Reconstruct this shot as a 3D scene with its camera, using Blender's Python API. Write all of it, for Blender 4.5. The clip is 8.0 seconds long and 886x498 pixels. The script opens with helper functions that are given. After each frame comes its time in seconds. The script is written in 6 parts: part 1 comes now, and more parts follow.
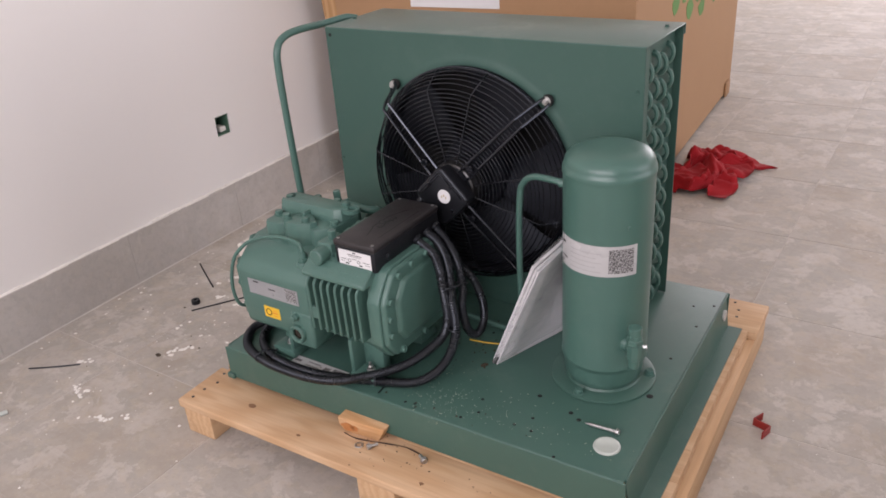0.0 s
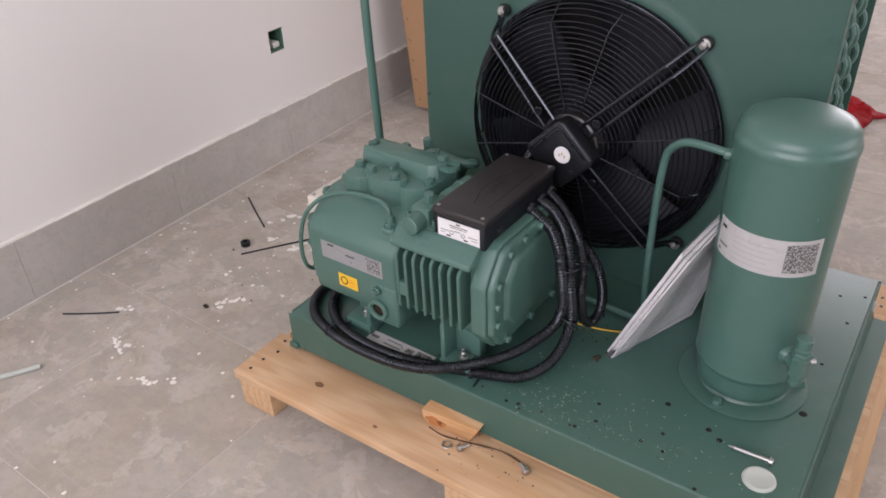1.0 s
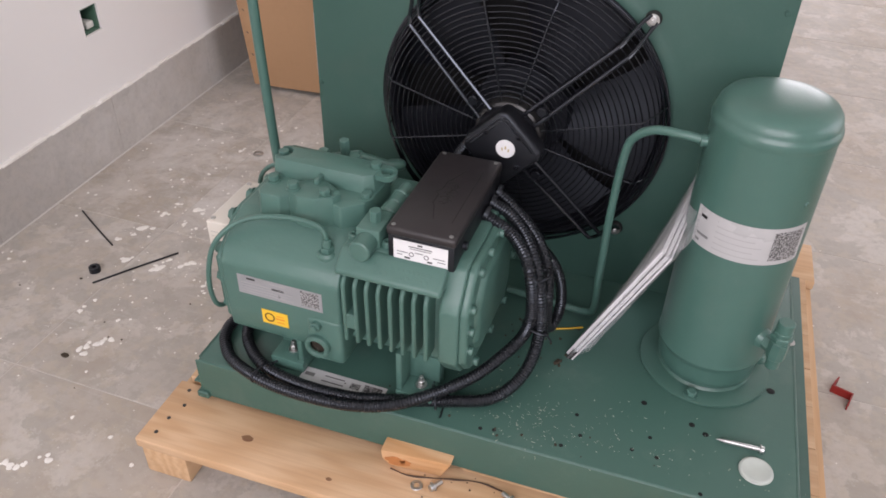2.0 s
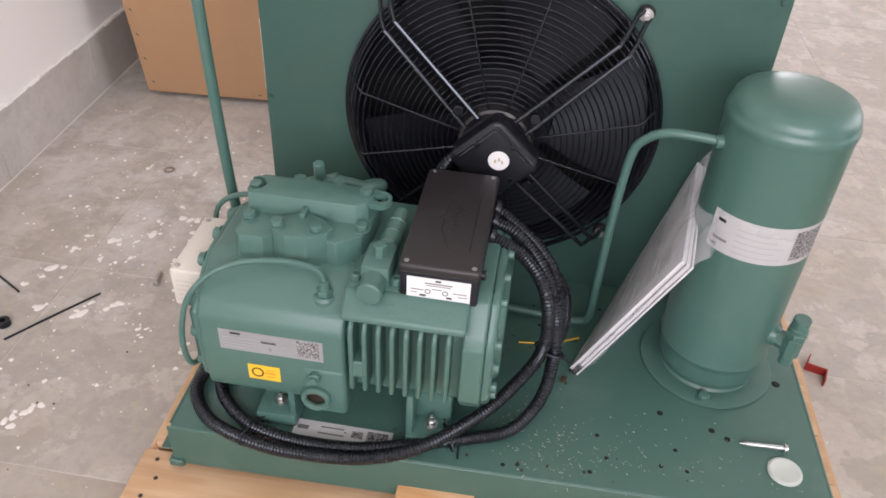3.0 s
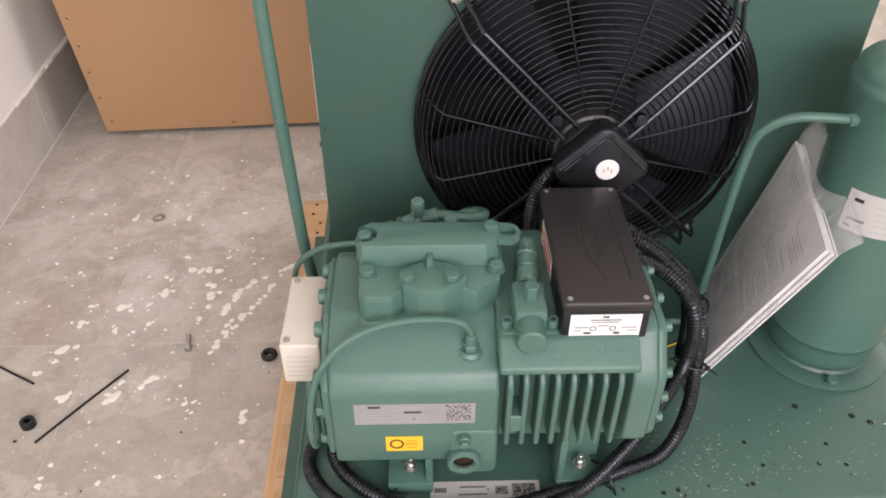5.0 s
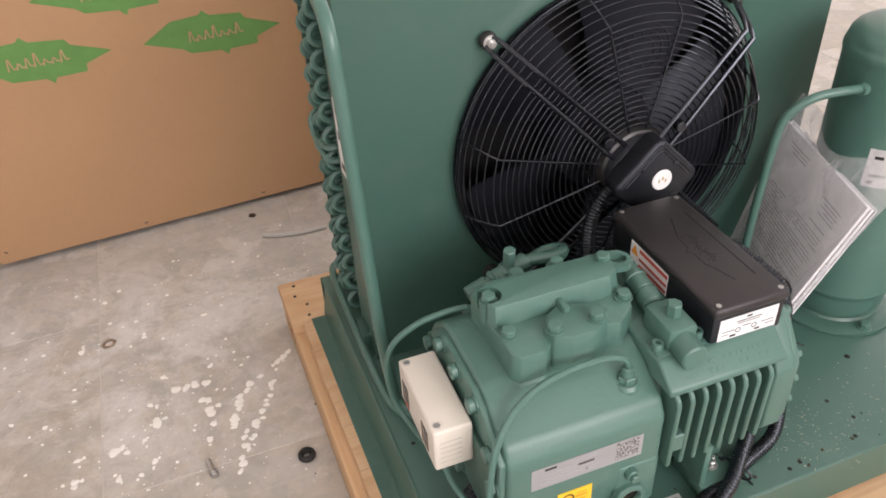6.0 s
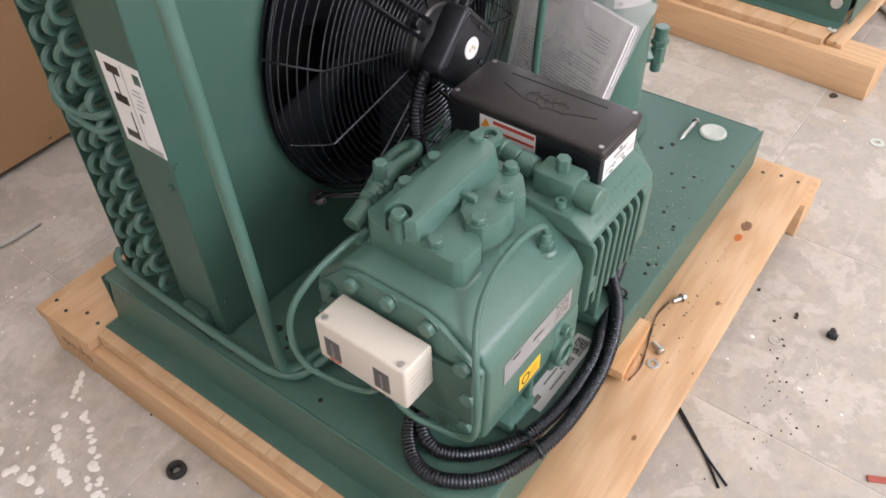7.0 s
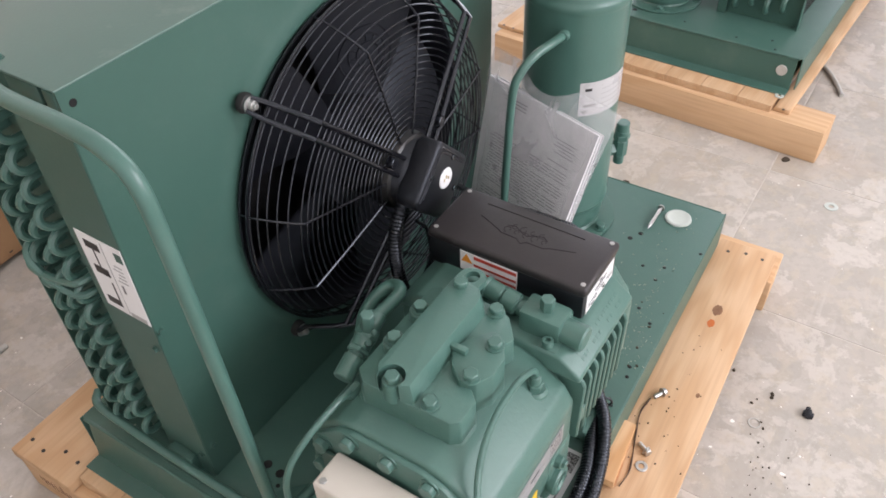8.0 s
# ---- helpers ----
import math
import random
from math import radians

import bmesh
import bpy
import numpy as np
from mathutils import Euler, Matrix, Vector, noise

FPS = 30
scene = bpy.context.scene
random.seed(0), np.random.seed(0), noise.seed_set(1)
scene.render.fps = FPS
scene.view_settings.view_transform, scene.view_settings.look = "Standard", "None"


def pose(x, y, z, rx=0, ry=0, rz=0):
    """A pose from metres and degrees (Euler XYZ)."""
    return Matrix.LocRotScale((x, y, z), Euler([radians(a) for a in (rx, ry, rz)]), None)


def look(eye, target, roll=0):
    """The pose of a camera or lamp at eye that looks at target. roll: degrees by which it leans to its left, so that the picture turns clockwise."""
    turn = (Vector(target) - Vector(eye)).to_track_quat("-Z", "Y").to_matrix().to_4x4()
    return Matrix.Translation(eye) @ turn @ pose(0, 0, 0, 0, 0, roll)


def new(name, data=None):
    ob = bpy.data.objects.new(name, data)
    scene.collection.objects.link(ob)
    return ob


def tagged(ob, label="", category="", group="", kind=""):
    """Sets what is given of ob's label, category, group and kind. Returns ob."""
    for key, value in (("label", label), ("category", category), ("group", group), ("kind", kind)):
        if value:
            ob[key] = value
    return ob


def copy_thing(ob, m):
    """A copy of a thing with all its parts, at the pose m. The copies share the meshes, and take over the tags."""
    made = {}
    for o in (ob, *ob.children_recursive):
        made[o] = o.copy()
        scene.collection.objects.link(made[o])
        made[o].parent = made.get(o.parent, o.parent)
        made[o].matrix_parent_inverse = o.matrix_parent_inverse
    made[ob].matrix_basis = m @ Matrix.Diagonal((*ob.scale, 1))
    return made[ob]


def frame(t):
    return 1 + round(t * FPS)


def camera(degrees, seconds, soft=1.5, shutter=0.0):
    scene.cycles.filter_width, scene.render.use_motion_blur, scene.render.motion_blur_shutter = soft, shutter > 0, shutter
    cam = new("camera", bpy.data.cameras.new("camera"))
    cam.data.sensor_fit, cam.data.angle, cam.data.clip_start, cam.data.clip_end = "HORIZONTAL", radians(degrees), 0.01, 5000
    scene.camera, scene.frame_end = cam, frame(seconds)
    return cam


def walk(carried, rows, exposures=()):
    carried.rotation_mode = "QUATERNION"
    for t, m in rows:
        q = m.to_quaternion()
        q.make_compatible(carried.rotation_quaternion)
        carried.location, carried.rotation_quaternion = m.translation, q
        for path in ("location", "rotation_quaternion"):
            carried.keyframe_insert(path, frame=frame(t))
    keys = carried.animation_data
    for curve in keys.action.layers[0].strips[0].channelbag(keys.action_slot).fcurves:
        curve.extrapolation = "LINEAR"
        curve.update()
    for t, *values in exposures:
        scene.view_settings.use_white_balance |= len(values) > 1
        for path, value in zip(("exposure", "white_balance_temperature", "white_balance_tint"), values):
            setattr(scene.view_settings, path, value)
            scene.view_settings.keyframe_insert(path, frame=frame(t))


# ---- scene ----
cam = camera(59.1, 8.0, soft=1.7)
PATH = [
    (0, (0.798, -0.952, 1.137), (-0.219, 0.517, 0.237), -4.3),
    (0.5, (0.661, -0.908, 1.126), (-0.368, 0.497, 0.144), -2.1),
    (1, (0.507, -0.802, 1.106), (-0.498, 0.538, 0.014), -2.4),
    (1.5, (0.383, -0.75, 1.101), (-0.494, 0.63, -0.051), -0.3),
    (1.7, (0.314, -0.747, 1.102), (-0.419, 0.702, -0.065), 0.5),
    (2.8, (0.016, -0.717, 1.08), (-0.197, 0.841, -0.155), 3.6),
    (3, (0.0, -0.673, 1.085), (-0.193, 0.893, -0.145), 3.4),
    (3.5, (-0.012, -0.598, 1.081), (-0.16, 0.95, -0.178), 1.2),
    (4, (-0.017, -0.581, 1.09), (-0.009, 0.956, -0.189), 1.3),
    (4.5, (-0.052, -0.565, 1.078), (-0.019, 0.947, -0.231), 2.1),
    (5, (-0.283, -0.573, 1.066), (-0.244, 0.984, -0.189), 0.1),
    (5.2, (-0.385, -0.584, 1.077), (-0.261, 1.009, -0.127), -1.5),
    (6.3, (-0.659, -0.396, 1.067), (0.044, 1.049, -0.124), -3.2),
    (6.5, (-0.691, -0.346, 1.063), (0.16, 0.961, -0.19), -2.8),
    (7, (-0.801, -0.258, 1.042), (0.316, 0.633, -0.358), -1.8),
    (7.5, (-0.798, -0.189, 1.087), (0.395, 0.564, -0.33), -0.7),
    (8, (-0.743, -0.181, 1.15), (0.47, 0.646, -0.209), -2.5),
]
EXPOSURES = [(0.0, -0.25, 6500, 23), (1.5, -0.17, 6350, 21), (3.0, 0.16, 6400, 20), (5.0, 0.31, 6800, 20), (6.5, 0.38, 6620, 18), (8.0, 0.40, 6280, 17)]
walk(cam, [(t, look(eye, target, roll)) for t, eye, target, roll in PATH], EXPOSURES)

# ---- world, sun, doorway daylight, added fill lamps ----
world = bpy.data.worlds.new("daylight")
scene.world = world
world.use_nodes = True
wn = world.node_tree.nodes
sky = wn.new("ShaderNodeTexSky")
sky.sky_type = "NISHITA"
sky.sun_disc = False
sky.sun_elevation = radians(51)
sky.sun_rotation = radians(100)
wn["Background"].inputs["Strength"].default_value = 0.12
world.node_tree.links.new(sky.outputs["Color"], wn["Background"].inputs["Color"])

sun = new("sun", bpy.data.lights.new("sun", "SUN"))
sun.data.energy, sun.data.angle, sun.data.color = 3.0, radians(2), (1.0, 0.95, 0.88)
sun.matrix_world = look((11, -2.4, 14), (0, 0, 0))


def daylight(name, eye, target, width, height, watts):
    lamp = new(name, bpy.data.lights.new(name, "AREA"))
    lamp.data.shape, lamp.data.size, lamp.data.size_y = "RECTANGLE", width, height
    lamp.data.energy, lamp.data.color = watts, (1.0, 0.97, 0.95)
    lamp.matrix_world = look(eye, target)
    return lamp


daylight("door_daylight", (4.58, 1.6, 1.45), (0, 1.6, 0.2), 4.6, 2.5, 94)
# two fill lamps added in unseen, assumed window openings to even out the room
daylight("window_daylight", (0.9, 7.95, 1.9), (0.9, 0, 0.4), 3.4, 1.5, 155)
daylight("rear_window_daylight", (0.5, -2.95, 1.9), (-0.2, 2, 0.2), 3.0, 1.4, 104)

# ---- materials ----
class Nodes:
    """A material under construction, with short ways to add nodes."""

    def __init__(self, name, rough=0.5, metal=0.0, spec=0.5):
        self.mat = bpy.data.materials.new(name)
        self.mat.use_nodes = True
        self.tree = self.mat.node_tree
        self.bsdf = self.tree.nodes["Principled BSDF"]
        self.bsdf.inputs["Roughness"].default_value = rough
        self.bsdf.inputs["Metallic"].default_value = metal
        self.bsdf.inputs["Specular IOR Level"].default_value = spec
        self.coord = self.tree.nodes.new("ShaderNodeTexCoord").outputs["Object"]

    def add(self, kind, **inputs):
        node = self.tree.nodes.new(kind)
        for key, value in inputs.items():
            self.set(node.inputs[key.replace("_", " ")], value)
        return node

    def set(self, socket, value):
        if isinstance(value, bpy.types.NodeSocket):
            self.tree.links.new(value, socket)
        else:
            socket.default_value = value

    def shifted(self):
        """Object coordinates, moved by a random step for each object."""
        info = self.tree.nodes.new("ShaderNodeObjectInfo").outputs["Random"]
        step = self.add("ShaderNodeVectorMath", Vector=(17.0, 31.0, 23.0))
        step.operation = "SCALE"
        self.set(step.inputs["Scale"], info)
        total = self.add("ShaderNodeVectorMath")
        self.set(total.inputs[0], self.coord)
        self.set(total.inputs[1], step.outputs["Vector"])
        return total.outputs["Vector"]

    def scaled(self, vector, xyz):
        m = self.add("ShaderNodeMapping", Vector=vector)
        m.inputs["Scale"].default_value = xyz
        return m.outputs["Vector"]

    def noise(self, scale, detail=4.0, rough=0.55, vector=None, warp=0.0):
        n = self.add("ShaderNodeTexNoise", Vector=vector or self.coord, Scale=scale, Detail=detail, Roughness=rough, Distortion=warp)
        return n.outputs["Fac"]

    def ramp(self, fac, stops):
        r = self.add("ShaderNodeValToRGB", Fac=fac)
        e = r.color_ramp.elements
        while len(e) < len(stops):
            e.new(0.5)
        for el, (pos, col) in zip(e, stops):
            el.position, el.color = pos, (*col, 1) if len(col) == 3 else col
        return r.outputs["Color"]

    def mix(self, fac, a, b, blend="MIX"):
        m = self.tree.nodes.new("ShaderNodeMix")
        m.data_type, m.blend_type = "RGBA", blend
        for socket, value in ((m.inputs[0], fac), (m.inputs[6], a), (m.inputs[7], b)):
            if not isinstance(value, (bpy.types.NodeSocket, float, int)):
                value = (*value, 1) if len(value) == 3 else value
            self.set(socket, value)
        return m.outputs[2]

    def bump(self, height, strength, distance=0.002, normal=None):
        b = self.add("ShaderNodeBump", Height=height, Strength=strength, Distance=distance)
        if normal is not None:
            self.set(b.inputs["Normal"], normal)
        return b.outputs["Normal"]

    def done(self, color, rough=None, normal=None):
        if not isinstance(color, bpy.types.NodeSocket):
            color = (*color, 1)
        self.set(self.bsdf.inputs["Base Color"], color)
        if rough is not None:
            self.set(self.bsdf.inputs["Roughness"], rough)
        if normal is not None:
            self.set(self.bsdf.inputs["Normal"], normal)
        return self.mat


def grey(v):
    return (v, v, v)


def paint(name, low, high, rough, orange_peel, dust=0.0, thin=0.0):
    n = Nodes(name, rough)
    col = n.mix(n.noise(3.0, 3.0), low, high)
    col = n.mix(n.ramp(n.noise(45.0, 6.0, 0.7), [(0.50, grey(0.0)), (0.78, grey(0.10))]), col, [c * 1.2 + 0.005 for c in high])
    if thin:
        # patches where the paint is thin and the primer shows through
        col = n.mix(n.ramp(n.noise(4.5, 5.0, 0.6, warp=0.6), [(0.54, grey(0.0)), (0.74, grey(thin))]), col, (0.135, 0.135, 0.110))
    if dust:
        col = n.mix(n.ramp(n.noise(7.0, 9.0, 0.72), [(0.52, grey(0.0)), (0.80, grey(dust))]), col, (0.40, 0.42, 0.38))
    r = n.ramp(n.noise(2.5, 2.0), [(0.3, grey(rough - 0.04)), (0.7, grey(rough + 0.06))])
    return n.done(col, r, n.bump(n.noise(260.0 if orange_peel < 0.3 else 190.0, 3.0), orange_peel, 0.001))


def plain(name, color, rough=0.5, metal=0.0, vary=0.12, scale=30.0, relief=0.0):
    n = Nodes(name, rough, metal)
    fac = n.noise(scale, 5.0, 0.65)
    col = n.mix(fac, [c * (1 - vary) for c in color], [min(1.0, c * (1 + vary)) for c in color])
    normal = n.bump(n.noise(scale * 9, 3.0), relief, 0.001) if relief else None
    return n.done(col, n.ramp(n.noise(scale * 0.6, 4.0), [(0.3, grey(max(0.03, rough - 0.06))), (0.7, grey(min(1.0, rough + 0.06)))]), normal)


def wood(name, light, dark, along):
    """Sawn pine; along: 0, 1 or 2, the axis of the grain."""
    n = Nodes(name, 0.68, spec=0.3)
    v = n.shifted()
    long = [9.0, 9.0, 9.0]
    long[along] = 0.9
    fine = [160.0, 160.0, 160.0]
    fine[along] = 5.0
    rings = n.add("ShaderNodeTexWave", Vector=n.scaled(v, tuple(long)), Scale=1.7, Distortion=9.0, Detail=3.0, Detail_Scale=1.3)
    grain = n.noise(1.0, 4.0, 0.6, n.scaled(v, tuple(fine)))
    col = n.mix(rings.outputs["Fac"], light, dark)
    col = n.mix(n.ramp(grain, [(0.45, grey(0.0)), (0.75, grey(0.30))]), col, [c * 0.6 for c in dark])
    col = n.mix(n.ramp(n.noise(5.0, 5.0, 0.6, v), [(0.48, grey(0.0)), (0.75, grey(0.30))]), col, [c * 0.80 for c in light])
    return n.done(col, None, n.bump(grain, 0.35, 0.001))


GREEN_SHEET = paint("green_sheet_paint", (0.037, 0.091, 0.073), (0.043, 0.101, 0.081), 0.42, 0.12, 0.05, 0.10)
# top cover only: paler, greyer green than the sheets, with grey patches
GREEN_TOP = paint("pale_green_top_paint", (0.072, 0.132, 0.111), (0.090, 0.150, 0.128), 0.36, 0.12, 0.30)
GREEN_PLATE = paint("dusty_green_plate_paint", (0.045, 0.108, 0.086), (0.052, 0.119, 0.096), 0.40, 0.16, 0.10)
GREEN_CAST = paint("green_cast_iron_paint", (0.060, 0.135, 0.111), (0.072, 0.154, 0.128), 0.38, 0.32, 0.06)
GREEN_TUBE = paint("green_tube_paint", (0.054, 0.127, 0.104), (0.066, 0.146, 0.121), 0.33, 0.18, 0.06)
GREEN_SHEET.node_tree.nodes["Principled BSDF"].inputs["Specular IOR Level"].default_value = 0.36
GREEN_BOX = plain("green_plastic", (0.05, 0.12, 0.08), 0.5)
BLACK_WIRE = plain("black_coated_wire", (0.006, 0.006, 0.008), 0.20)
BLACK_WIRE.node_tree.nodes["Principled BSDF"].inputs["Specular IOR Level"].default_value = 0.75
BLACK_BLADE = plain("black_fan_blade", (0.0062, 0.0066, 0.0090), 0.50)
BLACK_BLADE.node_tree.nodes["Principled BSDF"].inputs["Specular IOR Level"].default_value = 0.34
BLACK_PLASTIC = plain("black_moulded_plastic", (0.0085, 0.0088, 0.0105), 0.38, relief=0.15, scale=60)
# lid only: a paler, warmer tone than the box's black plastic
WARM_BLACK = plain("warm_black_plastic", (0.0195, 0.0165, 0.0175), 0.42, relief=0.15, scale=60)
BLACK_HOSE = plain("black_corrugated_hose", (0.008, 0.0085, 0.010), 0.29)
BLACK_RUBBER = plain("black_rubber", grey(0.014), 0.7)
for gloss_black in (BLACK_WIRE, BLACK_BLADE, BLACK_PLASTIC, BLACK_HOSE):
    gloss_black.node_tree.nodes["Principled BSDF"].inputs["Specular Tint"].default_value = (0.80, 0.88, 1.0, 1)
# near-black that stands in for shade in holes and lid grooves
SHADE_BLACK = plain("painted_shade_black", grey(0.006), 0.9)
STEEL = plain("zinc_plated_steel", (0.50, 0.50, 0.49), 0.40, 1.0, 0.10, 80)
DARK_STEEL = plain("blackened_steel", grey(0.07), 0.42, 0.8)
IVORY = plain("ivory_plastic", (0.58, 0.545, 0.48), 0.45, 0.0, 0.04, 12, 0.08)
WHITE_LABEL = plain("white_label_film", (0.72, 0.72, 0.72), 0.35, 0.0, 0.05, 40)
DULL_LABEL = plain("dull_white_label_film", (0.43, 0.43, 0.43), 0.30, 0.0, 0.06, 40)
SILVER_LABEL = plain("silver_label_film", (0.31, 0.32, 0.33), 0.32, 0.25, 0.08, 40)
BRIGHT_PLATE = plain("bright_silver_plate", (0.60, 0.61, 0.61), 0.32, 0.1, 0.08, 40)
YELLOW_LABEL = plain("yellow_label_film", (0.75, 0.47, 0.03), 0.4, 0.0, 0.06, 40)
RED_INK = plain("red_ink", (0.45, 0.05, 0.03), 0.5)
GOLD_INK = plain("pale_gold_ink", (0.45, 0.36, 0.18), 0.5)
ORANGE_INK = plain("orange_ink", (0.70, 0.26, 0.02), 0.5)
BLACK_INK = plain("black_ink", grey(0.012), 0.5)
BROWN_INK = plain("dark_brown_ink", (0.10, 0.045, 0.012), 0.5)
GREY_INK = plain("grey_ink", grey(0.16), 0.5)
PALE_INK = plain("pale_grey_print", grey(0.29), 0.6)
FAINT_INK = plain("faint_grey_print", grey(0.34), 0.6)
GREEN_INK = plain("green_print", (0.10, 0.24, 0.06), 0.75, 0.0, 0.25, 25)
TAN_INK = plain("unprinted_board", (0.40, 0.27, 0.15), 0.8)
RED_PLASTIC = plain("red_plastic", (0.25, 0.014, 0.010), 0.45)
YELLOW_WIRE = plain("yellow_wire", (0.65, 0.42, 0.04), 0.45)
CABLE_GREY = plain("grey_cable_sheath", (0.44, 0.43, 0.40), 0.5)
WHITE_PLASTIC = plain("white_translucent_plastic", (0.46, 0.50, 0.46), 0.4)
PLASTER = plain("white_plaster_crumb", (0.80, 0.78, 0.73), 0.9, 0.0, 0.08, 120, 0.4)
SHAVING = plain("pale_shaving", (0.34, 0.36, 0.30), 0.7)
PAPER = plain("printed_paper", (0.60, 0.60, 0.61), 0.6, 0.0, 0.05, 40)
SOIL = plain("dark_crumb", (0.045, 0.033, 0.02), 0.9)
PINE_X = wood("pine_along_x", (0.60, 0.405, 0.245), (0.530, 0.335, 0.185), 0)
PINE_Y = wood("pine_along_y", (0.60, 0.400, 0.235), (0.535, 0.340, 0.185), 1)
PINE_Z = wood("pine_upright", (0.54, 0.34, 0.17), (0.42, 0.23, 0.10), 2)
BLOCK_WOOD = wood("orange_brown_wood", (0.60, 0.385, 0.215), (0.52, 0.285, 0.125), 0)
BARK = plain("dark_bark", (0.05, 0.026, 0.014), 0.7)
BLOCK_STAIN = plain("brown_wood_stain", (0.42, 0.17, 0.055), 0.6, 0.0, 0.3, 60)
KNOT = plain("pine_knot", (0.22, 0.11, 0.055), 0.6, 0.0, 0.4, 90)
RESIN = plain("orange_resin_stain", (0.48, 0.12, 0.02), 0.45)


def make_tile(name, a, b, worn, dirt=1.0):
    """Cement-look tile: soft clouds, a mottled grain, pale worn patches, brown stains and dust specks."""
    n = Nodes(name, 0.42)
    v = n.shifted()
    col = n.mix(n.ramp(n.noise(2.6, 6.0, 0.60, v, 0.15), [(0.30, grey(0.10)), (0.70, grey(0.90))]), a, b)
    # cement patches with crisp outlines, cool, pale and warm
    col = n.mix(n.ramp(n.noise(13.0, 7.0, 0.62, v, 0.35), [(0.485, grey(0.0)), (0.520, grey(0.40 * dirt))]), col, (a[0] * 0.84, a[1] * 0.86, a[2] * 0.86))
    col = n.mix(n.ramp(n.noise(8.0, 8.0, 0.66, v, 0.30), [(0.53, grey(0.0)), (0.555, grey(0.62 * dirt))]), col, worn)
    col = n.mix(n.ramp(n.noise(27.0, 6.0, 0.62, v, 0.2), [(0.52, grey(0.0)), (0.58, grey(0.42 * dirt))]), col, (b[0] * 1.02, b[1] * 0.97, b[2] * 0.86))
    col = n.mix(n.ramp(n.noise(60.0, 5.0, 0.65, v), [(0.48, grey(0.0)), (0.64, grey(0.34))]), col, [c * 0.80 for c in a])
    col = n.mix(n.ramp(n.noise(1.7, 6.0, 0.68, v, 0.3), [(0.52, grey(0.0)), (0.66, grey(0.45 * dirt))]), col, (a[0] * 0.90, a[1] * 0.80, a[2] * 0.68))
    col = n.mix(n.ramp(n.noise(190.0, 3.0, 0.6, v), [(0.66, grey(0.0)), (0.74, grey(0.45))]), col, (0.64, 0.62, 0.58))
    scuff = n.noise(1.0, 5.0, 0.6, n.scaled(v, (5.0, 55.0, 9.0)), 0.2)
    col = n.mix(n.ramp(scuff, [(0.60, grey(0.0)), (0.76, grey(0.28))]), col, (0.58, 0.56, 0.52))
    # wiped plaster dust on the floor before the carton
    where = n.tree.nodes.new("ShaderNodeNewGeometry").outputs["Position"]
    far = n.add("ShaderNodeVectorMath")
    far.operation = "DISTANCE"
    n.set(far.inputs[0], where)
    far.inputs[1].default_value = (-0.86, 0.82, 0.0)
    near = n.ramp(far.outputs["Value"], [(0.10, grey(1.0)), (0.62, grey(0.0))])
    wipe = n.ramp(n.noise(7.5, 10.0, 0.74, where, 0.45), [(0.45, grey(0.05)), (0.60, grey(1.0))])
    both = n.mix(1.0, near, wipe, "MULTIPLY")
    col = n.mix(n.mix(1.0, both, grey(0.70), "MULTIPLY"), col, (0.65, 0.63, 0.60))
    r = n.ramp(n.noise(7.0, 6.0, 0.7, v), [(0.3, grey(0.58)), (0.7, grey(0.78))])
    return n.done(col, r, n.bump(n.noise(60.0, 5.0, 0.6, v), 0.07, 0.001))


TILE = make_tile("grey_stone_look_tile", (0.398, 0.366, 0.322), (0.458, 0.426, 0.382), (0.545, 0.512, 0.465))
SKIRT_TILE = make_tile("grey_skirting_tile", (0.43, 0.41, 0.385), (0.48, 0.46, 0.43), (0.53, 0.51, 0.48), 0.4)
PALE_JOINT = plain("pale_floor_joint", (0.62, 0.60, 0.56), 0.9, 0.0, 0.15, 25)
GROUT = plain("pale_grout", (0.52, 0.49, 0.445), 0.9, 0.0, 0.2, 25)


def make_wall(name, a):
    n = Nodes(name, 0.82, spec=0.3)
    col = n.mix(n.noise(1.2, 5.0, 0.6), [c * 0.95 for c in a], a)
    col = n.mix(n.ramp(n.noise(14.0, 6.0, 0.7), [(0.6, grey(0.0)), (0.85, grey(0.18))]), col, [c * 0.86 for c in a])
    return n.done(col, None, n.bump(n.noise(70.0, 4.0), 0.12, 0.002))


WALL = make_wall("white_wall_paint", (0.80, 0.785, 0.765))
CEILING = make_wall("white_ceiling_paint", (0.80, 0.80, 0.79))


def make_cardboard():
    n = Nodes("brown_corrugated_board", 0.8, spec=0.25)
    flutes = n.add("ShaderNodeTexWave", Vector=n.coord, Scale=22.0, Distortion=0.3)
    flutes.bands_direction = "X"
    col = n.mix(n.noise(2.2, 5.0, 0.6), (0.365, 0.215, 0.115), (0.425, 0.260, 0.142))
    col = n.mix(n.ramp(n.noise(60.0, 6.0, 0.7), [(0.5, grey(0.0)), (0.75, grey(0.25))]), col, (0.31, 0.185, 0.100))
    return n.done(col, None, n.bump(flutes.outputs["Fac"], 0.05, 0.001))


CARDBOARD = make_cardboard()


def make_cloth():
    n = Nodes("red_woven_cloth", 0.9, spec=0.15)
    n.bsdf.inputs["Sheen Weight"].default_value = 0.08
    col = n.mix(n.noise(16.0, 5.0), (0.24, 0.009, 0.013), (0.38, 0.016, 0.020))
    return n.done(col, None, n.bump(n.noise(400.0, 2.0), 0.3, 0.001))


CLOTH = make_cloth()


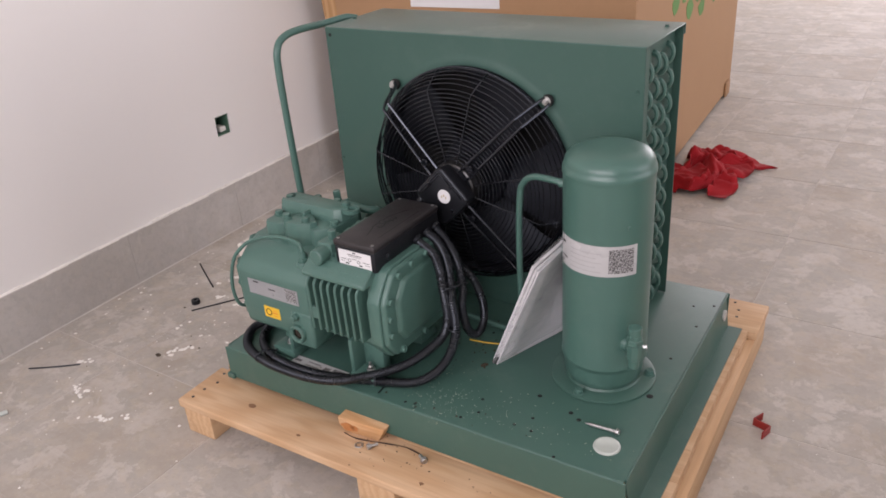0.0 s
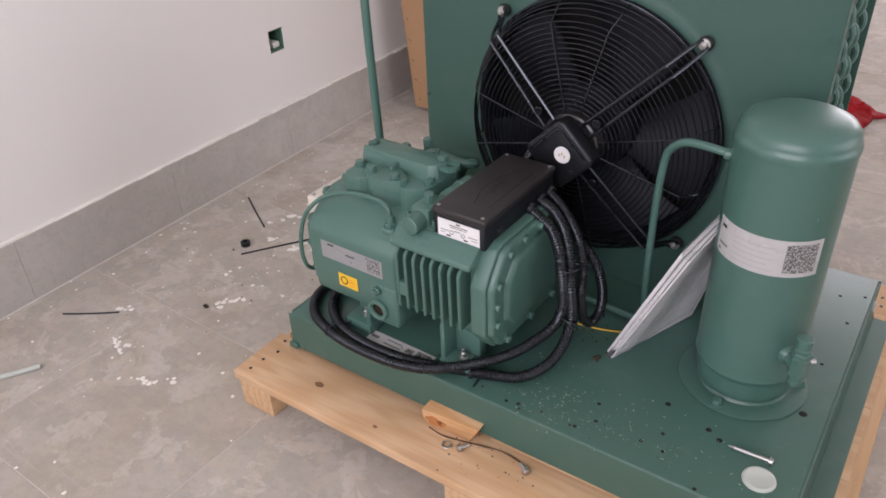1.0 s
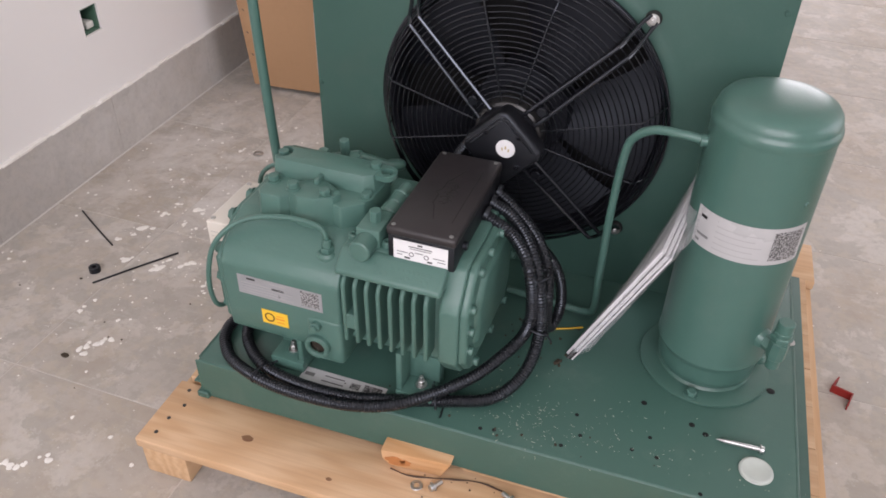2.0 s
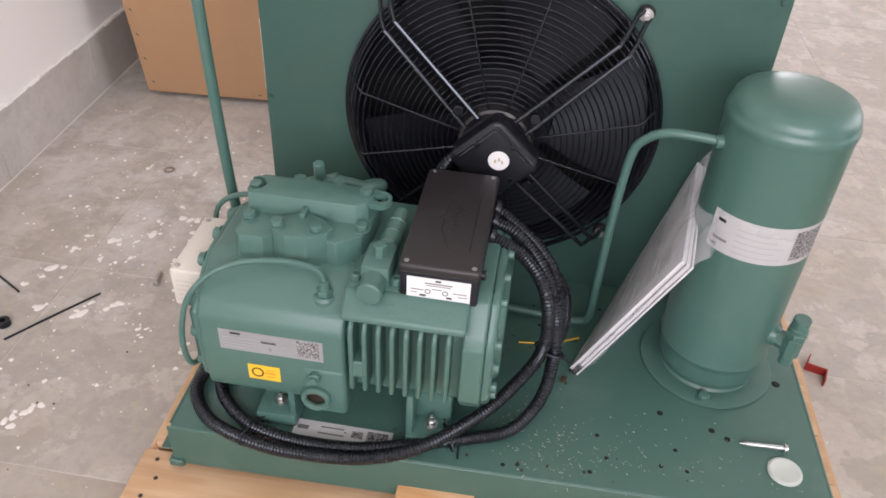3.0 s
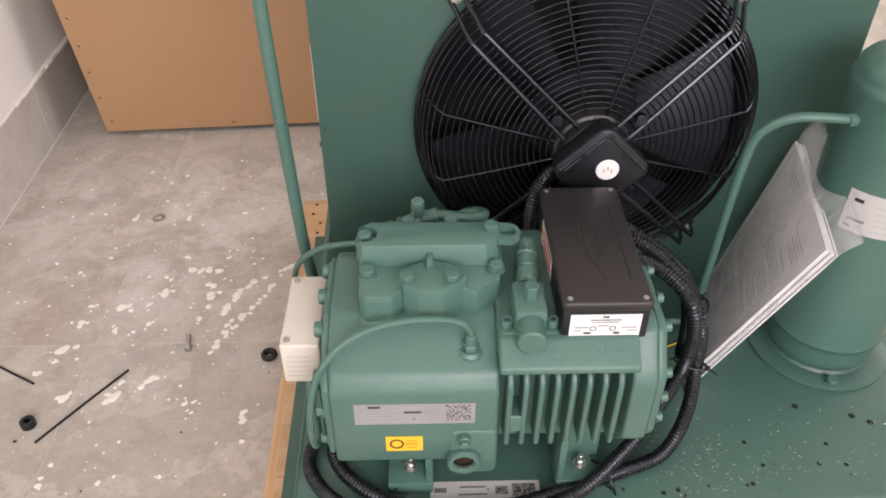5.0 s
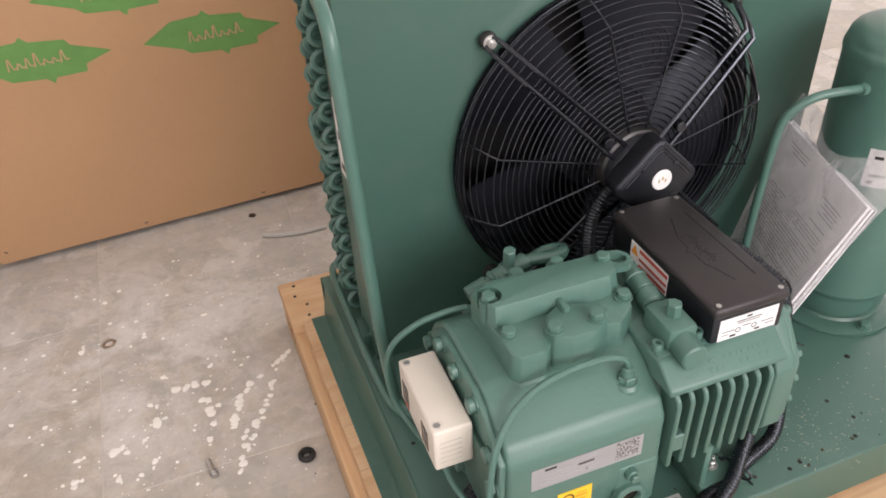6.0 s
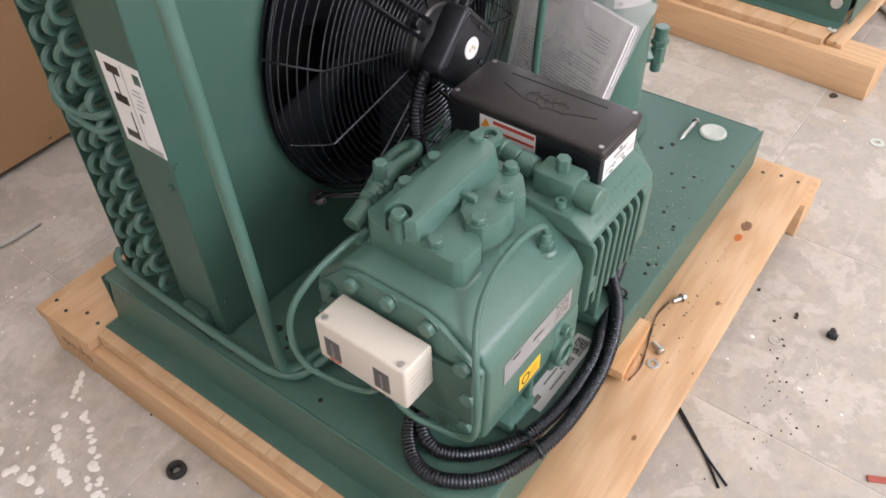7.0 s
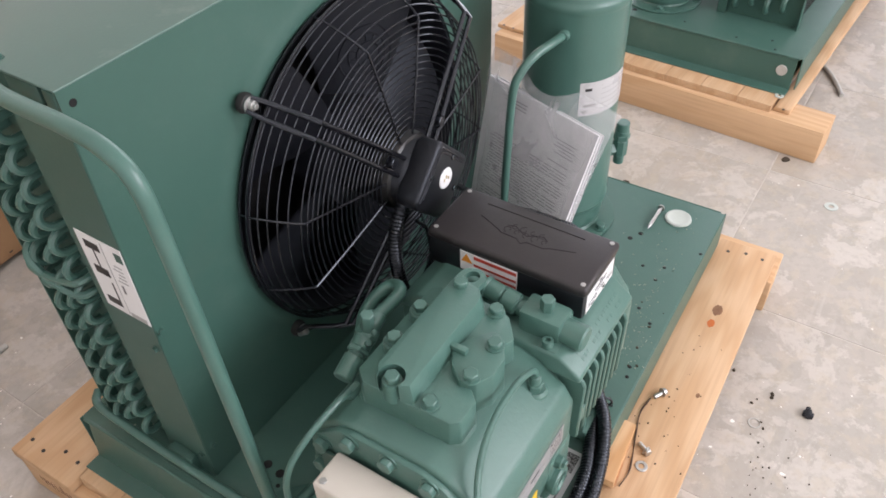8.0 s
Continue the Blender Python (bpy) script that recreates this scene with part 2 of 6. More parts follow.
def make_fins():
    n = Nodes("shaded_aluminium_fins", 0.5, 0.6)
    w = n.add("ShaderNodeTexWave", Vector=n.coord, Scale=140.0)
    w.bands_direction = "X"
    # near-black fins and gaps: the shade inside the coil is in this colour
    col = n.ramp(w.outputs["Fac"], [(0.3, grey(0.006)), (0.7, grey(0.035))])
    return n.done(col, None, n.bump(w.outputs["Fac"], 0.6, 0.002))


FINS = make_fins()


def make_mottle():
    """A printed block too fine to read."""
    n = Nodes("fine_dark_print", 0.4)
    return n.done(n.ramp(n.noise(420.0, 2.0, 0.5), [(0.44, grey(0.05)), (0.56, grey(0.34))]))


FINE_PRINT = make_mottle()


def make_film():
    """Thin milky film: mostly clear, a little haze, and gloss that grows towards grazing angles."""
    n = Nodes("clear_plastic_film")
    t = n.tree
    normal = n.bump(n.noise(22.0, 3.0, 0.5, warp=0.8), 0.45, 0.004)
    clear = n.add("ShaderNodeBsdfTransparent")
    haze = n.add("ShaderNodeBsdfDiffuse", Color=(0.80, 0.80, 0.82, 1))
    gloss = n.add("ShaderNodeBsdfGlossy", Color=(0.95, 0.95, 0.96, 1), Roughness=0.10, Normal=normal)
    facing_away = n.add("ShaderNodeLayerWeight", Blend=0.5, Normal=normal)
    steep = n.add("ShaderNodeMath")
    steep.operation = "POWER"
    n.set(steep.inputs[0], facing_away.outputs["Facing"])
    steep.inputs[1].default_value = 4.0
    rim = n.add("ShaderNodeMapRange", Value=steep.outputs["Value"], To_Min=0.05, To_Max=0.45)
    cloudy = n.ramp(n.noise(14.0, 5.0, 0.6, warp=0.9), [(0.35, grey(0.12)), (0.70, grey(0.38))])
    body = n.add("ShaderNodeMixShader", Fac=cloudy)
    t.links.new(clear.outputs["BSDF"], body.inputs[1])
    t.links.new(haze.outputs["BSDF"], body.inputs[2])
    whole = n.add("ShaderNodeMixShader", Fac=rim.outputs["Result"])
    t.links.new(body.outputs["Shader"], whole.inputs[1])
    t.links.new(gloss.outputs["BSDF"], whole.inputs[2])
    t.links.new(whole.outputs["Shader"], t.nodes["Material Output"].inputs["Surface"])
    return n.mat


FILM = make_film()

# ---- building tools ----
def thing(name, base, label, category, group="", turn=0.0):
    """An empty at the base of a thing, which carries its parts."""
    e = new(name)
    e.empty_display_size = 0.05
    e.matrix_basis = pose(*base, 0, 0, turn)
    return tagged(e, label, category, group)


def finish(bm, name, material, sharp=32):
    bmesh.ops.recalc_face_normals(bm, faces=bm.faces)
    me = bpy.data.meshes.new(name)
    bm.to_mesh(me)
    bm.free()
    me.materials.append(material)
    me.shade_smooth()
    me.set_sharp_from_angle(angle=radians(sharp))
    return me


def part(name, bm, material, parent, label="", local=False, sharp=32):
    """One mesh under a thing or a part; built in the world's coordinates, or with local in the parent's own."""
    return piece(name, finish(bm, name, material, sharp), parent, None, label, local)


def piece(name, mesh, parent, m=None, label="", local=False):
    """An object on a shared mesh, at the pose m, under a thing or a part."""
    ob = new(name, mesh)
    ob.parent = parent
    if parent.data is None and not local:
        ob.matrix_parent_inverse = parent.matrix_basis.inverted()
    if m is not None:
        ob.matrix_basis = m
    return tagged(ob, label)


def solo(name, bm, material, label, category, group="", kind="", sharp=32):
    """A thing of one mesh, with its origin at its base."""
    lo = [min(v.co[i] for v in bm.verts) for i in range(3)]
    hi = [max(v.co[i] for v in bm.verts) for i in range(3)]
    c = Vector(((lo[0] + hi[0]) / 2, (lo[1] + hi[1]) / 2, lo[2]))
    bmesh.ops.translate(bm, verts=bm.verts, vec=-c)
    ob = new(name, finish(bm, name, material, sharp))
    ob.location = c
    return tagged(ob, label, category, group, kind)


def ease(bm, verts, width, segments=2):
    if width > 0:
        edges = {e for v in verts for e in v.link_edges}
        bmesh.ops.bevel(bm, geom=list(edges), offset=width, segments=segments, affect="EDGES", profile=0.5, clamp_overlap=True)


def box(bm, x0, x1, y0, y1, z0, z1, b=0.0, segments=2, m=None):
    mm = Matrix.LocRotScale(((x0 + x1) / 2, (y0 + y1) / 2, (z0 + z1) / 2), None, (x1 - x0, y1 - y0, z1 - z0))
    made = bmesh.ops.create_cube(bm, size=1.0, matrix=mm)["verts"]
    if m is not None:
        bmesh.ops.transform(bm, matrix=m, verts=made)
    ease(bm, made, b, segments)
    return bm


def prism(bm, pts, axis, a, b, bevel=0.0, segments=2, m=None, shrink=1.0):
    """A polygon pulled along an axis; pts are (y, z), (x, z) or (x, y). shrink: the far end's size."""
    cu, cv = sum(p[0] for p in pts) / len(pts), sum(p[1] for p in pts) / len(pts)
    at = {"x": lambda u, v, w: (w, u, v), "y": lambda u, v, w: (u, w, v), "z": lambda u, v, w: (u, v, w)}[axis]
    lo = [bm.verts.new(at(u, v, a)) for u, v in pts]
    hi = [bm.verts.new(at(cu + (u - cu) * shrink, cv + (v - cv) * shrink, b)) for u, v in pts]
    bm.faces.new(lo)
    bm.faces.new(hi)
    for i in range(len(pts)):
        j = (i + 1) % len(pts)
        bm.faces.new((lo[i], lo[j], hi[j], hi[i]))
    if m is not None:
        bmesh.ops.transform(bm, matrix=m, verts=lo + hi)
    bmesh.ops.recalc_face_normals(bm, faces=bm.faces)
    ease(bm, lo + hi, bevel, segments)
    return bm


def facing(p, way):
    """A pose at p whose z axis points along way."""
    return Matrix.Translation(p) @ Vector(way).to_track_quat("Z", "Y").to_matrix().to_4x4()


def lathe(bm, profile, m=None, segments=32, closed=False):
    """Turns (radius, height) pairs round z."""
    rings = []
    for r, h in profile:
        if r < 1e-6:
            rings.append([bm.verts.new((0, 0, h))])
        else:
            rings.append([bm.verts.new((r * math.cos(k * math.tau / segments), r * math.sin(k * math.tau / segments), h)) for k in range(segments)])
    pairs = list(zip(rings, rings[1:]))
    if closed:
        pairs.append((rings[-1], rings[0]))
    for p, q in pairs:
        for k in range(segments):
            j = (k + 1) % segments
            loop = [p[k % len(p)], p[j % len(p)], q[j % len(q)], q[k % len(q)]]
            loop = [v for i, v in enumerate(loop) if v not in loop[:i]]
            if len(loop) > 2:
                bm.faces.new(loop)
    if m is not None:
        bmesh.ops.transform(bm, matrix=m, verts=[v for ring in rings for v in ring])
    return bm


def rod(bm, p, q, r, r2=None, segments=16, bevel=0.0):
    p, q = Vector(p), Vector(q)
    h = (q - p).length
    r2 = r if r2 is None else r2
    b = bevel
    prof = [(0, 0), (r - b, 0), (r, b), (r2, h - b), (r2 - b, h), (0, h)] if b else [(0, 0), (r, 0), (r2, h), (0, h)]
    return lathe(bm, prof, facing(p, q - p), segments)


def spline(points, step):
    """A smooth line through the points, in even steps."""
    pts = [Vector(p) for p in points]
    pts = [pts[0] * 2 - pts[1], *pts, pts[-1] * 2 - pts[-2]]
    out = []
    for a, b, c, d in zip(pts, pts[1:], pts[2:], pts[3:]):
        n = max(2, int((c - b).length / step * 4))
        for i in range(n):
            t = i / n
            out.append(0.5 * ((2 * b) + (c - a) * t + (2 * a - 5 * b + 4 * c - d) * t * t + (3 * b - a - 3 * c + d) * t ** 3))
    out.append(pts[-2])
    even, gone = [out[0]], 0.0
    for p, q in zip(out, out[1:]):
        gone += (q - p).length
        if gone >= step:
            even.append(q)
            gone = 0.0
    if (even[-1] - out[-1]).length > step * 0.3:
        even.append(out[-1])
    return even


def tube(bm, pts, r, segments=10, closed=False, caps=True):
    """A tube along a line; r: one radius, or a function of the step's number."""
    n = len(pts)
    rings, side = [], None
    for i, p in enumerate(pts):
        a, b = (pts[(i - 1) % n], pts[(i + 1) % n]) if closed else (pts[max(i - 1, 0)], pts[min(i + 1, n - 1)])
        way = (Vector(b) - Vector(a)).normalized()
        if side is None:
            side = way.orthogonal().normalized()
        side = (side - way * side.dot(way)).normalized()
        up = way.cross(side)
        rr = r(i) if callable(r) else r
        rings.append([bm.verts.new(Vector(p) + rr * (math.cos(k * math.tau / segments) * side + math.sin(k * math.tau / segments) * up)) for k in range(segments)])
    for p, q in list(zip(rings, rings[1:])) + ([(rings[-1], rings[0])] if closed else []):
        for k in range(segments):
            j = (k + 1) % segments
            bm.faces.new((p[k], p[j], q[j], q[k]))
    if caps and not closed:
        bm.faces.new(rings[0])
        bm.faces.new(rings[-1])
    return bm


def circle(c, r, way, n=64):
    m = facing(c, way)
    return [m @ Vector((r * math.cos(k * math.tau / n), r * math.sin(k * math.tau / n), 0)) for k in range(n)]


def hex_bolt(name, r, h, washer=1.35, material=None, shank=0.0):
    """A hexagon head on its washer, along z from 0."""
    bm = bmesh.new()
    if washer:
        lathe(bm, [(0, 0), (r * washer, 0), (r * washer, h * 0.18), (r * 0.9, h * 0.22), (0, h * 0.22)], None, 18)
    six = [(r * math.cos(k * math.tau / 6), r * math.sin(k * math.tau / 6)) for k in range(6)]
    prism(bm, six, "z", h * 0.18, h, h * 0.10, 1)
    if shank:
        rod(bm, (0, 0, h * 0.9), (0, 0, h + shank), r * 0.52, None, 12, r * 0.08)
    return finish(bm, name, material)


def bars(parent, rows, m, material, depth=0.0004, name="text_line"):
    """Plain bars in a label's plane: rows of (u, v, length, height)."""
    for u, v, length, height in rows:
        bm = bmesh.new()
        box(bm, u, u + length, v, v + height, 0, depth, 0, 1, m)
        part(name, bm, material, parent)


# ---- the room ----
WEST, EAST, SOUTH, NORTH, HIGH = -1.25, 4.60, -3.0, 8.0, 3.2
PITCH_X, PITCH_Y, JOINT_X, JOINT_Y = 0.4565, 0.4795, 0.000, -0.002
WALL_TURN = Matrix.Translation((WEST - 0.010, 1.0, 0)) @ pose(0, 0, 0, 0, 0, 1.6) @ Matrix.Translation((-WEST, -1.0, 0))


def wall_with_openings(name, axis, place, thick, a0, a1, openings, label):
    """An upright wall across an axis, from place to place + thick, with rectangular openings (a0, a1, z0, z1)."""
    bm = bmesh.new()
    cuts_a = sorted({a0, a1, *[o[0] for o in openings], *[o[1] for o in openings]})
    cuts_z = sorted({0.0, HIGH, *[o[2] for o in openings], *[o[3] for o in openings]})
    for p, q in zip(cuts_a, cuts_a[1:]):
        for r, s in zip(cuts_z, cuts_z[1:]):
            if any(o[0] <= p and q <= o[1] and o[2] <= r and s <= o[3] for o in openings):
                continue
            if axis == "x":
                box(bm, place, place + thick, p, q, r, s)
            else:
                box(bm, p, q, place, place + thick, r, s)
    bmesh.ops.remove_doubles(bm, verts=bm.verts, dist=0.0001)
    twins = [f for f in bm.faces if all(len(e.link_faces) > 2 for e in f.edges)]
    bmesh.ops.delete(bm, geom=twins, context="FACES_ONLY")
    ob = new(name, finish(bm, name, WALL))
    return tagged(ob, label, "wall", kind="structure")


SOCKET = (0.731, 0.793, 0.336, 0.404)
wall_west = wall_with_openings("wall_west", "x", WEST - 0.15, 0.15, SOUTH - 0.15, NORTH + 0.4, [SOCKET], "white painted plaster wall with a rough socket hole")
wall_west.matrix_basis = WALL_TURN
wall_with_openings("wall_east", "x", EAST, 0.15, SOUTH - 0.15, NORTH + 0.15, [(-0.8, 4.0, 0.0, 2.75)], "white painted wall with a wide doorway to the daylight")
# window openings in these unseen walls are added for the fill lamps
wall_with_openings("wall_north", "y", NORTH, 0.15, WEST - 0.4, EAST, [(-0.9, 2.7, 1.1, 2.7)], "unseen white painted wall with an added wide window opening")
wall_with_openings("wall_south", "y", SOUTH - 0.15, 0.15, WEST + 0.13, EAST, [(-1.1, 2.1, 1.1, 2.6)], "unseen white painted wall with an added window opening")

bm = bmesh.new()
box(bm, WEST - 0.5, EAST + 0.15, SOUTH - 0.15, NORTH + 0.15, HIGH, HIGH + 0.15)
tagged(new("ceiling", finish(bm, "ceiling", CEILING)), "plain white ceiling", "ceiling", kind="structure")

bm = bmesh.new()
box(bm, -60, 60, -60, 60, -0.5, -0.16)
tagged(new("ground", finish(bm, "ground", plain("pale_concrete_yard", (0.42, 0.40, 0.37), 0.9, 0.0, 0.2, 3))), "pale concrete yard outside the room", "ground", kind="structure")

bm = bmesh.new()
box(bm, WEST - 0.4, EAST + 0.15, SOUTH - 0.15, NORTH + 0.15, -0.15, -0.0009)
floor_slab = tagged(new("floor", finish(bm, "floor", GROUT)), "grey stone-look floor tiles with pale dusty joints", "floor", kind="structure")


def junction_box():
    t = thing("junction_box", (WEST - 0.03, 0.760, 0.330), "green plastic junction box sunk in rough plaster", "junction box")
    y0, y1, z0, z1 = SOCKET
    bm = bmesh.new()
    x0, x1 = WEST - 0.055, WEST - 0.006
    for w in ((y0, y0 + 0.006, z0, z1), (y1 - 0.006, y1, z0, z1), (y0, y1, z0, z0 + 0.006), (y0, y1, z1 - 0.006, z1)):
        box(bm, x0, x1, w[0], w[1], w[2], w[3], 0.001)
    box(bm, x0 - 0.004, x0, y0, y1, z0, z1)
    part("shell", bm, GREEN_BOX, t)
    bm = bmesh.new()
    box(bm, x0, x1 - 0.01, y1 - 0.034, y1 - 0.006, z0 + 0.006, z0 + 0.024, 0.004)
    part("mortar_lump", bm, PLASTER, t, "lump of dried mortar")
    t.matrix_basis = WALL_TURN @ t.matrix_basis


junction_box()


def skirting():
    base = new("baseboard")
    base.location = (WEST, 0, 0)
    tagged(base, "grey stone-look skirting tiles with a rough white grout top", "baseboard", kind="structure")
    bm = bmesh.new()
    box(bm, 0.0005, 0.013, -0.2272, 0.2272, 0.002, 0.166, 0.0012, 1)
    mesh = finish(bm, "skirting_tile", SKIRT_TILE)
    y = JOINT_Y + PITCH_Y * 0.5 - 7 * PITCH_Y
    while y < NORTH:
        if y > SOUTH + 0.25:
            piece("skirting_tile", mesh, base, Matrix.Translation((0, y, 0)), "", True)
        y += 0.455
    rng = random.Random(3)
    bm = bmesh.new()
    y = -1.5
    while y < 3.4:
        w = rng.uniform(0.02, 0.07)
        h = rng.uniform(0.001, 0.006)
        box(bm, 0.0005, rng.uniform(0.008, 0.015), y, y + w, 0.1645, 0.1665 + h, 0.001, 1)
        y += w * rng.uniform(0.75, 1.0)
    part("grout_bead", bm, PLASTER, base, "uneven white grout bead", True)
    bm = bmesh.new()
    box(bm, 0.010, 0.0160, SOUTH, NORTH, -0.001, 0.0022)
    part("floor_joint", bm, PALE_JOINT, base, "pale joint along the floor", True)
    base.matrix_basis = WALL_TURN @ base.matrix_basis


skirting()

# ---- the wooden pallet ----
NAILS = hex_bolt("nail_head", 0.0035, 0.0012, 0, DARK_STEEL)


def pallet(second=False):
    t = thing("pallet", (0, 0.33, 0), "new pine pallet with nail holes and knots, on the tiles", "pallet", "pallets under the units")
    rng = random.Random(11)
    rest = 0.086 if second else 0.078
    for x0, x1 in ((-0.532, -0.450), (-0.045, 0.045), (0.438, 0.533)):
        bm = bmesh.new()
        box(bm, x0, x1, -0.128 if x0 > 0.4 and not second else -0.106, 0.690 if second and x0 < 0.4 else 0.806, 0.0, rest, 0.003)
        part("stringer", bm, PINE_Y, t)
    for y0, y1, xa, xb in ((-0.119, 0.016, -0.527, 0.497), (0.676, 0.714 if second else 0.814, -0.534, 0.500 if second else 0.536)):
        bm = bmesh.new()
        box(bm, xa, xb, y0, y1, rest, 0.0985, 0.003)
        b = part("end_board", bm, PINE_X, t)
        for x in (-0.50, 0.470 if not second else 0.497):
            for k in range(1 if second and y0 > 0.5 else 4):
                p = (x + rng.uniform(-0.012, 0.012), y0 + 0.022 + k * (y1 - y0 - 0.04) / 3, 0.0983)
                piece("nail", NAILS, b, Matrix.Translation(p))
    # deck boards across the stringers, under the unit
    y = 0.024
    k = 0
    while y < 0.665:
        w = min(0.094, 0.672 - y)
        bm = bmesh.new()
        xa, xb = -0.514 + rng.uniform(-0.0015, 0.001), 0.514 + rng.uniform(-0.001, 0.0015)
        box(bm, xa, xb, y, y + w - 0.0009, rest, 0.1045, 0.0009, 1)
        b = part("deck_board", bm, PINE_X, t)
        y += 0.094
        k += 1
    # a sliver of the front board that has split along the grain
    bm = bmesh.new()
    box(bm, -0.012, 0.46, -0.0062, 0.0045, 0.0970, 0.1004, 0.001)
    part("split_strip", bm, PINE_X, t, "strip split off along the grain")
    bm = bmesh.new()
    prism(bm, [(-0.122, 0.0987), (-0.040, 0.0987), (-0.034, 0.110), (-0.024, 0.131), (-0.136, 0.131), (-0.134, 0.112)], "y", -0.027, 0.06, 0.0025, 2, Matrix(((1, 0, 0, 0), (0.0708, 1, 0, 0), (0, 0, 1, 0), (0, 0, 0, 1))))
    block = part("wood_block", bm, BLOCK_WOOD, t, "orange-brown sawn block under the plate edge")
    for u, w, h in ((-0.112, 0.030, 0.010), (-0.096, 0.016, 0.007)):
        bm = bmesh.new()
        pts = [(u + w * (0.5 + 0.15 * math.sin(k * 1.9)) * math.cos(k * math.tau / 16), 0.113 + h * math.sin(k * math.tau / 16)) for k in range(16)]
        prism(bm, pts, "y", 0.0, 0.0012, 0, 1, Matrix(((1, 0, 0, 0), (0.0708, 1, 0, -0.0276), (0, 0, 1, 0), (0, 0, 0, 1))))
        part("resin_stain", bm, BLOCK_STAIN, block, "brown stain")
    front = [ob for ob in t.children if ob.name.startswith("end_board")][0]
    for x, y, r, mat in ((0.300, -0.062, 0.011, KNOT), (0.264, -0.061, 0.008, RESIN), (-0.356, -0.061, 0.008, KNOT), (-0.20, -0.09, 0.004, KNOT), (0.10, -0.09, 0.004, KNOT)):
        bm = bmesh.new()
        pts = [(r * (1.2 + 0.2 * math.sin(k * 2.1)) * math.cos(k * math.tau / 14), r * 0.8 * math.sin(k * math.tau / 14)) for k in range(14)]
        prism(bm, [(x + u, y + v) for u, v in pts], "z", 0.0977, 0.0989)
        part("knot" if mat is KNOT else "resin_stain", bm, mat, front)
    if not second:
        # worn dark stamp on the side of the stringer
        side = [ob for ob in t.children if ob.name.startswith("stringer")][0]
        for k in range(9):
            bm = bmesh.new()
            ya, za = 0.695 + k * 0.0092, 0.036 + rng.uniform(-0.004, 0.004)
            wide, high = rng.uniform(0.002, 0.0055), rng.uniform(0.012, 0.026)
            prism(bm, [(ya, za), (ya + wide, za + 0.002), (ya + wide * 0.8, za + high), (ya + 0.001, za + high * 0.9)], "x", -0.5325, -0.531)
            part("stamp_mark", bm, KNOT, side)
    t.matrix_basis = pose(1.548, 0.360, 0, 0, 0, 176.7) if second else pose(0, 0.33, 0, 0, 0, 1.5)
    return t


pallet()

# ---- the condensing unit ----
UNIT = thing("condensing_unit", (0, 0.337, 0.105), "green air-cooled condensing unit with fan, compressor and receiver", "condensing unit", "condensing units")
TOP = 0.188


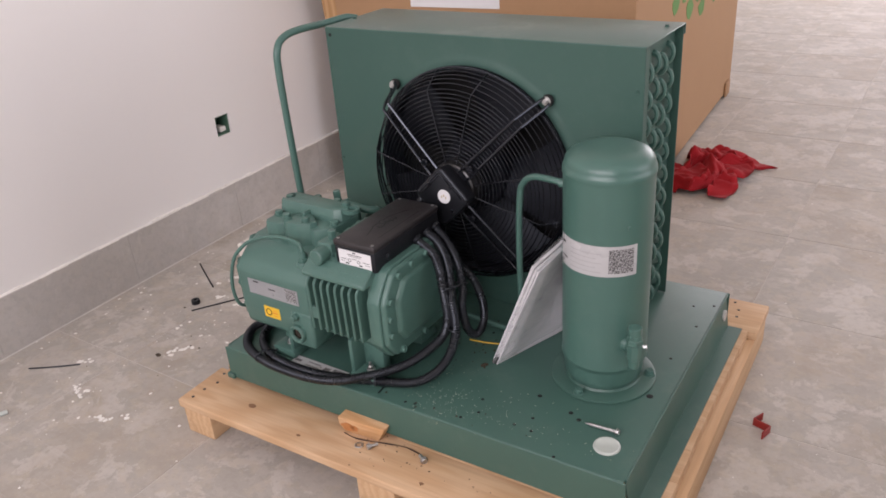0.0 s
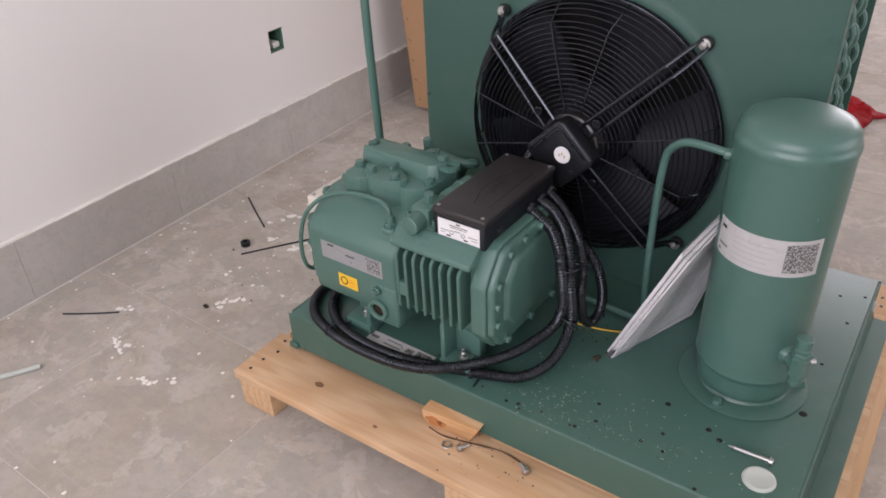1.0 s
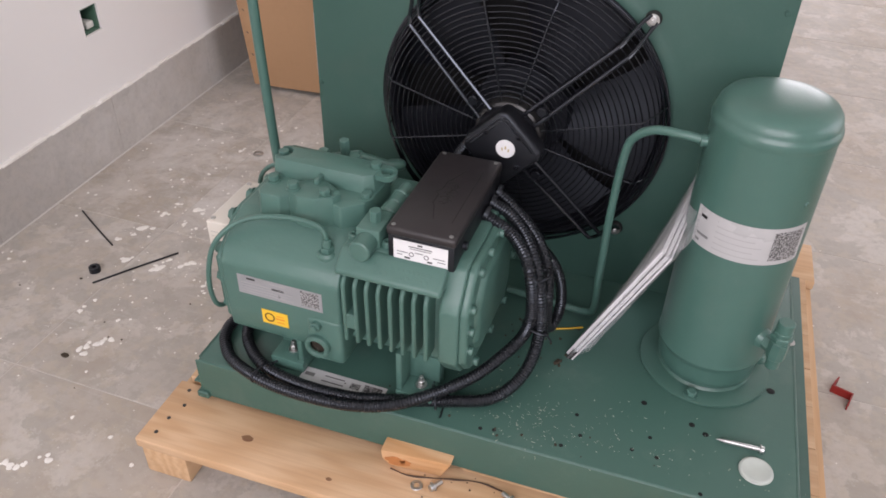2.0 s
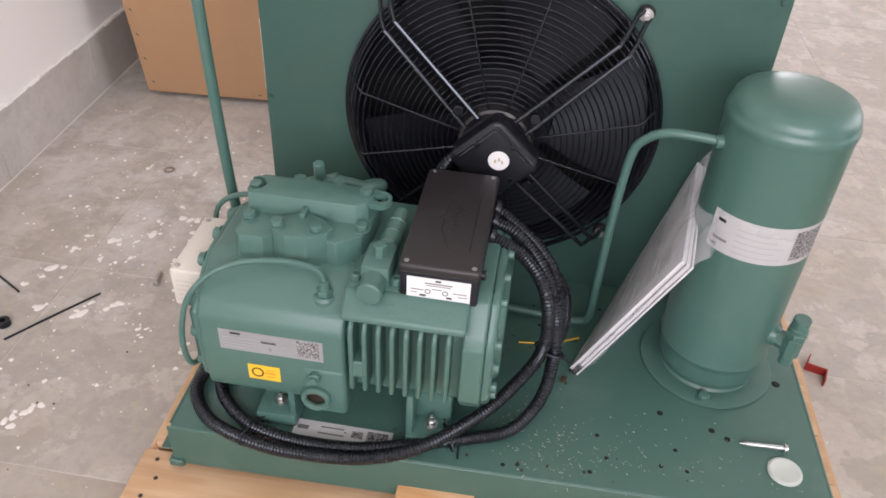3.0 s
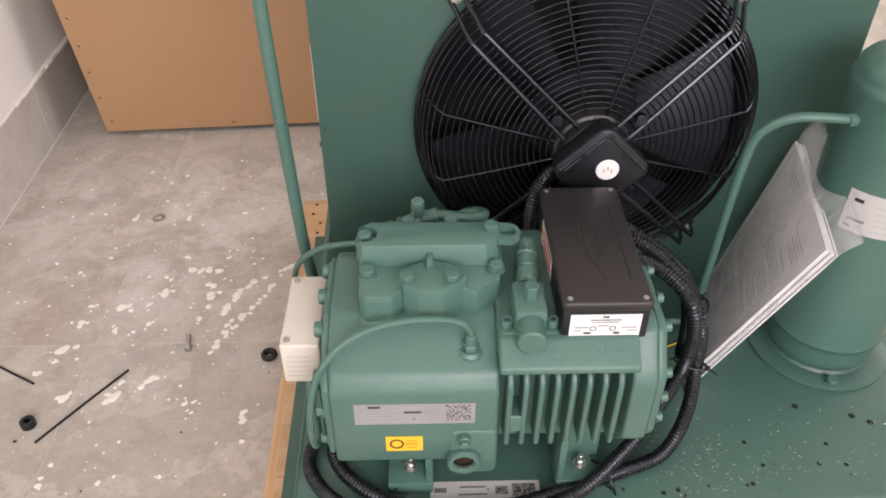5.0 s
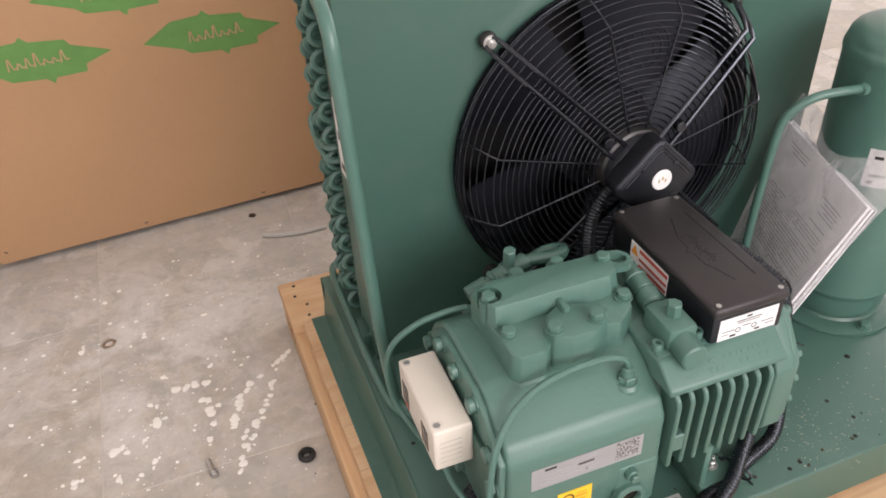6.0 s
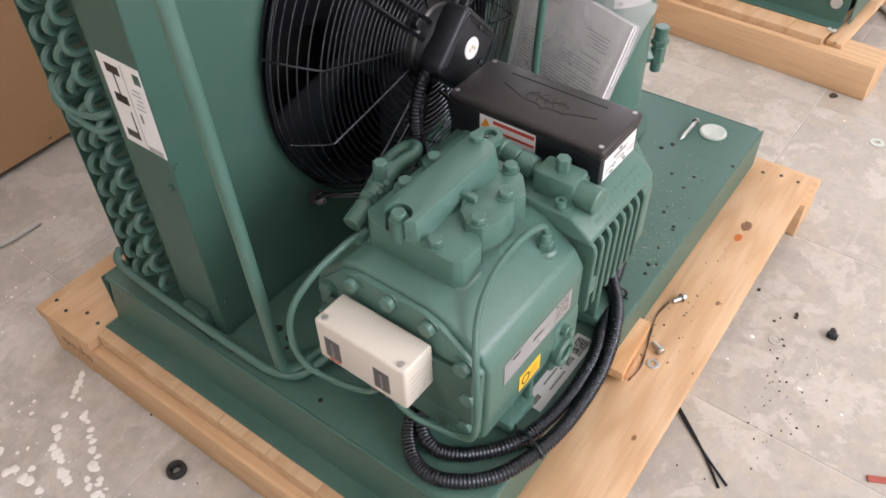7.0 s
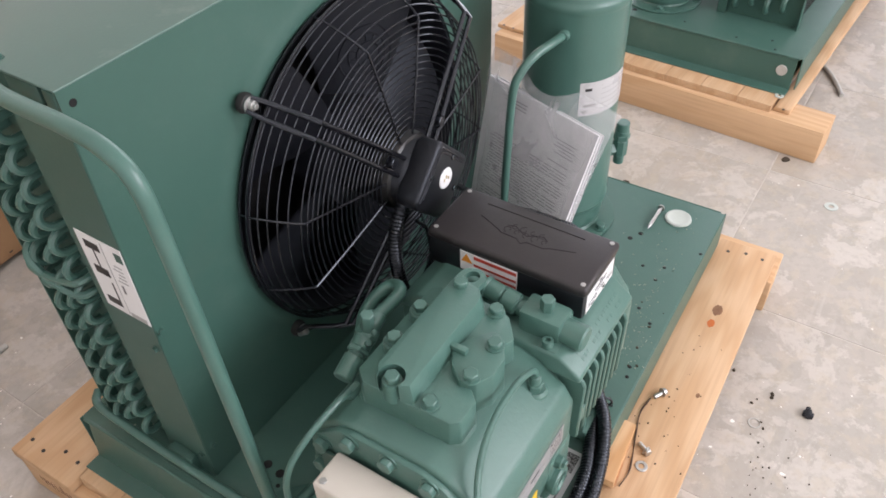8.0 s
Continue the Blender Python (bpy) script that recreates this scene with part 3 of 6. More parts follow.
def base_plate():
    bm = bmesh.new()
    s = 0.003
    prism(bm, [(-0.463, TOP - s), (0.458, TOP - s), (0.458, TOP), (-0.463, TOP)], "y", -0.008, 0.682, 0.0014, 3)
    for sign, edge in ((-1, -0.463), (1, 0.458)):
        out, far = edge + sign * 0.011, edge + sign * (0.036 if sign < 0 else 0.043)
        a = [(edge, TOP - 0.001), (out, 0.108), (far, 0.108), (far, 0.105), (out - sign * 0.003, 0.105), (edge - sign * 0.003, TOP - 0.001)]
        prism(bm, a, "y", 0.004 if sign > 0 else 0.012, 0.672, 0.0008, 1)
    for sign, edge in ((-1, -0.463), (1, 0.458)):
        tube(bm, [Vector((edge + sign * 0.0012, 0.0, TOP - 0.0022)), Vector((edge + sign * 0.0012, 0.676, TOP - 0.0022))], 0.0030, 10)
    box(bm, -0.468, 0.463, -0.010, -0.007, 0.107, TOP - 0.0012, 0.001, 1)
    box(bm, -0.468, 0.463, 0.681, 0.684, 0.107, TOP - 0.0012, 0.001, 1)
    box(bm, -0.474, -0.452, -0.016, 0.010, 0.105, 0.118, 0.002, 1)
    bmesh.ops.transform(bm, matrix=Matrix.Translation((0, 0.337, 0)) @ pose(0, 0, 0, 0, 0, 1.2) @ Matrix.Translation((0, -0.337, 0)), verts=bm.verts)
    plate = part("base_plate", bm, GREEN_PLATE, UNIT, "dusty green folded sheet base with punched holes")
    # each hole is a thin black disc, its inner shade put into the colour
    bm = bmesh.new()
    lathe(bm, [(0.0, 0.0006), (0.0046, 0.0006), (0.0058, 0.0), (0.0058, -0.003), (0, -0.003)], None, 16)
    hole = finish(bm, "punched_hole", SHADE_BLACK)
    spots = [(0.314, 0.127), (0.335, 0.115), (0.425, 0.242), (0.240, 0.146), (0.160, 0.047), (0.236, 0.048), (0.272, 0.046), (0.337, 0.004), (0.037, 0.012),
             (-0.386, 0.377), (-0.388, 0.352), (-0.439, 0.244), (-0.404, 0.342), (0.258, 0.080), (0.147, 0.085), (0.137, 0.019), (0.017, 0.008),
             (0.43, 0.52), (0.40, 0.60), (0.42, 0.38), (0.10, 0.32), (0.15, 0.36), (0.44, 0.62), (-0.44, 0.66), (-0.452, 0.40), (0.05, 0.30)]
    for i, (x, y) in enumerate(spots):
        s = 1.15 if i in (9, 10, 2) else 0.55 if i > 3 else 0.8
        piece("punched_hole", hole, plate, Matrix.Translation((x, y, TOP)) @ Matrix.Diagonal((s, s, 1, 1)))
    # round openings in the side skirts
    for sign, edge in ((-1, -0.463), (1, 0.458)):
        bm = bmesh.new()
        rod(bm, (edge - sign * 0.003, 0.642 + sign * 0.0097, 0.150), (edge + sign * 0.0025, 0.642 + sign * 0.0097, 0.150), 0.013, None, 24)
        part("side_opening", bm, PINE_Y if sign < 0 else CABLE_GREY, plate, "round opening with the pallet showing through")
    bm = bmesh.new()
    box(bm, -0.284, -0.142, 0.003, 0.031, TOP, TOP + 0.0008, 0.0002, 1)
    tag = part("rating_plate", bm, BRIGHT_PLATE, plate, "silver rating plate with small dark print")
    m = Matrix.Translation((0, 0, TOP + 0.0008))
    bars(tag, [(-0.279, 0.014, 0.016, 0.007), (-0.246, 0.021, 0.034, 0.0022), (-0.248, 0.010, 0.038, 0.0022)], m, GREY_INK)
    bars(tag, [(-0.200, 0.011, 0.016, 0.012), (-0.178, 0.008, 0.030, 0.018)], m, FINE_PRINT, 0.0003, "print_block")


base_plate()


def condenser():
    x0, x1, yf, yb, z0, z1 = -0.437, 0.320, 0.425, 0.634, TOP + 0.001, 0.802
    cx, cz, r = -0.057, 0.503, 0.232
    # front sheet with the round fan opening
    bm = bmesh.new()
    corners = [math.atan2(z - cz, x - cx) for x in (x0, x1) for z in (z0, z1)]
    angles = sorted([k * math.tau / 96 - math.pi for k in range(96)] + corners)
    def rim(a):
        dx, dz = math.cos(a), math.sin(a)
        t = min(((x1 if dx > 0 else x0) - cx) / dx if abs(dx) > 1e-6 else 9, ((z1 if dz > 0 else z0) - cz) / dz if abs(dz) > 1e-6 else 9)
        return cx + t * dx, cz + t * dz
    layers = []
    for rr, y in ((None, yf + 0.004), (None, yf), (r + 0.035, yf), (r + 0.024, yf - 0.002), (r + 0.016, yf - 0.004), (r + 0.006, yf - 0.004), (r, yf + 0.002), (r - 0.004, yf + 0.035)):
        ring = []
        for a in angles:
            u, v = rim(a) if rr is None else (cx + rr * math.cos(a), cz + rr * math.sin(a))
            ring.append(bm.verts.new((u, y, v)))
        layers.append(ring)
    n = len(angles)
    for p, q in zip(layers, layers[1:]):
        for k in range(n):
            j = (k + 1) % n
            bm.faces.new((p[k], p[j], q[j], q[k]))
    shroud = part("fan_shroud", bm, GREEN_SHEET, UNIT, "green sheet front with a round fan opening", sharp=40)
    for sx, name in ((x0, "side_sheet"), (x1, "side_sheet")):
        bm = bmesh.new()
        box(bm, sx - 0.001, sx + 0.001, yf + 0.001, 0.513 if sx < 0 else 0.448, z0, z1 - (0.032 if sx < 0 else 0.001), 0.0006, 1)
        side = part(name, bm, GREEN_SHEET, shroud)
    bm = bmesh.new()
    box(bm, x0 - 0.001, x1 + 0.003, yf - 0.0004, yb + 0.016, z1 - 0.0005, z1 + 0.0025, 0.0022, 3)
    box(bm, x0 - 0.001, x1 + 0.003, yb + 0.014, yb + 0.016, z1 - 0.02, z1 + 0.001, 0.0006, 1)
    part("top_cover", bm, GREEN_TOP, shroud, "paler green sheet top cover")
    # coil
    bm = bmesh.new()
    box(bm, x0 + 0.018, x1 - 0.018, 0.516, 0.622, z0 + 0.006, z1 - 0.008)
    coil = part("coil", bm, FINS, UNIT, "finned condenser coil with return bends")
    for sx in (x0 + 0.002, x1 - 0.002):
        bm = bmesh.new()
        inset = -0.012 if sx > 0 else 0.013
        box(bm, sx - 0.0015 + inset, sx + 0.0015 + inset, 0.511 if sx < 0 else 0.447, 0.632, z0, z1 - 0.004, 0.0006, 1)
        part("end_plate", bm, GREEN_SHEET, coil)
        bm = bmesh.new()
        s = -1 if sx < 0 else 1
        box(bm, sx - (0.014 if s > 0 else 0.010), sx + (0.006 if s > 0 else 0.016), 0.631, 0.634, z0, z1 - 0.004, 0.0006, 1)
        part("rear_flange", bm, GREEN_SHEET, coil)
    # return bends: half rings from one tube to the next
    def bend(dy, dz, thick=0.0050):
        bm = bmesh.new()
        d = Vector((0, dy, dz))
        rr = d.length / 2
        pts = [d / 2 - d.normalized() * rr * math.cos(k * math.pi / 9) + Vector((-1, 0, 0)) * (0.001 + rr * 1.15 * math.sin(k * math.pi / 9)) for k in range(10)]
        tube(bm, [Vector((0.013, 0, 0)), *pts, d + Vector((0.013, 0, 0))], thick, 8)
        return finish(bm, "return_bend", GREEN_TUBE)
    hook, hook_back = bend(0.006, 0.0260), bend(-0.006, 0.0260)
    wide = bend(0, 0.034, 0.0068)
    # black discs paint the shade at the tube ends beside the side sheet
    hole = bmesh.new()
    lathe(hole, [(0, 0.0022), (0.0062, 0.0022), (0.0078, 0.0)], facing((0, 0, 0), (-1, 0, 0)), 14)
    hole = finish(hole, "tube_hole", SHADE_BLACK)
    rng = random.Random(2)
    # upright hooks in three staggered columns on the side of the label
    for c, y in enumerate((0.541, 0.568, 0.596)):
        for i in range(15):
            z = 0.214 + i * 0.0384 + (0.0192 if c % 2 else 0)
            if z < 0.765:
                piece("return_bend", hook_back if c % 2 else hook, coil, Matrix.Translation((x0 + (0.005 if c == 0 else 0.002), y, z)) @ pose(0, 0, 0, rng.uniform(-8, 8), 0, rng.uniform(-6, 6)))
    for i in range(30):
        piece("tube_hole", hole, coil, Matrix.Translation((x0 + 0.0115, 0.5235, 0.206 + i * 0.0192)))
    # wider bends in four staggered columns on the other side
    for i in range(0, 22, 2):
        for c, y in enumerate((0.466, 0.506, 0.546, 0.586)):
            z = 0.212 + i * 0.0258 + 0.0129 * (c % 2)
            if z < 0.765:
                piece("return_bend", wide, coil, Matrix.Translation((x1 - 0.012, y, z)) @ pose(0, 0, 0, 0, 0, 180) @ Matrix.Diagonal((0.62, 1, 1, 1)))
    # two crossing tubes half way up
    for line in ([(x0 + 0.012, 0.527, 0.524), (x0 - 0.008, 0.531, 0.523), (x0 - 0.013, 0.552, 0.518), (x0 - 0.018, 0.590, 0.517), (x0 - 0.014, 0.616, 0.522), (x0 + 0.012, 0.624, 0.526)],
                 [(x0 + 0.012, 0.529, 0.501), (x0 - 0.008, 0.535, 0.500), (x0 - 0.014, 0.556, 0.501), (x0 - 0.018, 0.586, 0.516), (x0 - 0.016, 0.606, 0.542), (x0 + 0.012, 0.612, 0.554)]):
        bm = bmesh.new()
        tube(bm, spline(line, 0.006), 0.0052, 8)
        part("cross_tube", bm, GREEN_TUBE, coil)
    # black bracket foot at the front corner and a small block behind it
    bm = bmesh.new()
    box(bm, x0 - 0.014, x0 - 0.001, 0.450, 0.495, TOP, TOP + 0.036, 0.002)
    box(bm, x0 - 0.022, x0 - 0.001, 0.436, 0.508, TOP, TOP + 0.004, 0.001, 1)
    part("foot_bracket", bm, GREEN_SHEET, shroud)
    # bracket and hardware in the open top corner
    bm = bmesh.new()
    box(bm, x0 - 0.001, x0 + 0.05, 0.428, 0.445, z1 - 0.030, z1 - 0.001, 0.002)
    box(bm, x0 + 0.004, x0 + 0.03, 0.46, 0.51, z1 - 0.026, z1 - 0.006, 0.003)
    part("corner_bracket", bm, GREEN_SHEET, shroud)
    screw = hex_bolt("sheet_screw", 0.0042, 0.004, 1.3, GREEN_SHEET)
    for p, w in (((x0 + 0.005, yf, 0.488), (0, -1, 0)), ((x0 + 0.012, yf, 0.25), (0, -1, 0)), ((x1 - 0.012, yf, 0.72), (0, -1, 0)), ((x1 - 0.012, yf, 0.30), (0, -1, 0)),
                 ((x0 - 0.001, 0.438, 0.455), (-1, 0, 0)), ((x0 - 0.001, 0.438, 0.235), (-1, 0, 0)), ((x0 + 0.012, 0.52, z1 + 0.0025), (0, 0, 1)), ((x1 - 0.02, 0.60, z1 + 0.0025), (0, 0, 1))):
        piece("sheet_screw", screw, shroud, facing(p, w))
    # vent hole: a flat disc with the shade painted black
    bm = bmesh.new()
    rod(bm, (x0 + 0.0125, yf + 0.001, 0.786), (x0 + 0.0125, yf - 0.0006, 0.786), 0.0040)
    part("vent_hole", bm, SHADE_BLACK, shroud)
    # label on the side sheet, read from below upwards
    sx = x0 - 0.001
    bm = bmesh.new()
    box(bm, sx - 0.0006, sx, 0.427, 0.500, 0.500, 0.616)
    tag = part("series_label", bm, WHITE_LABEL, shroud, "white label with large black letters")
    # in the label's plane: u runs upwards, v runs towards the back
    q = Matrix(((0, 0, -1, sx - 0.0006), (0, 1, 0, 0.427), (1, 0, 0, 0.500), (0, 0, 0, 1)))
    # the two letters have thick stems and thin strokes across
    def letter(strokes):
        bm = bmesh.new()
        for u, v, long, wide in strokes:
            box(bm, u, u + long, v, v + wide, 0, 0.0004, 0, 1, q)
        part("letter", bm, BLACK_INK, tag)
    letter([(0.0095, 0.0415, 0.0100, 0.0235), (0.0195, 0.0415, 0.0290, 0.0022)])
    letter([(0.0572, 0.0400, 0.0118, 0.0232), (0.0952, 0.0392, 0.0112, 0.0236), (0.069, 0.0502, 0.0262, 0.0022)])
    bars(tag, [(0.004, 0.0325, 0.108, 0.0009)], q, FAINT_INK)
    bars(tag, [(0.0955, 0.0025, 0.0125, 0.0110)], q, GREEN_SHEET, 0.0005, "mark")
    bars(tag, [(0.041, 0.0215, 0.0125, 0.0036)], q, GREY_INK)
    bars(tag, [(0.060 + 0.006 * k, 0.010, 0.0016, 0.016 - 0.003 * (k % 3)) for k in range(5)], q, FAINT_INK)
    bars(tag, [(0.001, 0.004, 0.007, 0.026)], q, FAINT_INK, 0.0004, "print_block")
    return shroud


condenser()
FAN = Vector((-0.057, 0.415, 0.503))


def fan():
    c = FAN
    # the profile of the basket: (radius, distance ahead of the sheet)
    def ahead(r):
        if r < 0.208:
            return 0.076 - 0.007 * (r / 0.208) ** 2
        return 0.069 - 0.061 * ((r - 0.208) / 0.0345) ** 1.25
    bm = bmesh.new()
    tube(bm, circle(c, 0.240, (0, 1, 0), 96), 0.0022, 6, True)
    tube(bm, circle(c + Vector((0, -0.012, 0)), 0.242, (0, 1, 0), 96), 0.0018, 6, True)
    grille = part("fan_grille", bm, BLACK_WIRE, UNIT, "black wire fan guard with four motor arms")
    radii = [0.062 + 0.0087 * k for k in range(19)] + [0.2250, 0.2305, 0.2355, 0.2395]
    for r in radii:
        bm = bmesh.new()
        tube(bm, circle(c + Vector((0, -ahead(r), 0)), r, (0, 1, 0), 84), 0.00112, 5, True)
        part("ring_wire", bm, BLACK_WIRE, grille)
    for quarter in range(4):
        for d in (-14.5, 14.5):
            a = radians(quarter * 90 + d)
            pts = [c + Vector((r * math.cos(a), -ahead(r) - 0.0022, r * math.sin(a))) for r in (0.055, 0.10, 0.15, 0.20, 0.208, 0.216, 0.228, 0.2395)]
            pts.append(c + Vector((0.242 * math.cos(a), 0.0, 0.242 * math.sin(a))))
            bm = bmesh.new()
            tube(bm, pts, 0.0015, 6)
            part("spoke_wire", bm, BLACK_WIRE, grille)
    lug = hex_bolt("lug_bolt", 0.0065, 0.007, 1.5, STEEL, 0.004)
    for k in range(4):
        a = radians(45 + 90 * k)
        out = Vector((math.cos(a), 0, math.sin(a)))
        across = Vector((-math.sin(a), 0, math.cos(a)))
        for s in (-1, 1):
            pts = [c + out * 0.266 + across * s * 0.007 + Vector((0, -0.006, 0)), c + out * 0.255 + across * s * 0.009 + Vector((0, -0.016, 0)),
                   c + out * 0.237 + across * s * 0.010 + Vector((0, -0.058, 0)), c + out * 0.226 + across * s * 0.010 + Vector((0, -0.076, 0)),
                   c + out * 0.14 + across * s * 0.011 + Vector((0, -0.084, 0)), c + out * 0.075 + across * s * 0.012 + Vector((0, -0.090, 0)), c + out * 0.05 + across * s * 0.012 + Vector((0, -0.092, 0))]
            bm = bmesh.new()
            tube(bm, pts, 0.0034, 8)
            part("motor_arm", bm, BLACK_WIRE, grille)
        bm = bmesh.new()
        lathe(bm, [(0, 0), (0.0115, 0), (0.0125, 0.004), (0.011, 0.009), (0.008, 0.011), (0, 0.011)], facing(c + out * 0.264 + Vector((0, 0.004, 0)), (0, -1, 0)), 20)
        part("mounting_lug", bm, BLACK_RUBBER, grille)
        piece("lug_bolt", lug, grille, facing(c + out * 0.264 + Vector((0, -0.007, 0)), (0, -1, 0)))
        bm = bmesh.new()
        rod(bm, c + out * 0.078 + Vector((0, -0.088, 0)), c + out * 0.078 + Vector((0, -0.099, 0)), 0.008, None, 12, 0.001)
        part("arm_clamp", bm, BLACK_WIRE, grille)
    # motor, turned about the fan's axis
    bm = bmesh.new()
    lathe(bm, [(0, 0.06), (0.052, 0.06), (0.053, -0.060), (0.054, -0.064), (0.052, -0.070), (0.048, -0.092), (0.044, -0.098), (0, -0.100)][::-1], facing(c, (0, 1, 0)), 48)
    motor = part("fan_motor", bm, BLACK_PLASTIC, UNIT, "black external-rotor fan motor with a terminal cover")
    bm = bmesh.new()
    lathe(bm, [(0.050, -0.046), (0.0555, -0.048), (0.0565, -0.054), (0.0560, -0.072), (0.0535, -0.080), (0.0490, -0.083)], facing(c, (0, 1, 0)), 48)
    part("cooling_band", bm, DARK_STEEL, motor, "dull metal band round the motor")
    bm = bmesh.new()
    sq = []
    for k in range(4):
        for d in (-1, 1):
            a = radians(90 * k + 90)
            sq.append((c.x + 0.004 + 0.062 * math.cos(a) - d * 0.006 * math.sin(a), c.z - 0.002 + 0.062 * math.sin(a) + d * 0.006 * math.cos(a)))
    prism(bm, sq, "y", c.y - 0.130, c.y - 0.094, 0.005, 3)
    cover = part("terminal_cover", bm, BLACK_PLASTIC, motor)
    bm = bmesh.new()
    for reach in (0.0555, 0.0490):
        line = [(c.x + 0.004 + u, c.y - 0.1300, c.z - 0.002 + v) for u, v in ((-reach, 0.003), (-0.004, reach - 0.001), (0.0, reach), (0.004, reach - 0.001), (reach, 0.003))]
        tube(bm, [Vector(p) for p in line], 0.0017, 6)
    part("cover_rib", bm, BLACK_WIRE, cover)
    bm = bmesh.new()
    lathe(bm, [(0, 0.0012), (0.0148, 0.0012), (0.0155, 0)], facing((-0.046, c.y - 0.1300, 0.504), (0, -1, 0)), 28)
    part("round_sticker", bm, WHITE_LABEL, cover, "round white sticker with a small gold mark")
    bm = bmesh.new()
    for u, v, w in ((-0.006, -0.001, 0.0022), (-0.001, 0.002, 0.0025), (0.004, -0.002, 0.0022)):
        box(bm, -0.046 + u, -0.046 + u + w, c.y - 0.1318, c.y - 0.1310, 0.502 + v, 0.507 + v, 0, 1)
    part("gold_mark", bm, GOLD_INK, cover)
    for u, v in ((0.026, 0.026), (-0.026, 0.026), (0.026, -0.026)):
        bm = bmesh.new()
        rod(bm, (c.x + 0.004 + u, c.y - 0.129, c.z - 0.002 + v), (c.x + 0.004 + u, c.y - 0.1325, c.z - 0.002 + v), 0.004, None, 12, 0.0006)
        part("cover_screw", bm, BLACK_WIRE, cover)
    # black inlet nozzle inside the opening
    bm = bmesh.new()
    lathe(bm, [(0.2350, -0.0045), (0.2335, -0.006), (0.2315, -0.005), (0.2290, 0.0), (0.2265, 0.012), (0.2255, 0.060), (0.2275, 0.060), (0.2285, 0.012), (0.2310, 0.001)], facing(c, (0, 1, 0)), 96, True)
    part("inlet_nozzle", bm, BLACK_BLADE, grille, "black ring inside the fan opening")
    # five broad blades behind the guard
    bm = bmesh.new()
    lathe(bm, [(0, 0.0), (0.078, 0.0), (0.082, 0.01), (0.082, 0.055), (0, 0.06)], facing(c + Vector((0, 0.004, 0)), (0, 1, 0)), 40)
    hub = part("fan_hub", bm, BLACK_BLADE, UNIT, "black fan wheel with five broad blades")
    turn = -0.07
    def depth(t):
        return 0.012 + 0.046 * (t + 0.5) - 0.012 * math.sin(math.pi * (t + 0.5))
    def on_blade(k, px, pz):
        r, a = math.hypot(px, pz), math.atan2(pz, px)
        f = (r - 0.078) / 0.1458
        t = (a - k * math.tau / 5 - turn - 0.10 * f * f) / (0.86 + 0.10 * f)
        return Vector((c.x + px, c.y + depth(t) - 0.0004, c.z + pz))
    for k in range(5):
        bm = bmesh.new()
        grid = []
        for i in range(7):
            r = 0.078 + i * 0.0243
            row = []
            for j in range(7):
                t = j / 6 - 0.5
                a = k * math.tau / 5 + turn + t * (0.86 + 0.10 * i / 6) + 0.10 * (i / 6) ** 2
                row.append((c.x + r * math.cos(a), c.y + depth(t), c.z + r * math.sin(a)))
            grid.append(row)
        for off in (0.0, 0.003):
            vs = [[bm.verts.new((x, y + off, z)) for x, y, z in row] for row in grid]
            for i in range(6):
                for j in range(6):
                    bm.faces.new((vs[i][j], vs[i + 1][j], vs[i + 1][j + 1], vs[i][j + 1]))
        if k == 1:
            # moulded rings with short bars between them
            px, pz = 0.136 * math.cos(1.13), 0.136 * math.sin(1.13)
            for size in (0.041, 0.029, 0.018):
                ring = [on_blade(k, px + size * math.cos(s * math.tau / 40), pz + size * math.sin(s * math.tau / 40)) for s in range(41)]
                tube(bm, ring, 0.0013, 6)
            for s in range(12):
                way = s * math.tau / 12
                tube(bm, [on_blade(k, px + d * math.cos(way), pz + d * math.sin(way)) for d in (0.020, 0.023, 0.027)], 0.0015, 6)
        part("fan_blade", bm, BLACK_BLADE, hub)
    # corrugated lead from the motor cover, in a bow to the terminal box
    bm = bmesh.new()
    pts = spline([(-0.094, 0.312, 0.490), (-0.112, 0.313, 0.486), (-0.125, 0.313, 0.470), (-0.135, 0.312, 0.444), (-0.138, 0.310, 0.412), (-0.137, 0.305, 0.372), (-0.132, 0.300, 0.347), (-0.120, 0.291, 0.345), (-0.107, 0.279, 0.372), (-0.096, 0.268, 0.405), (-0.090, 0.258, 0.432)], 0.0022)
    tube(bm, pts, lambda i: 0.0098 if i % 2 else 0.0083, 12)
    part("motor_lead", bm, BLACK_HOSE, motor, "black corrugated lead")
    bm = bmesh.new()
    tube(bm, spline([(-0.100, 0.300, 0.462), (-0.086, 0.292, 0.440), (-0.082, 0.290, 0.400), (-0.095, 0.296, 0.356), (-0.120, 0.304, 0.340)], 0.005), 0.0026, 8)
    part("motor_cable", bm, BLACK_PLASTIC, motor, "thin black cable")


fan()


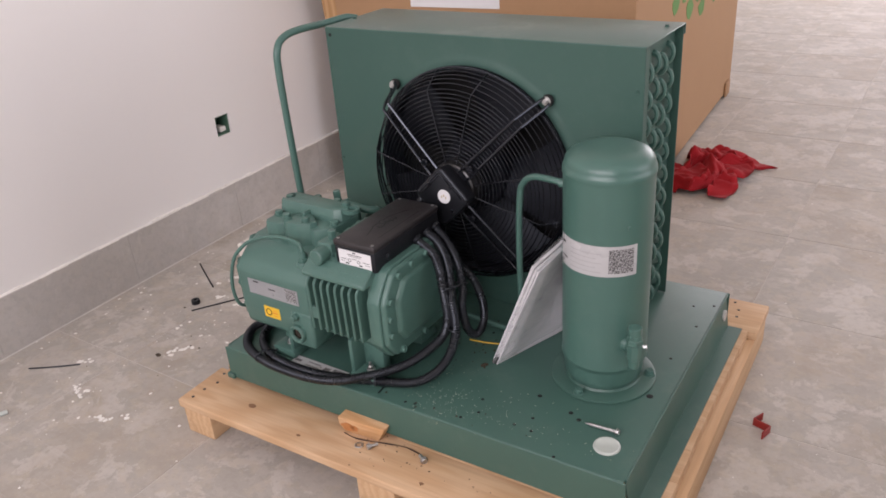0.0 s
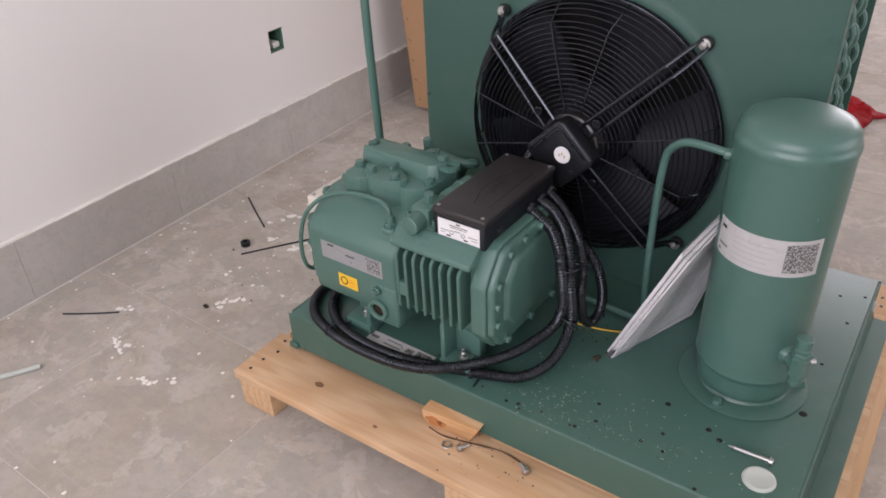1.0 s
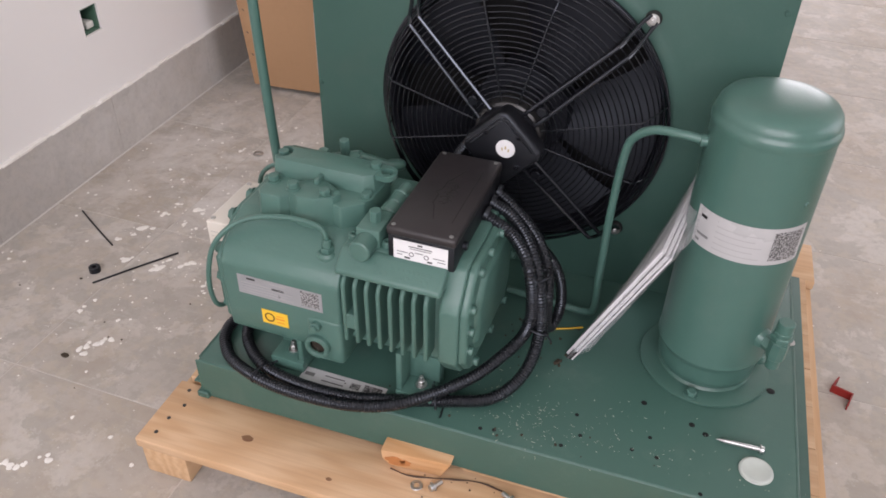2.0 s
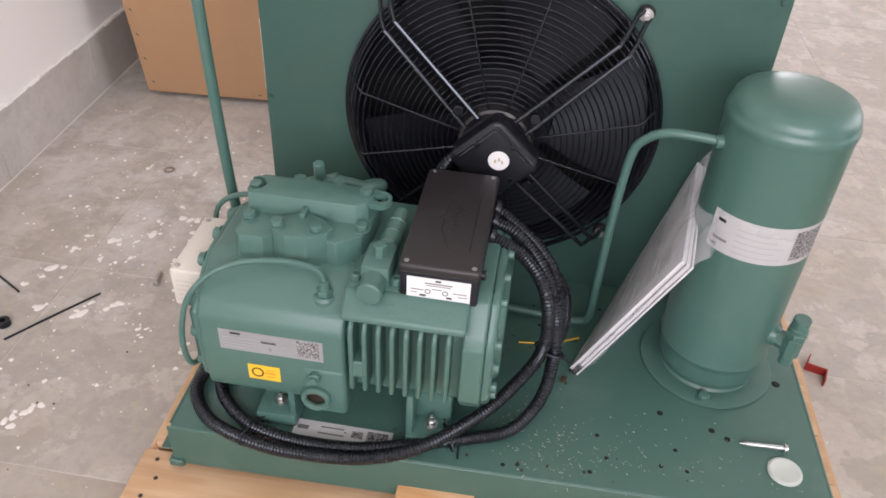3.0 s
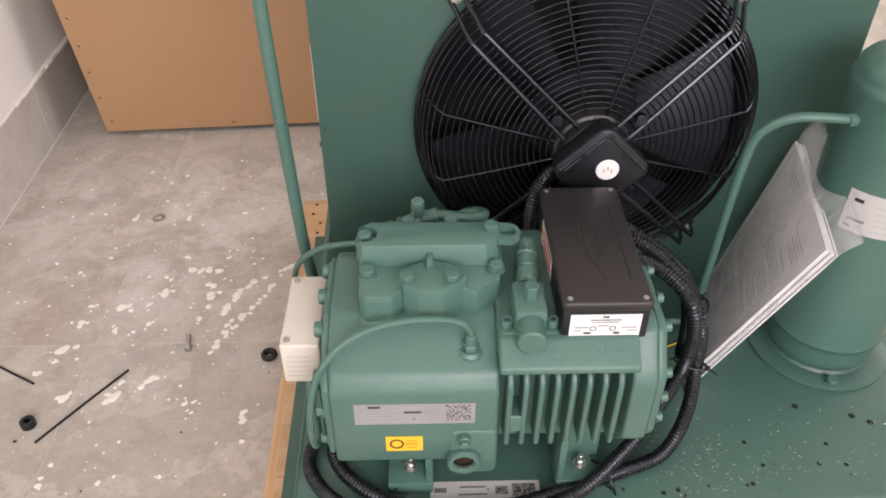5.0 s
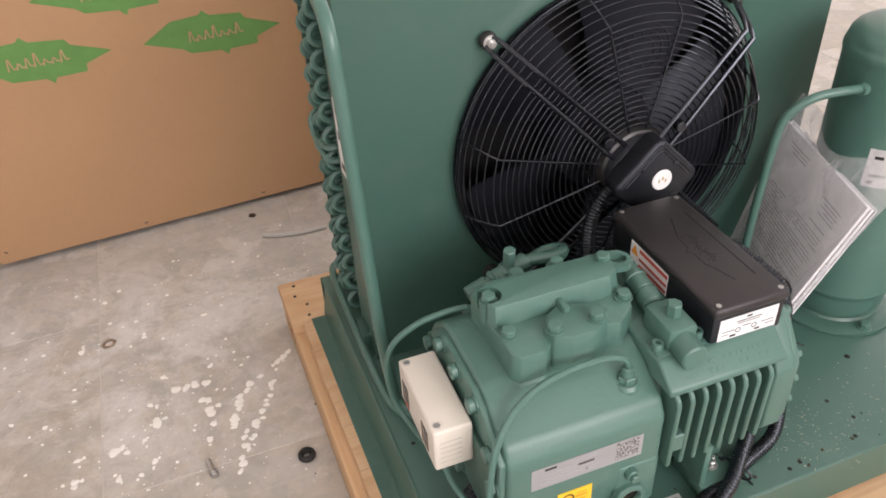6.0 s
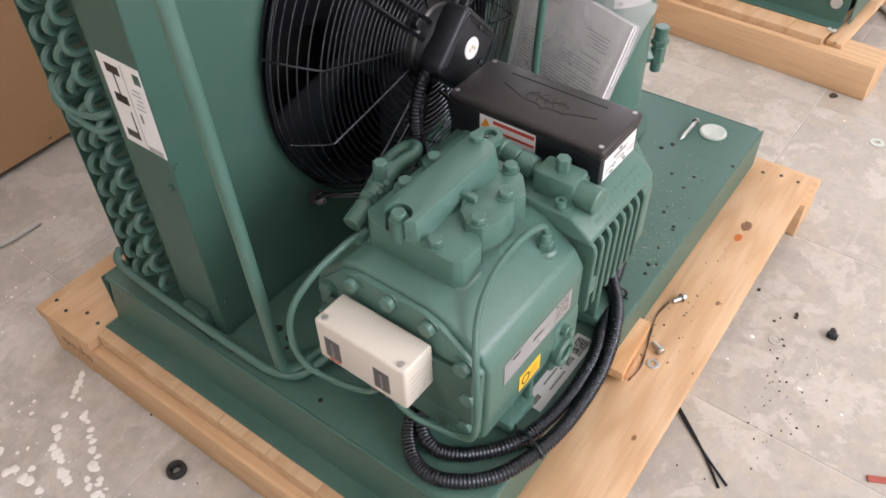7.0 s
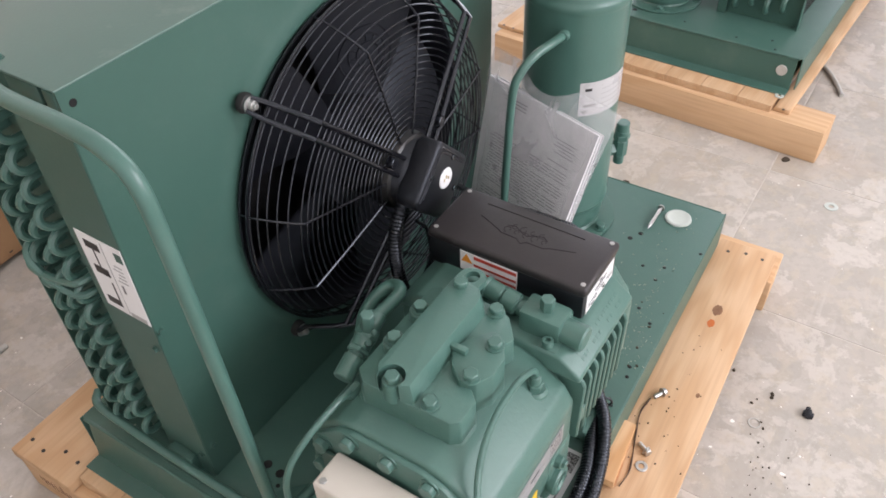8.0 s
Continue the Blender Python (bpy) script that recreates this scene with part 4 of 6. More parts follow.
def receiver():
    x, y = 0.318, 0.272
    bm = bmesh.new()
    lathe(bm, [(0, 0.196), (0.068, 0.196), (0.0735, 0.202), (0.0762, 0.214), (0.0778, 0.236), (0.0792, 0.244), (0.0818, 0.247), (0.0826, 0.250), (0.0818, 0.253), (0.0812, 0.256), (0.0812, 0.620), (0.0818, 0.623), (0.0828, 0.626), (0.0828, 0.632),
               (0.0818, 0.636), (0.0800, 0.6385), (0.0796, 0.642), (0.0775, 0.650), (0.0715, 0.658), (0.062, 0.663), (0.048, 0.6665), (0.028, 0.6685), (0, 0.6692)], Matrix.Translation((x, y, 0)), 64)
    tank = part("receiver", bm, GREEN_TUBE, UNIT, "green painted upright liquid receiver tank")
    bm = bmesh.new()
    lathe(bm, [(0.060, 0.1885), (0.101, 0.1885), (0.102, 0.1895), (0.102, 0.193), (0.100, 0.194), (0.074, 0.1948), (0.070, 0.200)], Matrix.Translation((x, y, 0)), 64)
    part("foot_ring", bm, GREEN_PLATE, tank)
    bolt = hex_bolt("foot_bolt", 0.0085, 0.010, 1.3, GREEN_TUBE)
    for a in (20, 100, 262):
        piece("foot_bolt", bolt, tank, Matrix.Translation((x + 0.090 * math.cos(radians(a)), y + 0.090 * math.sin(radians(a)), 0.194)))
    # wrap-round label
    bm = bmesh.new()
    r = 0.0816
    a0, a1 = radians(214), radians(331)
    cols = 30
    lo, hi = [], []
    for k in range(cols + 1):
        a = a0 + (a1 - a0) * k / cols
        lo.append(bm.verts.new((x + r * math.cos(a), y + r * math.sin(a), 0.452)))
        hi.append(bm.verts.new((x + r * math.cos(a), y + r * math.sin(a), 0.512)))
    for k in range(cols):
        bm.faces.new((lo[k], lo[k + 1], hi[k + 1], hi[k]))
    tag = part("tank_label", bm, DULL_LABEL, tank, "white wrap-round label with small print")
    def arc(d0, d1, z0, z1, mat, name="text_line"):
        bm = bmesh.new()
        n = 8
        p = [radians(d0 + (d1 - d0) * k / n) for k in range(n + 1)]
        lo = [bm.verts.new((x + 0.0819 * math.cos(a), y + 0.0819 * math.sin(a), z0)) for a in p]
        hi = [bm.verts.new((x + 0.0819 * math.cos(a), y + 0.0819 * math.sin(a), z1)) for a in p]
        for k in range(n):
            bm.faces.new((lo[k], lo[k + 1], hi[k + 1], hi[k]))
        part(name, bm, mat, tag)
    arc(220, 228, 0.4965, 0.5015, BLACK_INK, "mark")
    arc(219, 234, 0.4685, 0.4725, GREY_INK)
    arc(218, 224, 0.458, 0.462, GREY_INK)
    arc(294, 326, 0.459, 0.506, FINE_PRINT, "print_block")
    for k in range(5):
        arc(240, 285 - 7 * (k % 2), 0.460 + k * 0.009, 0.4611 + k * 0.009, FAINT_INK)
    bm = bmesh.new()
    lathe(bm, [(0, 0.0015), (0.003, 0.0015), (0.004, 0)], facing((x + 0.0812 * math.cos(radians(318)), y + 0.0812 * math.sin(radians(318)), 0.545), (math.cos(radians(318)), math.sin(radians(318)), 0)), 12)
    part("plug", bm, GREEN_TUBE, tank)
    # inlet pipe from the coil, bent over into the tank
    bm = bmesh.new()
    rod(bm, (0.240, 0.255, 0.592), (0.230, 0.253, 0.592), 0.0088, 0.0084, 18, 0.001)
    part("pipe_socket", bm, GREEN_TUBE, tank)
    bm = bmesh.new()
    pts = spline([(0.240, 0.255, 0.592), (0.205, 0.257, 0.594), (0.170, 0.266, 0.589), (0.146, 0.276, 0.570), (0.134, 0.282, 0.540), (0.128, 0.285, 0.44), (0.127, 0.290, 0.30), (0.127, 0.300, 0.225), (0.115, 0.305, 0.206), (0.08, 0.310, 0.203), (0.02, 0.315, 0.203), (-0.03, 0.32, 0.203)], 0.006)
    tube(bm, pts, 0.0064, 12)
    part("inlet_pipe", bm, GREEN_TUBE, UNIT, "bent green liquid pipe")
    # outlet valve low on the side
    out = Vector((0.80, -0.60, 0)).normalized()
    base = Vector((x, y, 0.306)) + out * 0.083
    bm = bmesh.new()
    rod(bm, base - out * 0.004, base + out * 0.006, 0.0165, 0.0140, 18, 0.001)
    rod(bm, base + out * 0.004, base + out * 0.022, 0.0135, None, 6, 0.001)
    v = Vector((0.404, 0.201, 0.306))
    valve = part("outlet_valve", bm, GREEN_TUBE, tank, "green outlet valve with a hexagon cap")
    def turned(name, rows):
        bm = bmesh.new()
        for lo, hi, r, sides in rows:
            rod(bm, v + Vector((0, 0, lo)), v + Vector((0, 0, hi)), r, None, sides, 0.0012)
        part(name, bm, GREEN_TUBE, valve)
    turned("valve_body", [(-0.012, 0.020, 0.0140, 8), (0.017, 0.024, 0.0120, 16)])
    turned("gland_nut", [(0.022, 0.032, 0.0158, 6)])
    turned("valve_cap", [(0.031, 0.040, 0.0132, 16), (0.039, 0.056, 0.0122, 18)])
    turned("flare_end", [(-0.031, -0.010, 0.0098, 16)])
    bm = bmesh.new()
    rod(bm, v + Vector((0.004, 0.002, 0.011)), v + Vector((0.013, 0.007, 0.013)), 0.0055, None, 12, 0.001)
    part("service_port", bm, GREEN_TUBE, valve)
    bm = bmesh.new()
    rod(bm, v + Vector((0.012, 0.0065, 0.013)), v + Vector((0.020, 0.0105, 0.014)), 0.0042, None, 6, 0.0006)
    part("port_cap", bm, STEEL, valve, "small bright steel cap")


receiver()


def side_pipes():
    bm = bmesh.new()
    pts = spline([(-0.440, 0.545, 0.800), (-0.452, 0.52, 0.806), (-0.464, 0.46, 0.804), (-0.468, 0.37, 0.806), (-0.469, 0.322, 0.800), (-0.469, 0.296, 0.778), (-0.468, 0.289, 0.72), (-0.462, 0.288, 0.52), (-0.456, 0.291, 0.37), (-0.446, 0.302, 0.25), (-0.440, 0.305, 0.215), (-0.422, 0.296, 0.203), (-0.36, 0.285, 0.205), (-0.30, 0.27, 0.22)], 0.006)
    tube(bm, pts, 0.0083, 14)
    part("discharge_pipe", bm, GREEN_TUBE, UNIT, "tall green discharge pipe bent over the side")
    bm = bmesh.new()
    pts = spline([(-0.440, 0.650, 0.232), (-0.456, 0.632, 0.228), (-0.457, 0.56, 0.219), (-0.455, 0.45, 0.210), (-0.452, 0.37, 0.203), (-0.447, 0.318, 0.199), (-0.430, 0.288, 0.199), (-0.400, 0.276, 0.206), (-0.36, 0.268, 0.215)], 0.006)
    tube(bm, pts, 0.0064, 12)
    part("lower_pipe", bm, GREEN_TUBE, UNIT, "green pipe along the plate edge")
    bm = bmesh.new()
    prism(bm, [(-0.432, 0.30), (-0.372, 0.262), (-0.360, 0.280), (-0.420, 0.335)], "z", TOP, 0.203, 0.003)
    part("pipe_saddle", bm, GREEN_SHEET, UNIT)


side_pipes()

def compressor():
    # crankcase: a rounded section in (y, z), pulled along x
    section = [(0.030, 0.244), (0.012, 0.262), (0.008, 0.30), (0.008, 0.388), (0.020, 0.408), (0.062, 0.436), (0.085, 0.444), (0.185, 0.444), (0.205, 0.436), (0.240, 0.408), (0.252, 0.388), (0.252, 0.30), (0.246, 0.262), (0.228, 0.244)]
    bm = bmesh.new()
    prism(bm, section, "x", -0.398, -0.203, 0.006, 3)
    body = part("compressor", bm, GREEN_CAST, UNIT, "green painted semi-hermetic compressor with cast cooling fins", sharp=40)
    # bulge of the lower crankcase corner round the sight glass
    bm = bmesh.new()
    box(bm, -0.262, -0.202, 0.006, 0.08, 0.240, 0.325, 0.008, 3)
    part("sump_boss", bm, GREEN_CAST, body)
    # end cover with its ring of bolts
    bm = bmesh.new()
    cover = [(0.035, 0.250), (0.016, 0.275), (0.012, 0.390), (0.064, 0.430), (0.088, 0.438), (0.180, 0.438), (0.202, 0.430), (0.244, 0.390), (0.246, 0.275), (0.225, 0.250)]
    prism(bm, [(y, z) for y, z in cover][::-1], "x", -0.397, -0.406, 0.003, 2)
    part("end_cover", bm, GREEN_CAST, body)
    big = hex_bolt("bolt", 0.0098, 0.010, 1.22, GREEN_CAST)
    for y, z in ((0.030, 0.290), (0.026, 0.345), (0.034, 0.391), (0.078, 0.424), (0.130, 0.428), (0.182, 0.424), (0.224, 0.391), (0.232, 0.345), (0.230, 0.290), (0.06, 0.262), (0.20, 0.262), (0.13, 0.262)):
        piece("bolt", big, body, facing((-0.4055, y, z), (-1, 0, 0)))
    # cylinder head: a deck with upright walls, a long ridge with a bolt pocket, and a nose with two bolts
    bm = bmesh.new()
    deck = [(-0.363, 0.080), (-0.355, 0.071), (-0.324, 0.071), (-0.310, 0.086), (-0.250, 0.086), (-0.228, 0.078), (-0.200, 0.100), (-0.194, 0.124), (-0.193, 0.180), (-0.206, 0.205), (-0.352, 0.206), (-0.366, 0.190)]
    prism(bm, deck, "z", 0.424, 0.479, 0.0022, 2, None, 0.985)
    head = part("cylinder_head", bm, GREEN_CAST, body)
    # flare where the casting runs into the crankcase
    bm = bmesh.new()
    prism(bm, [(-0.279 + (x + 0.279) * 1.07, 0.137 + (y - 0.137) * 1.07) for x, y in deck], "z", 0.418, 0.443, 0.005, 3, None, 0.95)
    part("head_flange", bm, GREEN_CAST, body)
    bm = bmesh.new()
    bite = [(-0.357 + 0.0150 * math.cos(radians(a)), 0.1535 + 0.0150 * math.sin(radians(a))) for a in range(124, -130, -22)]
    low = [(-0.360, 0.1245), (-0.213, 0.1245), (-0.199, 0.135), (-0.195, 0.160), (-0.203, 0.180), (-0.350, 0.182), *bite]
    high = [(-0.3585, 0.1300), (-0.216, 0.1300), (-0.203, 0.139), (-0.199, 0.159), (-0.206, 0.174), (-0.350, 0.176), *bite]
    lo, hi = [bm.verts.new((x, y, 0.4775)) for x, y in low], [bm.verts.new((x, y, 0.5050)) for x, y in high]
    n = len(lo)
    bm.faces.new(lo)
    bm.faces.new(hi)
    for k in range(n):
        bm.faces.new((lo[k], lo[(k + 1) % n], hi[(k + 1) % n], hi[k]))
    bmesh.ops.recalc_face_normals(bm, faces=bm.faces)
    ease(bm, hi[:6], 0.0016, 2)
    part("head_ridge", bm, GREEN_CAST, body, sharp=25)
    # pocket floor of the corner bolt, and seats for the two bolts behind the ridge
    bm = bmesh.new()
    rod(bm, (-0.357, 0.1535, 0.470), (-0.357, 0.1535, 0.4965), 0.0112, None, 24)
    part("bolt_seat", bm, GREEN_CAST, body)
    for x, y in ((-0.307, 0.186), (-0.254, 0.187)):
        bm = bmesh.new()
        rod(bm, (x, y, 0.470), (x, y, 0.4910), 0.0142, 0.0132, 20, 0.001)
        part("bolt_seat", bm, GREEN_CAST, body)
    bm = bmesh.new()
    nose = [(-0.285, 0.126), (-0.302, 0.116), (-0.317, 0.097), (-0.312, 0.079), (-0.293, 0.069), (-0.266, 0.069), (-0.241, 0.084), (-0.235, 0.099), (-0.256, 0.116), (-0.276, 0.126)]
    prism(bm, nose, "z", 0.420, 0.4890, 0.0020, 2, None, 0.975)
    part("head_nose", bm, GREEN_CAST, body)
    bm = bmesh.new()
    box(bm, -0.2850, -0.2770, 0.108, 0.130, 0.480, 0.4960, 0.0022)
    part("casting_lug", bm, GREEN_CAST, body)
    bolt = hex_bolt("head_bolt", 0.0088, 0.0098, 1.22, GREEN_CAST)
    for k, (x, y, z) in enumerate(((-0.352, 0.110, 0.479), (-0.204, 0.116, 0.479), (-0.307, 0.088, 0.489), (-0.256, 0.088, 0.489), (-0.357, 0.1535, 0.4965), (-0.208, 0.161, 0.503), (-0.307, 0.186, 0.4910), (-0.254, 0.187, 0.4910))):
        piece("head_bolt", bolt, body, Matrix.Translation((x, y, z)) @ pose(0, 0, 0, 0, 0, 17 * k))
    # lifting eye
    bm = bmesh.new()
    n = 24
    outer, eye = [], []
    for k in range(n):
        a = k * math.tau / n
        u = 0.0165 * math.cos(a) + (0.0 if math.cos(a) > 0 else -0.027)
        outer.append((-0.190 + u, 0.157 + 0.0172 * math.sin(a) + (0.0 if math.cos(a) > 0 else 0.0035)))
        eye.append((-0.188 + 0.0095 * math.cos(a), 0.157 + 0.0085 * math.sin(a)))
    for z, flip in ((0.495, 1), (0.503, 0)):
        lo = [bm.verts.new((x, y, z)) for x, y in outer]
        li = [bm.verts.new((x, y, z)) for x, y in eye]
        for k in range(n):
            j = (k + 1) % n
            bm.faces.new((lo[k], lo[j], li[j], li[k]))
        if flip:
            first = (lo, li)
    for p, q in ((first[0], lo), (first[1], li)):
        for k in range(n):
            j = (k + 1) % n
            bm.faces.new((p[k], p[j], q[j], q[k]))
    part("lifting_eye", bm, GREEN_CAST, body)
    # discharge valve behind the head
    bm = bmesh.new()
    a, b = Vector((-0.352, 0.232, 0.441)), Vector((-0.268, 0.240, 0.467))
    for f, g, rr, sides in ((0.0, 0.34, 0.0122, 20), (0.33, 0.40, 0.0100, 18), (0.39, 0.46, 0.0142, 6), (0.45, 0.62, 0.0128, 12), (0.60, 0.76, 0.0146, 8), (0.75, 1.0, 0.0118, 16)):
        rod(bm, a.lerp(b, f), a.lerp(b, g), rr, None, sides, 0.0015)
    for f in (0.50, 0.66):
        p = a.lerp(b, f) + Vector((0.001, -0.009, 0.008))
        rod(bm, p, p + Vector((0, -0.004, 0.004)), 0.0038, None, 10, 0.0006)
    part("discharge_valve", bm, GREEN_CAST, body)
    bm = bmesh.new()
    rod(bm, (-0.295, 0.236, 0.463), (-0.295, 0.233, 0.496), 0.0084, None, 6, 0.001)
    part("valve_stem", bm, GREEN_CAST, body)
    bm = bmesh.new()
    rod(bm, (-0.345, 0.215, 0.433), (-0.365, 0.215, 0.433), 0.0075, None, 6, 0.0008)
    part("flare_nut", bm, GREEN_CAST, body)
    bm = bmesh.new()
    tube(bm, spline([(-0.272, 0.240, 0.466), (-0.245, 0.240, 0.463), (-0.226, 0.241, 0.460), (-0.213, 0.248, 0.458), (-0.209, 0.259, 0.454), (-0.217, 0.269, 0.449), (-0.236, 0.276, 0.439), (-0.254, 0.280, 0.415), (-0.272, 0.278, 0.34), (-0.29, 0.278, 0.26), (-0.32, 0.275, 0.22)], 0.006), 0.0085, 14)
    part("discharge_bend", bm, GREEN_TUBE, body)
    # motor housing
    bm = bmesh.new()
    core = [(0.050, 0.262), (0.034, 0.282), (0.034, 0.404), (0.050, 0.436), (0.210, 0.436), (0.226, 0.404), (0.226, 0.282), (0.210, 0.262)]
    prism(bm, core, "x", -0.206, -0.052, 0.003, 2)
    part("motor_housing", bm, GREEN_CAST, body)
    bm = bmesh.new()
    prism(bm, [(0.004, 0.420), (0.004, 0.429), (0.032, 0.450), (0.228, 0.450), (0.256, 0.429), (0.256, 0.420)], "x", -0.206, -0.050, 0.004, 3)
    top = part("terminal_deck", bm, GREEN_CAST, body)
    # raised cast marks on the sloping front of the deck, too worn to read
    rng = random.Random(4)
    bm = bmesh.new()
    slope = Matrix(((1, 0, 0, 0), (0, 0.8, -0.6, 0.004), (0, 0.6, 0.8, 0.429), (0, 0, 0, 1)))
    for v in (0.011, 0.021):
        x = -0.182
        while x < -0.070:
            w = rng.uniform(0.003, 0.007)
            if rng.random() < 0.8:
                box(bm, x, x + w, v - 0.0024, v + 0.0024, -0.001, 0.0004, 0.0003, 1, slope)
            x += w + 0.003
    tagged(part("cast_lettering", bm, GREEN_CAST, body), kind="stuff")
    # cooling fins: thin cast plates with a slanted shoulder
    for side in (1, -1):
        def yy(y):
            return y if side > 0 else 0.260 - y
        prof = [(yy(0.040), 0.300), (yy(0.004), 0.300), (yy(0.002), 0.303), (yy(0.000), 0.404), (yy(0.003), 0.412), (yy(0.024), 0.429), (yy(0.040), 0.432)]
        bm = bmesh.new()
        prism(bm, prof, "x", -0.0031, 0.0031, 0.0016, 1)
        mesh = finish(bm, "cooling_fin", GREEN_CAST)
        for k in range(8):
            piece("cooling_fin", mesh, body, Matrix.Translation((-0.193 + 0.0176 * k, 0, 0)))
        bm = bmesh.new()
        box(bm, -0.192, -0.176, min(yy(0.0025), yy(0.036)), max(yy(0.0025), yy(0.036)), 0.326, 0.353, 0.0015, 1)
        part("fin_bridge", bm, GREEN_CAST, body)
    # right end: octagonal cover with bolts
    bm = bmesh.new()
    ends = [(0.010, 0.300), (0.010, 0.392), (0.018, 0.408), (0.046, 0.447), (0.062, 0.452), (0.198, 0.452), (0.214, 0.447), (0.242, 0.408), (0.250, 0.392), (0.250, 0.300), (0.222, 0.262), (0.038, 0.262)]
    prism(bm, ends, "x", -0.054, -0.025, 0.004, 3)
    part("motor_end_ring", bm, GREEN_CAST, body)
    bm = bmesh.new()
    prism(bm, [(0.13 + (y - 0.13) * 0.97, 0.358 + (z - 0.358) * 0.97) for y, z in ends], "x", -0.025, -0.013, 0.004, 3, None, 0.97)
    prism(bm, [(0.13 + (y - 0.13) * 0.72, 0.358 + (z - 0.358) * 0.72) for y, z in ends], "x", -0.014, -0.005, 0.004, 2, None, 0.90)
    part("motor_end_cover", bm, GREEN_CAST, body)
    small = hex_bolt("cover_bolt", 0.0070, 0.008, 1.2, GREEN_CAST)
    for y, z in ((0.025, 0.322), (0.025, 0.358), (0.030, 0.394), (0.062, 0.436), (0.105, 0.441), (0.155, 0.441), (0.198, 0.436), (0.238, 0.396), (0.242, 0.34), (0.055, 0.275), (0.13, 0.275), (0.205, 0.275)):
        piece("cover_bolt", small, body, facing((-0.0135, y, z), (1, 0, 0)))
    # feet
    nut = hex_bolt("foot_nut", 0.0064, 0.010, 1.45, STEEL, 0.008)
    for x0, x1 in ((-0.338, -0.280), (-0.123, -0.064)):
        for y0, y1, s in ((0.014, 0.075, 1), (0.185, 0.246, -1)):
            bm = bmesh.new()
            box(bm, x0, x1, y0, y1, TOP + 0.001, TOP + 0.022, 0.003)
            far = y1 - 0.022 if s > 0 else y0 + 0.022
            box(bm, x0, x1, min(far, far + s * 0.022), max(far, far + s * 0.022), TOP + 0.02, 0.300, 0.003)
            xw = x1 - 0.010 if x0 < -0.2 else x0
            box(bm, xw, xw + 0.010, y0 + 0.004, y1 - 0.004, TOP + 0.02, 0.285, 0.003)
            part("foot", bm, GREEN_CAST, body)
            piece("foot_nut", nut, body, Matrix.Translation(((x0 + x1) / 2 + (0.004 if x0 > -0.2 else 0), 0.040 if s > 0 else 0.226, TOP + 0.022)))
    # sight glass
    bm = bmesh.new()
    lathe(bm, [(0.0125, 0.003), (0.0125, 0.008), (0.0145, 0.011), (0.0185, 0.011), (0.0205, 0.008), (0.0205, 0.0), (0, 0)], facing((-0.243, 0.008, 0.272), (0, -1, 0)), 28)
    glass = part("sight_glass", bm, GREEN_CAST, body, "round oil sight glass")
    bm = bmesh.new()
    lathe(bm, [(0, 0.0045), (0.0126, 0.0045), (0.0126, 0.0)], facing((-0.243, 0.008, 0.272), (0, -1, 0)), 24)
    part("oil_window", bm, plain("dark_oil_glass", (0.010, 0.006, 0.003), 0.06), body, "dark oil window")
    bm = bmesh.new()
    rod(bm, (-0.243, 0.012, 0.312), (-0.243, -0.002, 0.312), 0.0085, None, 14, 0.001)
    rod(bm, (-0.243, 0.0, 0.312), (-0.243, -0.007, 0.312), 0.0062, None, 6, 0.001)
    part("oil_plug", bm, GREEN_CAST, body)
    # labels on the front of the crankcase
    m = Matrix(((1, 0, 0, 0), (0, 0, -1, 0.0078), (0, 1, 0, 0), (0, 0, 0, 1)))
    bm = bmesh.new()
    box(bm, -0.370, -0.231, 0.338, 0.373, 0, 0.0007, 0, 1, m)
    tag = part("nameplate", bm, SILVER_LABEL, body, "silver nameplate with small dark print")
    m2 = Matrix(((1, 0, 0, 0), (0, 0, -1, 0.0071), (0, 1, 0, 0), (0, 0, 0, 1)))
    bars(tag, [(-0.354, 0.3665, 0.014, 0.003), (-0.313, 0.3575, 0.020, 0.0028)], m2, BLACK_INK)
    bars(tag, [(-0.364, 0.3435 + 0.0052 * k, 0.085 - 0.008 * (k % 2), 0.0009) for k in range(4)] + [(-0.316, 0.367, 0.026, 0.0014)], m2, FAINT_INK)
    bars(tag, [(-0.265, 0.343, 0.029, 0.028)], m2, FINE_PRINT, 0.0003, "print_block")
    bm = bmesh.new()
    box(bm, -0.336, -0.292, 0.288, 0.3145, 0, 0.0007, 0, 1, m)
    tag = part("yellow_label", bm, YELLOW_LABEL, body, "small yellow lubricant label with a dark brown ring")
    bm = bmesh.new()
    lathe(bm, [(0.0062, 0), (0.0086, 0), (0.0086, 0.0004), (0.0062, 0.0004)], m2 @ Matrix.Translation((-0.323, 0.3012, 0)), 24, True)
    part("ring_mark", bm, BROWN_INK, tag)
    bars(tag, [(-0.313, 0.300, 0.015, 0.0028), (-0.311, 0.306, 0.012, 0.0014), (-0.311, 0.294, 0.012, 0.0014)], m2, ORANGE_INK)
    # suction valve on the motor deck
    bm = bmesh.new()
    rod(bm, (-0.172, 0.015, 0.459), (-0.171, 0.048, 0.460), 0.0160, None, 22, 0.002)
    suction = part("suction_valve", bm, GREEN_CAST, body)
    bm = bmesh.new()
    box(bm, -0.189, -0.152, 0.042, 0.096, 0.444, 0.480, 0.005)
    part("valve_block", bm, GREEN_CAST, body)
    bm = bmesh.new()
    rod(bm, (-0.169, 0.068, 0.476), (-0.169, 0.068, 0.497), 0.0088, None, 6, 0.001)
    part("valve_stem", bm, GREEN_CAST, body)
    bm = bmesh.new()
